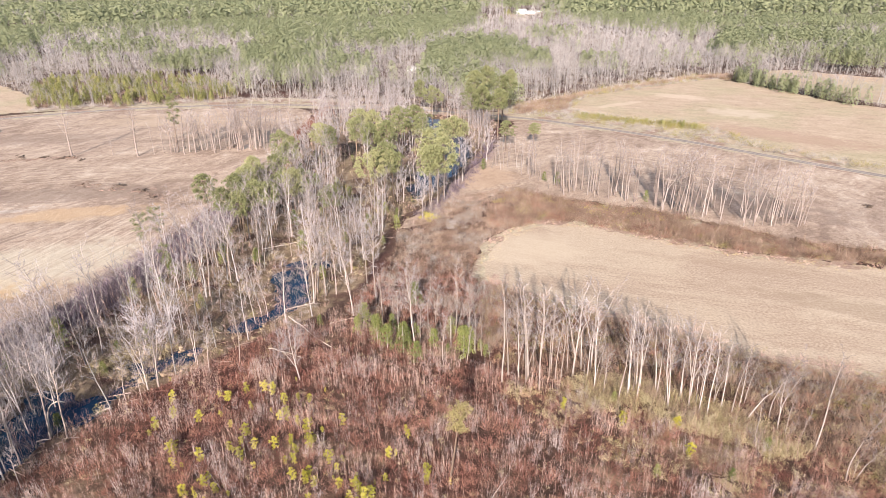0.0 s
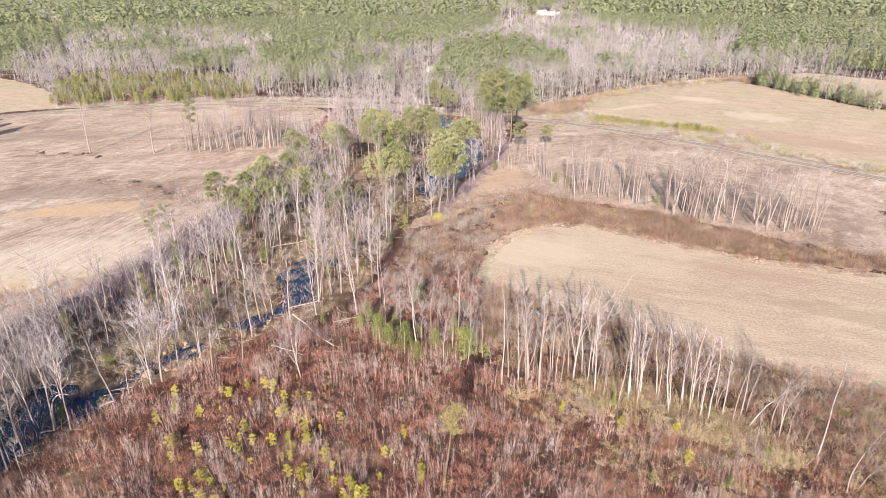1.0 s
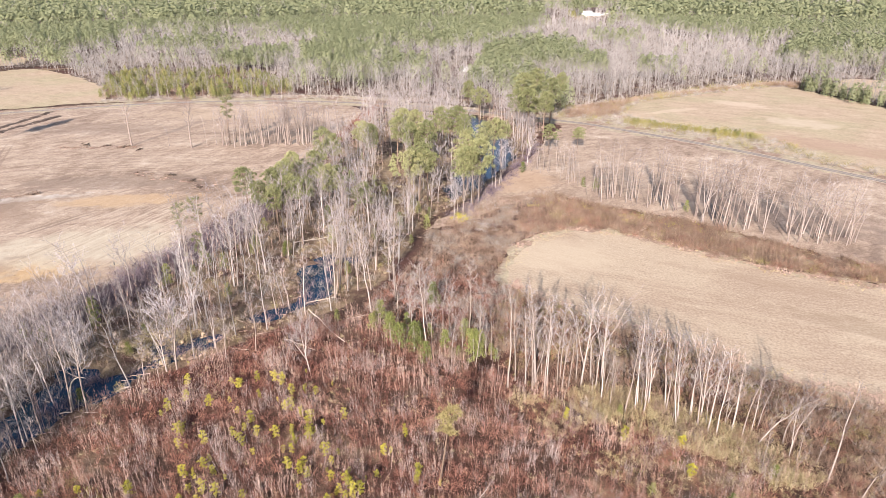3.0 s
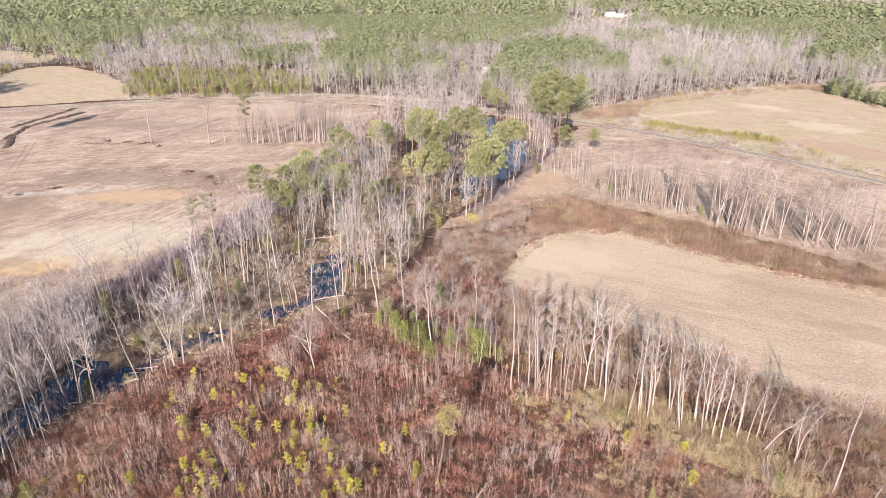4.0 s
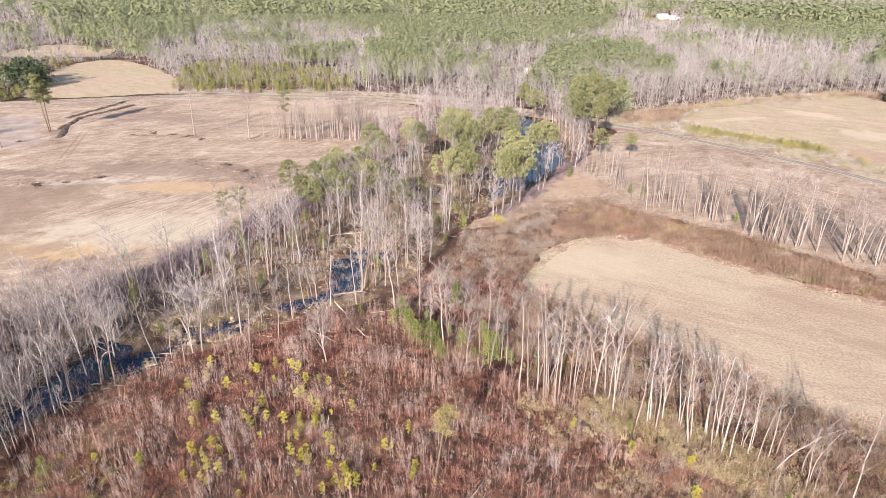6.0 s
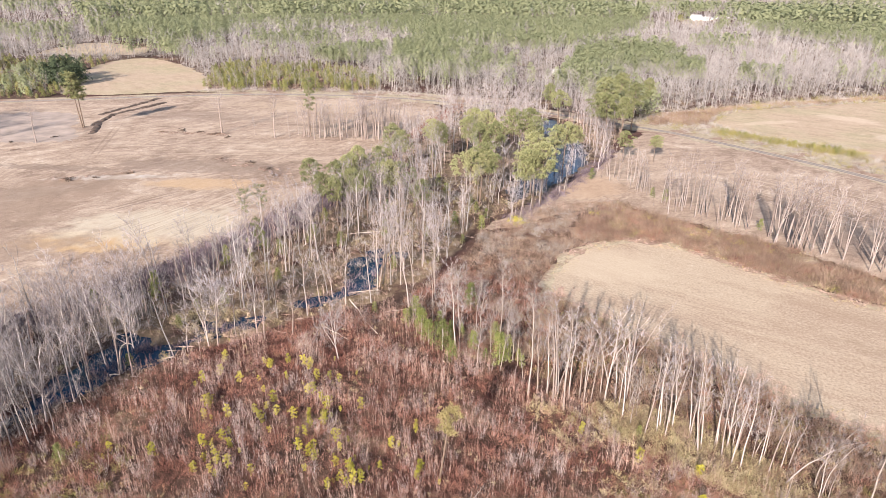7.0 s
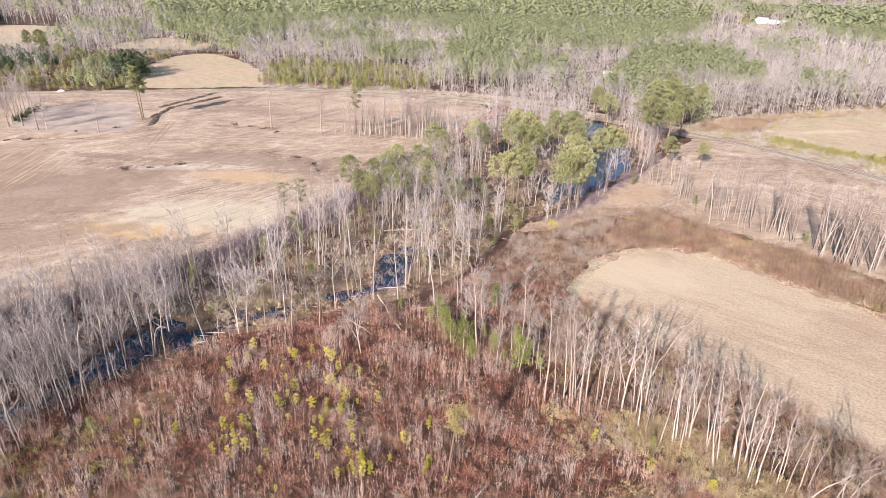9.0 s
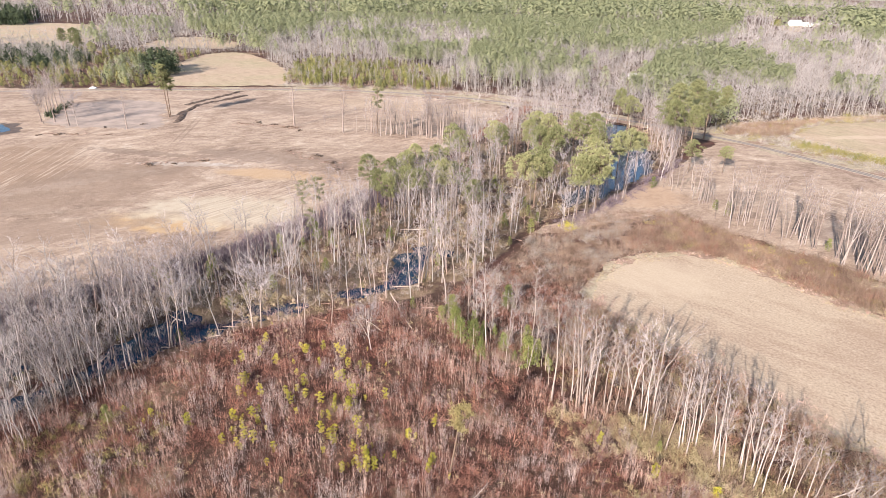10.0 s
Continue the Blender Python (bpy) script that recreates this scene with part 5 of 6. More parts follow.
p = patchy(random_in(MARGIN, 900, g), 5.0, 3.0, -0.3, 0.4, g)
scatter("olive_brush", BUSHES, p, g.uniform(0.6, 1.2, len(p)), SHRUB_OLIVE, "dull olive shrubs among the row of trees", "brush", g)
LOWER_EDGE = smooth([(12, 138), (24, 127), (38, 119), (51, 111), (63, 103), (84, 95), (120, 79)], 1.0, False)
p = LOWER_EDGE[g.integers(0, len(LOWER_EDGE), 520)] + g.normal(0, 2.0, (520, 2))
scatter("edge_scrub", BUSHES, p, g.uniform(0.4, 1.2, len(p)), TWIG_TAN, "tan scrub creeping into the stubble field", "brush", g, tints=g.uniform(0.1, 0.8, len(p)))
REEDS = smooth([(22, 93), (29, 98), (40, 94), (50, 88), (60, 80), (56, 74), (45, 79), (34, 84), (25, 88)])
def leafy(seed, tall=1.0, clumps=9, each=15):
    gl = np.random.default_rng(seed)
    c = np.column_stack([gl.normal(0, 0.36, (clumps, 2)), gl.uniform(0.15, 0.9, clumps)]) * tall
    d = np.repeat(c, each, 0)
    w = gl.normal(size=d.shape)
    return slivers(d + 0.09 * w * tall, w * 0.12 * tall, 0.05 * tall, gl)


LEAFY = [leafy(80 + k) for k in range(5)]
LOWER_ROW = smooth([(8, 106), (24, 104), (44, 96), (62, 88), (84, 76), (84, 90), (62, 102), (40, 116), (22, 128), (8, 136), (2, 116)])
BANK = smooth([(-70, 101), (-65, 108), (-55, 109), (-50, 103), (-53, 99), (-60, 97)])
MIXED = smooth([(10, 103), (22, 95), (40, 97), (56, 90), (70, 80), (90, 70), (90, 46), (64, 52), (40, 66), (24, 76), (14, 88)])
for name, count, material, label, seed in (("rusty_scrub", 300, LEAF_RUST, "rusty orange-brown leafy scrub below the trees", 1.0), ("tan_scrub", 1500, GRASS_DRY, "pale tan leafy scrub below the trees", 4.0), ("green_scrub", 130, SHRUB_OLIVE, "olive green scrub below the trees", 6.0)):
    p = patchy(random_in(MIXED, count, g), 4.0, seed, -0.5, 0.6, g)
    scatter(name, LEAFY, p, g.uniform(0.5, 1.5, len(p)), material, label, "brush", g)
p = patchy(random_in(WOODS, 520, g), 6.0, 2.0, -0.5, 0.3, g)
p = p[(shore(p) < 0.3) & (p[:, 1] < 220)]
scatter("woodland_scrub", LEAFY, p, g.uniform(0.8, 2.4, len(p)), SHRUB_OLIVE, "olive and brown leafy scrub under the creek trees", "brush", g)
p = patchy(random_in(THICKET, 420, g), 3.0, 3.0, -0.6, 0.2, g)
scatter("thicket_scrub", LEAFY, p, g.uniform(0.6, 1.4, len(p)), LEAF_RUST, "rusty leafy bushes in the thicket", "brush", g)
p = random_in(MARGIN, 650, g)
scatter("margin_leaves", LEAFY, p, g.uniform(0.5, 1.5, len(p)), LEAF_RUST, "rusty brown leafy brush along the stubble field", "brush", g)
p = random_in(MARGIN, 700, g)
scatter("margin_red_brush", BUSHES, p, g.uniform(0.6, 1.6, len(p)), TWIG_RED, "dark reddish twigs along the stubble field", "brush", g)
EDGE = smooth([(-112, 70), (-98, 92), (-90, 110), (-84, 128), (-78, 155), (-72, 190)], 1.0, False)
p = EDGE[g.integers(0, len(EDGE), 2600)] + g.normal((2.0, 1.0), (3.6, 2.0), (2600, 2))
scatter("purple_brush", BUSHES, p, g.uniform(0.8, 2.4, len(p)), TWIG_PURPLE_SHADE, "dense purple-grey brush, tree shade in its colour, edging the cleared soil", "brush", g)
p = random_in(LEFT_WOODS, 1300, g)
p = p[shore(p) < 0.4]
scatter("left_wood_brush", BUSHES, p, g.uniform(0.7, 2.0, len(p)), TWIG_DULL, "pinkish grey twiggy undergrowth beside the creek", "brush", g)
p = np.concatenate([random_in(WOODS, 1600, g), random_in(LOWER_ROW, 450, g)])
p = p[(shore(p) < 0.4) & (p[:, 1] < 200)]
scatter("grey_brush", BUSHES, p, g.uniform(0.6, 1.6, len(p)), TWIG_DULL, "grey-tan brush between the trunks", "brush", g)
p = random_in(BANK, 420, g)
scatter("bank_hummocks", LEAFY, p, g.uniform(0.5, 1.2, len(p)), GRASS_DRY, "pale tan grassy hummocks on the creek bank", "dry grass", g)
def clod(seed):
    """A broken lump of bank soil."""
    gl = np.random.default_rng(seed)
    bm = bmesh.new()
    bmesh.ops.create_icosphere(bm, subdivisions=1, radius=0.5)
    v = np.array([q.co for q in bm.verts]) * (1 + gl.normal(0, 0.16, (len(bm.verts), 1))) * (1.2, 0.9, 0.75) + (0, 0, 0.15)
    t = np.array([[q.index for q in f.verts] for f in bm.faces])
    bm.free()
    return v, t


p = patchy(random_in(BANK, 420, g), 2.4, 4.0, -0.3, 0.5, g)
scatter("bank_clods", [clod(k) for k in range(6)], p, g.uniform(0.35, 1.3, len(p)), CLOD, "pale tan lumps of broken creek bank soil", "soil", g, 0.0, sink=0.0)
p = patchy(random_in(THICKET, 1100, g), 3.2, 9.0, -0.4, 0.5, g)
scatter("thicket_leaves", LEAFY, p, g.uniform(0.35, 0.9, len(p)), LEAF_RUST, "fine reddish leaves clinging in the thicket", "brush", g)
p = patchy(random_in(THICKET, 1600, g), 4.2, 1.5, -0.5, 0.3, g)
scatter("thicket_tan", LEAFY, p, g.uniform(0.35, 0.9, len(p)), GRASS_DRY, "tan weeds in the thicket", "brush", g)
p = RIGHT_BANK[g.integers(0, len(RIGHT_BANK), 420)] + g.normal(0, 1.8, (420, 2))
scatter("right_bank_brush", BUSHES, p, g.uniform(0.6, 1.6, len(p)), TWIG_PURPLE_SHADE, "purple-grey brush on the creek bank", "brush", g)
p = patchy(random_in(WOODS, 1500, g), 6.0, 4.0, -0.3, 0.5, g)
p = p[(shore(p) < 0.3) & (p[:, 1] > 100)]
scatter("wood_floor_weeds", LEAFY, p, g.uniform(0.6, 1.5, len(p)), GRASS_DRY, "pale tan weeds on the woodland floor", "dry grass", g)
p = patchy(random_in(LOWER_ROW, 700, g), 3.0, 2.5, -0.4, 0.4, g)
scatter("row_rust_scrub", LEAFY, p, g.uniform(0.5, 1.4, len(p)), LEAF_RUST, "rusty scrub behind the row of trees", "brush", g)
p = patchy(random_in(LOWER_ROW, 600, g), 3.5, 5.5, -0.5, 0.3, g)
scatter("row_olive_scrub", LEAFY, p, g.uniform(0.5, 1.5, len(p)), SHRUB_OLIVE, "olive scrub behind the row of trees", "brush", g)
p = patchy(random_in(LOWER_ROW, 700, g), 2.5, 7.5, -0.5, 0.4, g)
scatter("row_tan_scrub", LEAFY, p, g.uniform(0.5, 1.3, len(p)), GRASS_DRY, "tan weeds behind the row of trees", "brush", g)
p = CREEK[g.integers(0, len(CREEK) // 2, 700)] + g.normal(0, 3.5, (700, 2))
p = p[(shore(p) > 0.45) & (shore(p) < 0.95) & (p[:, 1] < 150)]
scatter("creek_debris", BUSHES, p, g.uniform(1.0, 1.9, len(p)), TWIG_PURPLE_SHADE, "dark twigs and drowned brush standing in the creek", "brush", g)
p = np.concatenate([g.normal((x, y), r * 0.75, (int(4 * r), 2)) for x, y, r in POOLS])
p = p[(shore(p) > 0.5) & (p[:, 1] < 155)]
scatter("pool_debris", BUSHES, p, g.uniform(0.7, 1.7, len(p)), TWIG_DULL, "grey dead twigs standing in shallow water", "brush", g)
DITCH = smooth([(-72, 284), (-72, 300), (-71, 339), (-70, 372)], 1.0, False)
p = DITCH[g.integers(0, len(DITCH), 520)] + g.normal(0, 1.3, (520, 2))
scatter("ditch_brush", BUSHES, p, g.uniform(0.9, 1.9, len(p)), TWIG_RED, "dark reddish brush along a field ditch", "brush", g, tints=g.uniform(0, 0.35, len(p)))
STICKS = [spikes([(-1.5, 0, 0.25), (0, 0.3, 0.2)], [(3.4, 0.6, 0.25), (1.6, -1.2, 0.5)], 0.08), spikes([(-1.2, 0, 0.1), (0.3, -0.4, 0.1)], [(2.2, 0.9, 0.3), (-1.4, 0.8, 0.6)], 0.11), spikes([(0, 0, 0.1), (0.4, 0, 0.2), (0, 0.2, 0.2)], [(1.4, 1.0, 0.5), (-1.2, 0.9, 0.7), (0.7, -1.5, 0.3)], 0.07)]
for k, (line, count, wide) in enumerate(([[(-196, 259), (-180, 262), (-162, 264)], 70, 1.6], [[(-140, 224), (-126, 218), (-106, 213), (-98, 204)], 60, 1.8], [[(-181, 181), (-170, 187), (-160, 196)], 40, 1.3], [[(-262, 200), (-246, 206), (-232, 212)], 40, 1.3])):
    o = smooth(line, 1.0, False)
    for material, label in ((TWIG_BROWN, "dark broken branches scattered over cleared soil"), (TWIG_TAN, "bleached broken branches scattered over cleared soil")):
        p = o[g.integers(0, len(o), count)] + g.normal(0, wide, (count, 2))
        scatter("slash", STICKS, p, g.uniform(0.4, 1.0, len(p)), material, label, "branches", g, 0.03, sink=-0.25, tints=g.uniform(0, 0.6, len(p)))
CORNER = smooth([(-66, 42), (-64, 58), (-54, 66), (-44, 58), (-46, 42)])
p = random_in(CORNER, 130, g)
scatter("olive_shrubs", LEAFY, p, g.uniform(0.7, 1.5, len(p)), SHRUB_OLIVE, "dull olive and tan shrubs at the thicket edge", "brush", g)
p = patchy(random_in(REEDS, 900, g), 4.0, 6.0, -0.2, 0.7, g)
scatter("cane_leaves", LEAFY, p, g.uniform(0.7, 1.7, len(p)), GRASS_DRY, "pale yellow leafy cane below the trees", "dry grass", g)
p = patchy(random_in(REEDS, 500, g), 3.0, 2.0, -0.3, 0.5, g)
scatter("cane_grass", TUFTS, p, g.uniform(0.8, 1.8, len(p)), GRASS_DRY, "pale yellow dry cane and grass below the trees", "dry grass", g)
p = random_in(NECK, 3600, g)
p = p[(p[:, 1] < 172) | (wave(p[:, 0], p[:, 1], 3.5, 4.0) + g.uniform(-0.5, 0.5, len(p)) > 0.0)]
high = p[:, 1] + g.normal(0, 8, len(p)) > 142
scatter("neck_brush", BUSHES, p[~high], g.uniform(0.5, 1.2, (~high).sum()), TWIG_RED, "red-brown brush beside the creek woods", "brush", g, tints=g.uniform(0.1, 0.8, (~high).sum()))
scatter("neck_tan_brush", BUSHES, p[high], g.uniform(0.5, 1.3, high.sum()), TWIG_BROWN, "tan-brown brush beside the bare soil", "brush", g, tints=g.uniform(0.1, 0.9, high.sum()))
q = np.concatenate([g.normal((-3, 184), (2.0, 1.6), (16, 2)), np.column_stack([np.linspace(18, 70, 34), np.interp(np.linspace(18, 70, 34), [18, 26, 42, 70], [196, 203, 193, 180])]) + g.normal(0, 1.8, (34, 2))])
scatter("yellow_shrubs", [bush(90 + k, 1.3, 60, 1.2, 0.03) for k in range(3)], q, g.uniform(0.6, 1.3, len(q)), NEEDLES_YOUNG, "yellow winter shrubs along the brushy strip", "shrubs", g)
FRINGE = smooth([(12, 160), (20, 172), (33, 179), (47, 175), (67, 162), (87, 151.5), (115, 143), (150, 132)], 1.0, False)
p = FRINGE[g.integers(0, len(FRINGE), 700)] + g.normal(0, 1.5, (700, 2))
scatter("fringe_grass", TUFTS, p, g.uniform(0.4, 1.0, len(p)), TWIG_TAN, "tall dry tan grass between the brush and the stubble", "dry grass", g)
p = patchy(random_in(NECK, 1500, g), 4.0, 6.0, -0.5, 0.4, g)
scatter("neck_dull_brush", FINE_BUSHES, p, g.uniform(0.6, 1.5, len(p)), TWIG_DULL, "grey-tan upright brush beside the creek woods", "brush", g)
p = patchy(random_in(NECK, 2200, g), 5.0, 2.0, -0.5, 0.3, g)
scatter("neck_scrub", BUSHES, p, g.uniform(0.6, 1.4, len(p)), TWIG_BROWN, "tan twiggy scrub beside the creek woods", "brush", g)
p = patchy(random_in(NECK, 1600, g), 6.0, 1.0, -0.4, 0.4, g)
scatter("neck_saplings", WHIPS, p, g.uniform(0.5, 1.0, len(p)), TWIG_TAN, "thin grey saplings beside the creek woods", "saplings", g)
p = random_in(STRIP, 1900, g)
scatter("hedge_brush", BUSHES, p, g.uniform(0.6, 2.1, len(p)), TWIG_BROWN, "brown brushy strip between two fields", "brush", g, tints=np.clip(0.4 + 0.4 * wave(p[:, 0], p[:, 1], 3.5, 2.0) + g.normal(0, 0.25, len(p)), 0, 1))
p = patchy(random_in(STRIP, 2200, g), 5.0, 4.0, -0.4, 0.4, g)
scatter("hedge_scrub", BUSHES, p, g.uniform(0.8, 2.0, len(p)), TWIG_BROWN, "tan and grey scrub in the brushy strip", "brush", g, tints=g.uniform(0, 0.75, len(p)))
p = patchy(random_in(STRIP, 700, g), 3.5, 1.0, -0.5, 0.4, g)
scatter("hedge_red_scrub", BUSHES, p, g.uniform(0.7, 1.9, len(p)), TWIG_RED, "reddish twiggy scrub in the brushy strip", "brush", g)
p = patchy(random_in(STRIP, 900, g), 3.0, 7.0, -0.6, 0.3, g)
scatter("hedge_olive_scrub", BUSHES, p, g.uniform(0.7, 1.5, len(p)), SHRUB_OLIVE, "yellowish olive shrubs in the brushy strip", "brush", g)
p = patchy(random_in(STRIP, 900, g), 4.0, 3.0, -0.4, 0.4, g)
scatter("hedge_leaves", LEAFY, p, g.uniform(0.6, 1.5, len(p)), LEAF_RUST, "rusty leafy scrub in the brushy strip", "brush", g)
p = patchy(random_in(STRIP, 700, g), 3.0, 8.0, -0.5, 0.3, g)
scatter("hedge_tan_leaves", LEAFY, p, g.uniform(0.5, 1.3, len(p)), GRASS_DRY, "tan weeds in the brushy strip", "brush", g)
p = random_in(STRIP, 500, g)
scatter("hedge_saplings", WHIPS, p, g.uniform(0.5, 0.9, len(p)), TWIG_TAN, "thin saplings in the brushy strip", "saplings", g)
p = random_in(RED_BAND, 1800, g)
scatter("red_brush", BUSHES, p, g.uniform(1.0, 2.4, len(p)), TWIG_BROWN, "pinkish brown brush at the edge of the pasture", "brush", g, tints=np.clip(0.55 + 0.35 * wave(p[:, 0], p[:, 1], 6.0, 2.0) + g.normal(0, 0.15, len(p)), 0, 1))
p = random_in(WOODS, 3600, g)
p = p[(shore(p) < 0.35) & ~((p[:, 1] > 185) & (p[:, 1] < 285) & (p[:, 0] > -42) & (g.uniform(0, 1, len(p)) < 0.65))]
scatter("woodland_trees", [bare_far_join(k) for k in range(5)], p[:270], g.uniform(0.55, 1.1, 270), FAR_TWIGS, "slender grey leafless trees crowded along the creek", "woods", g, 0.05)
p = p[270:]
scatter("woodland_saplings", [whip(60 + k, 9, 16, 0.03) for k in range(5)], p[:1100], g.uniform(0.45, 1.2, len(p[:1100])), TWIG_TAN, "thin bare understory stems in the creek woods", "saplings", g)
scatter("woodland_brush", BUSHES, p[1100:], g.uniform(0.5, 1.3, len(p[1100:])), TWIG_TAN, "low twiggy brush under the creek trees", "brush", g)

for line, count, seed in ((STUBBLE, 2400, 1), (RIGHT_CLEARED, 900, 2), (CLEARED[:130], 900, 3)):
    gg = np.random.default_rng(seed)
    q = line[gg.integers(0, len(line), count)] + gg.normal(0, 1.5, (count, 2))
    q = q[(q[:, 1] < 260) & (np.abs(q[:, 0]) < 140)]
    scatter("edge_grass", TUFTS, q, gg.uniform(0.25, 0.8, len(q)), GRASS_DRY, "dry tan grass along a field edge", "dry grass", gg)


g = np.random.default_rng(51)
p = CREEK[g.integers(6, len(CREEK) - 30, 420)] + g.normal(0, 4.5, (420, 2))
scatter("driftwood", [spikes([(-1.5, 0, 0.25), (0, 0.3, 0.2)], [(3.4, 0.6, 0.25), (1.6, -1.2, 0.5)], 0.07), spikes([(-2.2, 0, 0.2)], [(4.6, 0.3, 0.5)], 0.09), spikes([(0, 0, 0.2), (0.4, 0, 0.3), (0, 0.2, 0.3)], [(1.8, 1.2, 0.4), (-1.5, 1.0, 0.8), (0.8, -1.8, 0.3)], 0.05)],
        p, g.uniform(0.4, 1.1, len(p)), TWIG_TAN, "bleached driftwood and broken branches along the creek", "driftwood", g, 0.02, sink=-0.3)
p = CREEK[g.integers(0, len(CREEK), 900)] + g.normal(0, 6.0, (900, 2))
p = p[(shore(p) < 0.55) & inside(p, WOODS)]
scatter("bank_brush", BUSHES, p, g.uniform(0.5, 1.2, len(p)), TWIG_BROWN, "tangled brown brush on the creek banks", "brush", g)
p = CREEK[g.integers(0, len(CREEK), 700)] + g.normal(0, 5.0, (700, 2))
p = p[(shore(p) < 0.7)]
scatter("bank_grass", TUFTS, p, g.uniform(0.4, 1.0, len(p)), GRASS_DRY, "tan grass hummocks on the creek banks", "dry grass", g)


# ---- far woods ----
def far_pine(seed, leaves=90, size=1.1, low=0.38, reach=3.4, tall=17.0):
    """A far pine crown: needle pads lying along the skin of an uneven dome."""
    g = np.random.default_rng(seed)
    u = g.uniform(0, 1, leaves) ** 0.8
    a = g.uniform(0, 6.3, leaves)
    r = reach * np.sqrt(np.clip(1.02 - u ** 1.7, 0, 1)) * (1 + 0.24 * np.sin(3 * a + seed + 5 * u) + 0.16 * np.sin(7 * a + 9 * u)) * g.uniform(0.86, 1.04, leaves)
    c = np.column_stack([np.cos(a) * r, np.sin(a) * r, tall * (low + (1 - low) * u)])
    n = np.column_stack([np.cos(a), np.sin(a), 0.35 + 1.3 * u]) + g.normal(0, 0.2, (leaves, 3))
    n /= np.linalg.norm(n, axis=1, keepdims=True)
    t = np.cross(n, g.normal(size=n.shape))
    t /= np.linalg.norm(t, axis=1, keepdims=True) + 1e-9
    b = np.cross(n, t)
    k = size * g.uniform(0.65, 1.3, (leaves, 1))
    v = np.stack([c + k * t, c + k * (-0.5 * t + 0.8 * b), c + k * (-0.5 * t - 0.8 * b)], 1).reshape(-1, 3)
    return v, np.arange(len(v)).reshape(-1, 3)


def far_stem(seed, tall=16.0, wide=0.2):
    return spikes([(0, 0, 0)], [(0.3, 0.2, tall)], wide)


def far_bare(seed, limbs=9, twigs=26, wide=0.075, stem=0.15, out=0.55):
    g = np.random.default_rng(seed)
    u = g.uniform(0.35, 0.9, limbs)
    a = g.uniform(0, 6.3, limbs)
    s = np.column_stack([0 * u, 0 * u, u * 17])
    w = np.column_stack([np.cos(a) * out, np.sin(a) * out, np.full(limbs, 0.85)]) * g.uniform(2.5, 5.5, (limbs, 1))
    f = g.integers(0, limbs, twigs)
    s2 = s[f] + w[f] * g.uniform(0.2, 0.9, (twigs, 1))
    w2 = (w[f] / np.linalg.norm(w[f], axis=1, keepdims=True) + g.normal(0, 0.5, (twigs, 3))) * g.uniform(1.2, 2.8, (twigs, 1))
    return join([spikes(np.vstack([[(0, 0, 0)], s]), np.vstack([[(0.4, 0.2, 17)], w]), np.r_[stem, np.full(limbs, wide)]), slivers(s2, w2, wide * 2.0, g)])


PLANTATION = [smooth(q, 12) for q in (
    [(-656, 710), (-551, 642), (-489, 616), (-425, 620), (-480, 800), (-500, 915), (-377, 924), (-297, 850), (-190, 700), (-109, 677), (-47, 654), (-10, 729), (39, 991), (62, 1505), (-105, 1964), (-521, 2279), (-858, 2083), (-1094, 1805), (-1256, 1586), (-1089, 1181)],
    [(-166, 528), (-198, 640), (-138, 630), (-89, 564), (-75, 470), (-100, 450), (-137, 460)],
    [(-17, 575), (9, 690), (61, 680), (84, 560), (80, 485), (46, 502), (12, 486), (-12, 465)],
    [(204, 1117), (240, 888), (320, 798), (423, 798), (525, 778), (1100, 900), (886, 1331), (676, 1549), (294, 1622)],
    [(239, 573), (280, 660), (329, 745), (400, 715), (480, 610), (720, 560), (640, 420), (420, 470), (290, 540)],
    [(36, 395), (30, 440), (0, 470), (-25, 440), (0, 400)])]
YOUNG_PINES = smooth([(-252, 384), (-290, 440), (-318, 505), (-220, 520), (-165, 470), (-140, 415), (-185, 393)], 4)
CLEAR = [smooth([(138, 1220), (148, 1500), (262, 1640), (290, 1620), (196, 1460), (152, 1220)], 20), smooth([(-60, 490), (-48, 560), (-12, 560), (-22, 490)], 6), smooth([(-440, 300), (-420, 400), (-360, 380), (-345, 300)], 6)]


def woods_cells(step, r0, r1, g):
    """Jittered places in the wedge of land ahead, between two distances."""
    n = int(2 * r1 / step)
    x, y = np.meshgrid(np.arange(-n, n) * step, np.arange(0, n) * step)
    q = np.stack([x.ravel(), y.ravel()], 1) + g.uniform(-0.5, 0.5, (x.size, 2)) * step
    r, a = np.hypot(q[:, 0] - 14, q[:, 1]), np.degrees(np.arctan2(q[:, 0] - 14, q[:, 1]))
    q = q[(r > r0) & (r <= r1) & (a > -64) & (a < 42)]
    ok = (q[:, 1] > 300) | (q[:, 0] < -320)
    ok &= ~inside(q, CLEAR[0])
    for f in FIELDS + CLEAR[1:] + [WOODS, YOUNG_PINES, RED_BAND, ROUGH, YARD, NORTH_VERGE]:
        ok &= ~inside(q, f)
    d, s = away(q, ROAD)
    ok &= d > np.where(q[:, 0] < -200, 24, 9)
    q = q[ok]
    side = np.interp(q[:, 0], ROAD[:, 0], ROAD[:, 1])
    return q[(q[:, 1] > side + 8)]


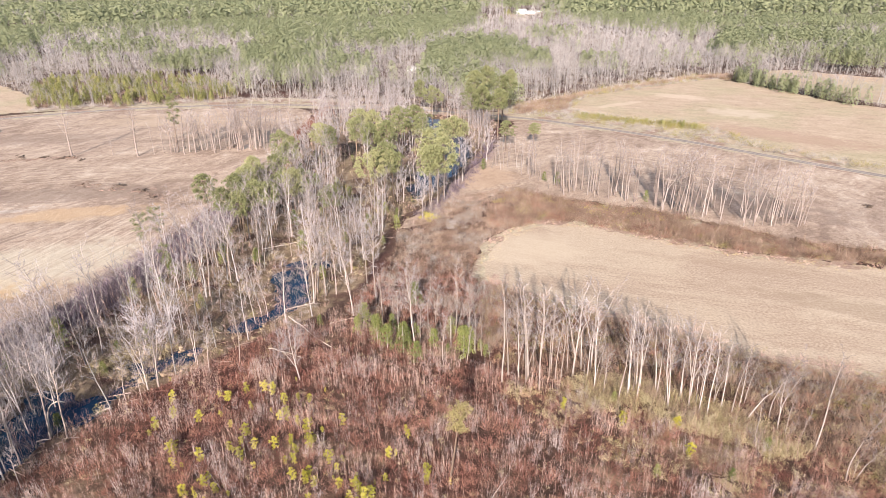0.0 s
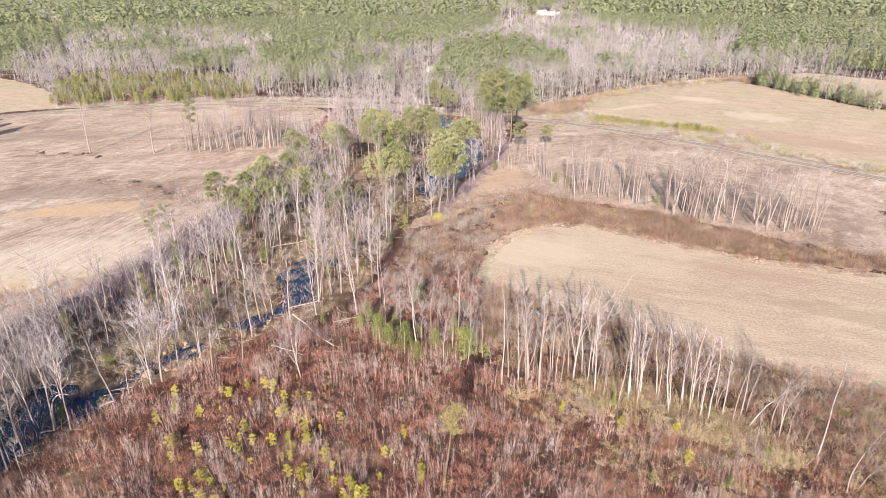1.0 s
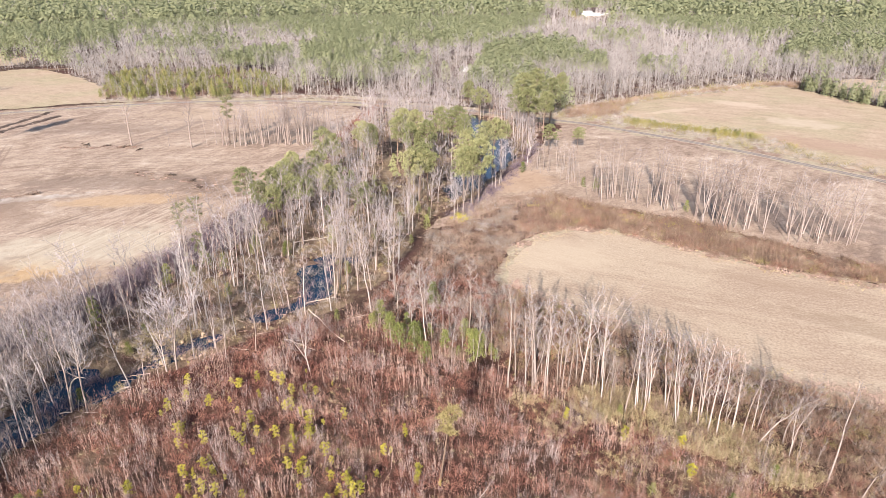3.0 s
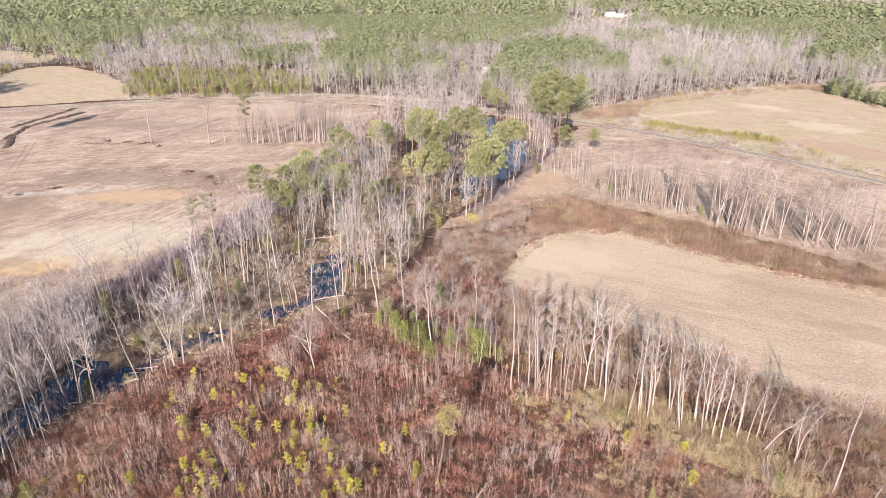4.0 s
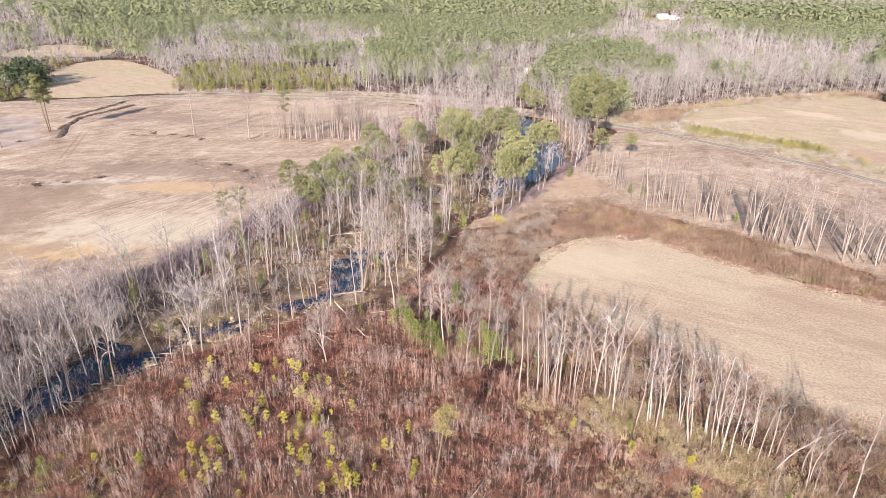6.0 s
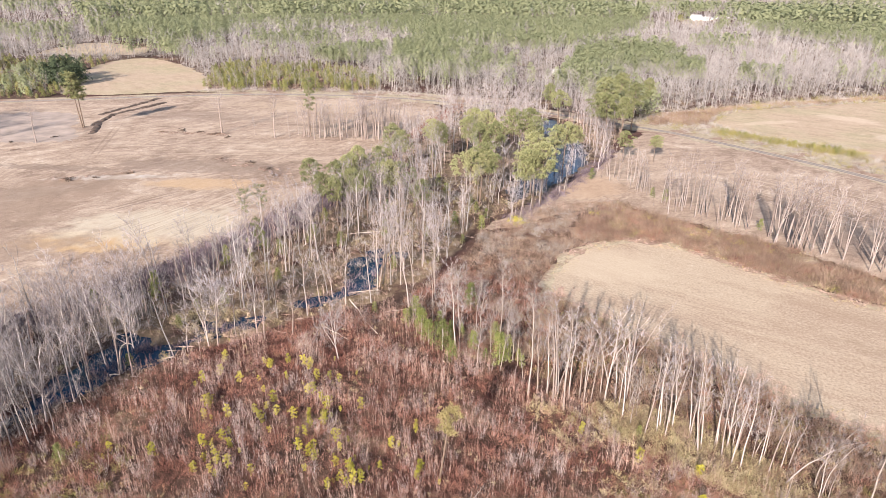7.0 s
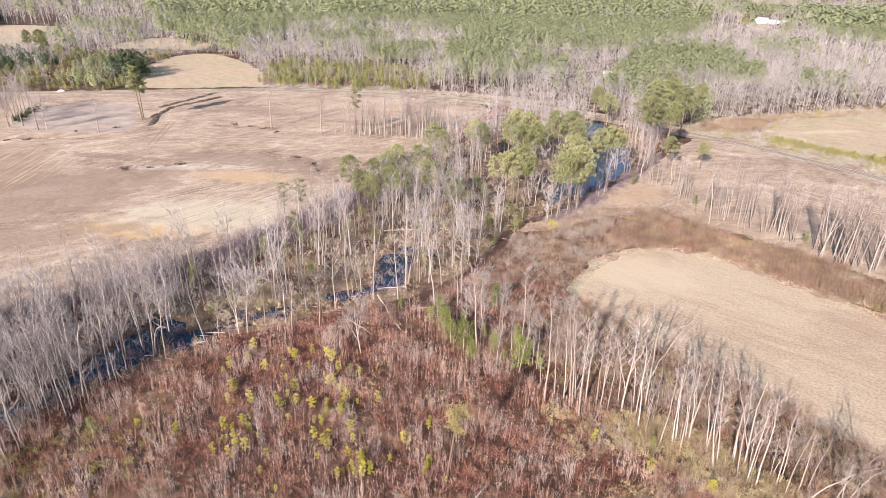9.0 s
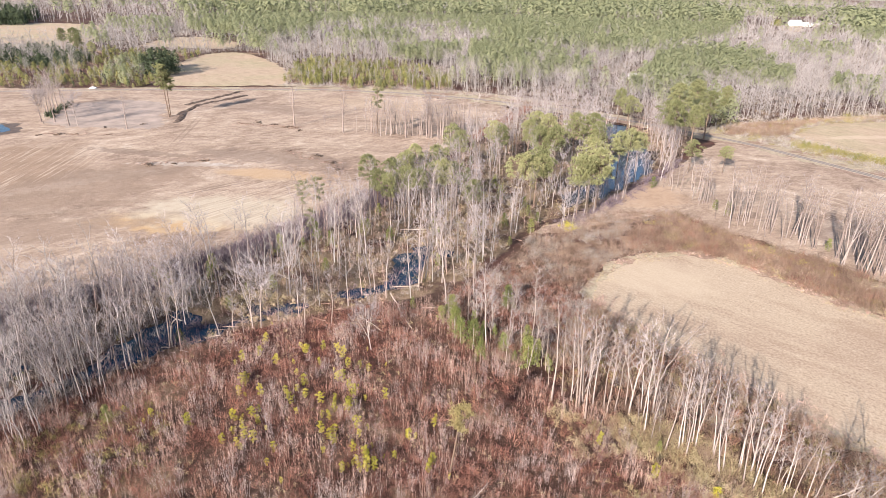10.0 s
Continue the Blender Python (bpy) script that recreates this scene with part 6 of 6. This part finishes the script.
def is_pine(q, g):
    m = np.zeros(len(q), bool)
    for f in PLANTATION:
        m |= inside(q, f)
    m ^= g.uniform(0, 1, len(q)) < np.where(q[:, 0] > 20, 0.015, 0.07)
    m &= ~((wave(q[:, 0], q[:, 1], 45, 3.0) > 0.45) & (g.uniform(0, 1, len(q)) < 0.75))
    m |= (wave(q[:, 0], q[:, 1], 38, 8.0) > np.where(q[:, 0] > 20, 0.8, 0.62)) & (q[:, 1] > 480)
    lone = (q[:, 1] > 1300) & (wave(q[:, 0], q[:, 1], 150, 4) > np.where(q[:, 0] > 0, 0.4, 0.1))
    return m | lone


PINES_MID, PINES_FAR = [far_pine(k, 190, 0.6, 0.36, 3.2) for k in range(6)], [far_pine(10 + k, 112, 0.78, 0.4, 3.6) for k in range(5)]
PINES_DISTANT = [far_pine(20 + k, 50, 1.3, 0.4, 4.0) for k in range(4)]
PINES_BUSHY = [far_pine(50 + k, 190, 1.1, 0.04, 5.2) for k in range(6)]
BARE_FUZZY = [far_bare(50 + k, 13, 60, 0.06, 0.14, 0.75) for k in range(5)]
PINES_LOW = [far_pine(30 + k, 170, 0.8, 0.06, 3.4) for k in range(5)]
BARE_MID, BARE_FAR = [far_bare(k, 9, 38, 0.055, 0.2) for k in range(4)] + [far_bare(k, 12, 54, 0.05, 0.17, 0.75) for k in range(4, 7)], [far_bare(10 + k, 5, 18, 0.11, 0.26) for k in range(4)]
for r0, r1, step, pines, bare, grow in ((0, 640, 5.5, PINES_MID, BARE_MID, 1.0), (640, 1150, 8.0, PINES_FAR, BARE_FAR, 1.1), (1150, 2900, 20.0, PINES_DISTANT, BARE_FAR, 1.8)):
    g = np.random.default_rng(int(r1))
    q = woods_cells(step, r0, r1, g)
    pine = is_pine(q, g)
    a, b = q[pine], q[~pine]
    scatter("pine_woods", pines, a, grow * g.uniform(0.85, 1.25, len(a)), HAZY_NEEDLES, "far green pine plantation", "pine woods", g, 0.02)
    scatter("pine_stems", [far_stem(0)], a, grow * g.uniform(0.85, 1.1, len(a)), FAR_TWIGS, "far pine trunks", "pine woods", g, 0.02)
    scatter("bare_woods", bare, b, grow * g.uniform(0.55, 1.2, len(b)) * (1 + 0.15 * wave(b[:, 0], b[:, 1], 20, 2.0)), FAR_TWIGS, "far grey leafless hardwood trees", "woods", g, 0.04)
    if r0 < 1000:
        u = np.repeat(b[b[:, 1] < 1000], 2, 0)
        u = u + g.uniform(-0.5, 0.5, u.shape) * step
        scatter("far_undergrowth", BUSHES, u, step / 5.5 * g.uniform(0.9, 2.6, len(u)), TWIG_DULL, "tan and grey twiggy undergrowth under leafless trees", "brush", g, tints=np.clip(0.35 + 0.35 * wave(u[:, 0], u[:, 1], 9.0, 2.0) + g.normal(0, 0.2, len(u)), 0, 1))
g = np.random.default_rng(31)
p = patchy(random_in(YOUNG_PINES, 1200, g, 2.4), 6.0, 3.0, -0.6, 0.45, g)
scatter("young_pine_stand", PINES_BUSHY, p, g.uniform(0.14, 0.42, len(p)) * (1 + 0.35 * wave(p[:, 0], p[:, 1], 11.0, 5.0)), FAR_YOUNG, "stand of yellow-green young pines beside the road", "young pines", g, 0.02)
p = random_in(YOUNG_PINES, 1500, g)
scatter("stand_scrub", BUSHES, p, g.uniform(0.8, 2.2, len(p)), TWIG_BROWN, "brown scrub among young pines", "brush", g)
p = random_in(YOUNG_PINES, 260, g, 3.0)
scatter("young_stand_saplings", BARE_MID, p, g.uniform(0.3, 0.8, len(p)), FAR_TWIGS, "grey bare saplings among young pines", "saplings", g, 0.04)
HEDGE = smooth([(215, 462), (222, 425), (230, 400), (241, 362)], 2, False)
p = HEDGE[g.integers(0, len(HEDGE), 70)] + g.normal(0, 3.0, (70, 2))
scatter("pine_hedgerow", PINES_LOW, p, g.uniform(0.4, 0.75, len(p)), HAZY_NEEDLES, "hedgerow of dark green pines between fields", "pine hedge", g, 0.02)
LOW_HEDGE = smooth([(76, 338), (102, 323), (128, 309)], 1, False)
p = LOW_HEDGE[g.integers(0, len(LOW_HEDGE), 700)] + g.normal(0, 2.6, (700, 2))
scatter("hedge_olive_brush", BUSHES, p, g.uniform(0.7, 2.0, len(p)), SHRUB_OLIVE, "dull olive and tan scrub along the road", "brush", g)
p = LOW_HEDGE[g.integers(0, len(LOW_HEDGE), 90)] + g.normal(0, 2.2, (90, 2))
scatter("young_pine_hedge", PINES_BUSHY, p, g.uniform(0.06, 0.2, len(p)), FAR_YOUNG, "low strip of yellow-green young pines along the road", "young pines", g, 0.02)

g = np.random.default_rng(41)
p = random_in(YARD, 1500, g, 2.4)
p = p[(np.hypot(p[:, 0] + 354, p[:, 1] - 303) > 11) & (np.hypot(p[:, 0] + 408, p[:, 1] - 398) > 8) & (away(p, ROAD)[0] > 8)]
half = int(len(p) * 0.34)
scatter("yard_evergreens", PINES_BUSHY, p[:half], g.uniform(0.14, 0.46, half), FAR_YOUNG, "mixed yellow-green pines and shrubs round a cottage", "woods", g, 0.03)
scatter("yard_hardwoods", BARE_FUZZY, p[half:half + 280], g.uniform(0.3, 0.8, 280), FAR_TWIGS, "grey leafless trees round a cottage", "woods", g, 0.04)
p = p[half + 280:]
scatter("yard_dark_shrubs", PINES_BUSHY, p[:150], g.uniform(0.12, 0.32, len(p[:150])), FAR_DARK, "dark evergreen shrubs round a cottage", "woods", g, 0.03)
p = np.repeat(p, 2, 0) + g.normal(0, 3, (2 * len(p), 2))
p = p[away(p, ROAD)[0] > 7]
scatter("yard_scrub", BUSHES, p, g.uniform(0.9, 2.4, len(p)), TWIG_BROWN, "reddish brown scrub round a cottage", "brush", g)
FENCE_SHRUBS = smooth([(-318, 258), (-304, 238), (-294, 226)], 1, False)
p = FENCE_SHRUBS[g.integers(0, len(FENCE_SHRUBS), 46)] + g.normal(0, 1.3, (46, 2))
scatter("dark_hedge", PINES_BUSHY, p, g.uniform(0.08, 0.2, len(p)), FAR_DARK, "dark hedge under tall leafless trees", "hedge", g, 0.02)
CEDARS = smooth([(-357, 352), (-352, 366), (-355, 380), (-372, 396), (-392, 408), (-396, 392), (-378, 368)])
p = random_in(CEDARS, 44, g, 2.8)
scatter("yard_cedars", PINES_LOW, p, g.uniform(0.7, 1.1, len(p)), FAR_DARK, "dark green evergreens casting shade over the pasture", "woods", g, 0.02)
DARK_WOODS = smooth([(-660, 400), (-600, 440), (-540, 440), (-495, 420), (-465, 392), (-480, 360), (-520, 345), (-560, 330), (-660, 330)])
p = random_in(DARK_WOODS, 420, g, 3.4)
scatter("dark_woods", PINES_BUSHY, p, g.uniform(0.3, 0.65, len(p)), FAR_DARK, "dark evergreen undergrowth beyond the cottage", "woods", g, 0.03)
p = random_in(DARK_WOODS, 260, g, 4.0)
scatter("dark_wood_hardwoods", BARE_FUZZY, p, g.uniform(0.6, 1.0, len(p)), FAR_TWIGS, "grey leafless trees over dark undergrowth", "woods", g, 0.04)
FAR_PINE_CLUMP = smooth([(-955, 640), (-958, 690), (-1130, 830), (-1300, 860), (-1150, 640)], 6)
p = random_in(FAR_PINE_CLUMP, 330, g, 6.0)
scatter("far_dark_pines", PINES_BUSHY, p, g.uniform(0.8, 1.3, len(p)), FAR_DARK, "dark far pines beside a pale field", "woods", g, 0.02)
GREEN_YARD = smooth([(-365, 345), (-350, 332), (-372, 330), (-420, 380), (-440, 430), (-415, 440)])
p = random_in(GREEN_YARD, 28, g, 4.0)
scatter("yard_pines", PINES_BUSHY, p, g.uniform(0.45, 0.75, len(p)), HAZY_NEEDLES, "tall green pines round a cottage", "woods", g, 0.02)
RIGHT_CLUMP = smooth([(14, 360), (40, 348), (48, 372), (44, 400), (16, 420), (4, 390)])
p = random_in(RIGHT_CLUMP, 34, g, 4.0)
scatter("roadside_pine_stems", [far_stem(0)], p, g.uniform(0.8, 1.0, len(p)), FAR_TWIGS, "slim pine trunks beside the road bend", "pine woods", g, 0.02)
scatter("roadside_pines", PINES_MID, p, g.uniform(0.75, 1.2, len(p)), HAZY_NEEDLES, "pale green pines beside the road bend", "pine woods", g, 0.02)
p = random_in(ROUGH, 500, g)
scatter("verge_olive_scrub", BUSHES, p, g.uniform(1.0, 2.4, len(p)), SHRUB_OLIVE, "yellow olive scrub along the road", "brush", g)
for line, count, size in ((ROUGH, 1500, 1.6), (NORTH_VERGE, 500, 1.6)):
    p = random_in(line, count, g)
    scatter("verge_scrub", BUSHES, p, size * g.uniform(0.5, 1.4, len(p)), TWIG_DULL, "pinkish tan scrub along the road", "brush", g)


# ---- buildings, car and small things ----
def box_part(name, parent, size, at, material, label=""):
    x, y, z = (v / 2 for v in size)
    v, t = prism(-x, x, -y, y, -z, z)
    ob = part(name, mesh_of(name, v, t, material), parent, label)
    ob.matrix_basis = Matrix.Translation(at)
    return ob


def gable_house(name, x, y, w, d, wall, rise, turn, roof, label, windows=3):
    """A gabled building with wall, roof, door and windows."""
    root = tagged(new(name), label, "building")
    hw, hd = w / 2, d / 2
    v = np.array([(-hw, -hd, 0), (hw, -hd, 0), (hw, hd, 0), (-hw, hd, 0), (-hw, -hd, wall), (hw, -hd, wall), (hw, hd, wall), (-hw, hd, wall), (-hw, 0, wall + rise), (hw, 0, wall + rise)], float)
    t = [(0, 1, 5), (0, 5, 4), (2, 3, 7), (2, 7, 6), (1, 2, 6), (1, 6, 5), (5, 6, 9), (3, 0, 4), (3, 4, 7), (7, 4, 8), (4, 5, 9), (4, 9, 8), (6, 7, 8), (6, 8, 9)]
    part("wall", mesh_of("wall", v, np.array(t), M_WHITE), root)
    over, lift = 0.5, 0.12
    for side in (-1, 1):
        slope = rise / hd
        a = np.array([(-hw - over, side * (hd + over), wall - over * slope + lift), (hw + over, side * (hd + over), wall - over * slope + lift), (hw + over, 0, wall + rise + lift), (-hw - over, 0, wall + rise + lift)])
        vv, tt = np.concatenate([a, a + (0, 0, 0.18)]), [(0, 1, 2), (0, 2, 3), (4, 5, 6), (4, 6, 7), (0, 1, 5), (0, 5, 4), (1, 2, 6), (1, 6, 5), (3, 0, 4), (3, 4, 7)]
        part("roof", mesh_of("roof", vv, np.array(tt), roof), root, "sloping roof side")
    for k in range(windows):
        px = -hw + w * (k + 1) / (windows + 2)
        win = box_part("window", root, (w * 0.07, 0.12, 1.3), (px, -hd - 0.03, wall * 0.55), M_WHITE)
        box_part("pane", win, (w * 0.055, 0.06, 1.1), (0, -0.06, 0), M_GLASS)
    box_part("door", root, (1.1, 0.12, 2.05), (hw - w / (windows + 2), -hd - 0.03, 1.03), M_GLASS, "dark door")
    root.matrix_basis = pose(x, y, -0.3, 0, 0, turn)
    return root


gable_house("farmhouse", 172, 1480, 24, 12, 6, 5, 28, M_ROOF_PALE, "distant white farmhouse with a pale roof", 4)
gable_house("farmhouse_wing", 193, 1476, 16, 9, 4, 3.5, -20, M_ROOF_PALE, "white wing beside the far farmhouse", 3)
gable_house("barn", 206, 1520, 13, 9, 3.2, 3, -14, M_ROOF, "distant barn with a grey roof", 3)
gable_house("garage", 224, 1572, 12, 8, 2.8, 2, 20, M_ROOF, "low garage with a grey roof beside the far farm", 2)
gable_house("outbuilding", 252, 1604, 13, 7, 2.6, 2.0, 14, M_ROOF, "long white outbuilding beside the far farm", 3)
sheet("farm_clearing", CLEAR[0], M_ROUGH, "pale clearing in front of the far farm", 0.02, 3.0, 15)
gg = np.random.default_rng(77)
p = np.concatenate([gg.normal((232, 1462), (30, 8), (16, 2)), gg.normal((225, 1530), (24, 8), (16, 2))])
scatter("farm_trees", BARE_FUZZY, p, gg.uniform(0.5, 1.0, len(p)), FAR_TWIGS, "leafless trees round the far farm", "woods", gg, 0.04)
p = np.concatenate([gg.normal((138, 1452), (7, 10), (7, 2)), gg.normal((275, 1540), (16, 14), (14, 2))])
scatter("farm_pines", PINES_BUSHY, p, gg.uniform(0.6, 1.0, len(p)), FAR_YOUNG, "pines round the far farm", "woods", gg, 0.02)
gable_house("shed", -28, 540, 7, 5, 2.6, 1.6, 12, M_ROOF_PALE, "small white shed among bare trees", 2)
gable_house("cottage", -408, 398, 10, 6, 2.8, 1.8, -20, M_ROOF, "white cottage half hidden by trees", 3)


def sedan(x, y, turn):
    root = tagged(new("car"), "small white parked car on bare ground", "car")
    side = [(-2.2, 0.3), (-2.25, 0.75), (-1.6, 0.95), (-0.9, 1.42), (0.6, 1.42), (1.3, 0.98), (2.15, 0.82), (2.25, 0.35)]
    n = len(side)
    v = np.array([(px, w, pz) for w in (-0.88, 0.88) for px, pz in side])
    t = [(k, (k + 1) % n, (k + 1) % n + n) for k in range(n)] + [(k, (k + 1) % n + n, k + n) for k in range(n)]
    t += [(0, k + 1, k) for k in range(1, n - 1)] + [(n, n + k, n + k + 1) for k in range(1, n - 1)]
    part("body", mesh_of("body", v, np.array(t), M_CAR), root)
    for w in (-0.89, 0.89):
        box_part("side_window", root, (1.5, 0.03, 0.32), (-0.15, w, 1.18), M_GLASS)
        for px in (-1.4, 1.4):
            wheel = part("wheel", mesh_of("wheel", *tube(np.array([(px, w - 0.1, 0.32), (px, w + 0.1, 0.32)]), [0.32, 0.32], 12), M_TYRE), root)
    root.matrix_basis = pose(x, y, 0.03, 0, 0, turn)


sedan(-354, 303, 30)

pole = tagged(new("utility_pole"), "tall grey wooden utility pole with a crossarm", "utility pole")
part("post", mesh_of("post", *tube(np.array([(0, 0, -0.5), (0, 0, 11)]), [0.19, 0.14], 8), M_POLE), pole)
arm = box_part("crossarm", pole, (2.4, 0.12, 0.14), (0, 0.12, 10.4), M_POLE)
for px in (-1.0, 0.0, 1.0):
    box_part("insulator", arm, (0.08, 0.08, 0.16), (px, 0, 0.15), M_WHITE)
pole.matrix_basis = pose(-470, 378, 0, 0, 0, 40)


def log(x0, y0, x1, y1, r, lift=0.0, seed=0, material=M_LOG):
    """A fallen trunk with a few broken stubs."""
    gl = np.random.default_rng(seed)
    a, b = np.array([x0, y0, 0.0]), np.array([x1, y1, 0.0])
    za, zb = height(np.array([a[:2], b[:2]]))
    a[2], b[2] = max(za, -0.75) + r * 0.8, max(zb, -0.75) + r * 0.5 + lift
    s = np.linspace(0, 1, 7)[:, None]
    pts = a + (b - a) * s + gl.normal(0, 0.12, (7, 3)) * (1, 1, 0.3)
    stubs = pts[[2, 3, 4, 5]]
    w = (b - a) / np.linalg.norm(b - a) * 0.8 + gl.normal(0, 0.8, (4, 3)) + (0, 0, 0.5)
    root = tagged(new("fallen_log"), "bleached fallen tree trunk lying by the creek", "log", "fallen logs")
    part("stem", mesh_of("stem", *tube(pts, np.linspace(r, r * 0.4, 7), 6), material), root)
    for p0, w0 in zip(stubs, w):
        part("stub", mesh_of("stub", *tube(np.array([p0, p0 + w0]), [r * 0.35, 0.02], 4), material), root)


for k, (x0, y0, x1, y1, r, lift) in enumerate([(-35, 121, -23, 108, 0.26, 0.0), (-37, 125, -30, 127.5, 0.2, 0.3), (-68, 80.5, -61, 81, 0.22, 0.1), (-62, 88, -56, 91, 0.2, 0.0), (-50, 104, -42, 103, 0.15, 0.3),
                                               (-36, 108, -28, 104, 0.14, 0.4), (-52, 160, -40, 166, 0.2, 0.2), (-25, 118, -15, 122, 0.18, 0.2), (-70, 120, -60, 116, 0.18, 0.3)]):
    log(x0, y0, x1, y1, 0.62 * r, lift, k)

arch = tagged(new("arched_stem"), "bleached dead stem bent over into an arch", "dead tree")
s = np.linspace(0, 1, 12)
part("stem", mesh_of("stem", *tube(np.column_stack([4.2 * s ** 2.2, 0 * s, 7.5 * np.sin(s * 1.75)]), 0.16 * (1 - s) + 0.05, 6), M_LOG), arch)
arch.matrix_basis = stand(-66.5, 82, 1.0)

snag = row_kind.plant(2, 5.5, 63, 9, 0.55, 0.12, 1.0)
tagged(snag, "leaning dead bleached tree in the thicket", "dead tree")


M_STUMP = plain_material("dark_stump_wood", (0.085, 0.06, 0.045), 0.9, vary=0.5, size=0.6)


def stick_pile(x, y, size, seed):
    gl = np.random.default_rng(seed)
    n = 46
    p0 = gl.normal(0, 0.5, (n, 3)) * (size, size * 0.5, 0.15) + (0, 0, 0.25)
    w = gl.normal(0, 1, (n, 3)) * (1, 1, 0.28) * size * 0.45
    me = mesh_of("stick_pile", *join([spikes(p0, w, 0.10)] + [tube(np.array([q, q + v]), [0.22, 0.16], 5) for q, v in zip(p0[:7], w[:7] * 0.7)]), M_STUMP)
    ob = tagged(new("stick_pile", me), "heap of dark stumps and broken sticks on bare soil", "brush pile", "brush piles")
    ob.matrix_basis = pose(x, y, 0.0, 0, 0, gl.uniform(0, 180))


for k, (x, y, size) in enumerate([(-176, 181, 2.6), (-168, 186, 1.8), (-160, 195, 1.6), (-188, 266, 2.5), (-178, 265, 2.0), (-168, 264, 2.2), (-158, 260, 1.8), (-111, 216, 2.2), (-104, 208, 1.8), (-255, 201, 2.4), (-249, 222, 1.5), (-238, 236, 1.5), (-262, 196, 1.2), (-122, 222, 1.8), (140, 190, 1.8), (150, 176, 1.4)]):
    stick_pile(x, y, size, k)

# dark soil tone that also paints the tall pine's long shadow bands
M_BERM = plain_material("turned_soil_and_shadow", (0.075, 0.05, 0.037), 0.95, vary=0.5, size=2.5)


def berm(line, half, tall, seed):
    """A long uneven ridge of pushed-up soil."""
    o = smooth(line, 1.5, False)
    d = np.gradient(o, axis=0)
    n = np.stack([-d[:, 1], d[:, 0]], 1) / np.linalg.norm(d, axis=1, keepdims=True)
    cols = np.linspace(-1, 1, 9)
    end = np.clip(np.minimum(np.arange(len(o)), np.arange(len(o))[::-1]) / 4.0, 0, 1)
    v = []
    for c in cols:
        q = o + n * half * c * (1 + 0.25 * wave(o[:, 0], o[:, 1], 2.0, seed))[:, None]
        zz = tall * (1 - c * c) * end * (0.75 + 1.1 * wave(q[:, 0], q[:, 1], 1.3, seed + 2)) - 0.05
        v.append(np.column_stack([q, zz]))
    m = len(o)
    a = (np.arange(8)[:, None] * m + np.arange(m - 1)[None]).ravel()
    t = np.concatenate([np.column_stack([a, a + m, a + m + 1]), np.column_stack([a, a + m + 1, a + 1])])
    return tagged(new("soil_berm", mesh_of("soil_berm", np.concatenate(v), t, M_BERM)), "long ridge of pushed-up soil, dark from soil and painted pine shadow", "soil", kind="structure")


berm([(-226, 246), (-232, 256), (-243, 270)], 2.2, 0.6, 1)
berm([(-258, 286), (-259, 300), (-260, 312)], 2.2, 0.5, 5)
berm([(-259, 308), (-260, 326), (-262, 344)], 2.0, 0.7, 7)
berm([(-252, 292), (-250, 304), (-249, 312)], 2.0, 0.6, 2)
berm([(-250, 308), (-249, 318), (-249, 332)], 2.6, 0.8, 9)
berm([(-240, 262), (-247, 280), (-252, 294)], 2.0, 0.7, 3)
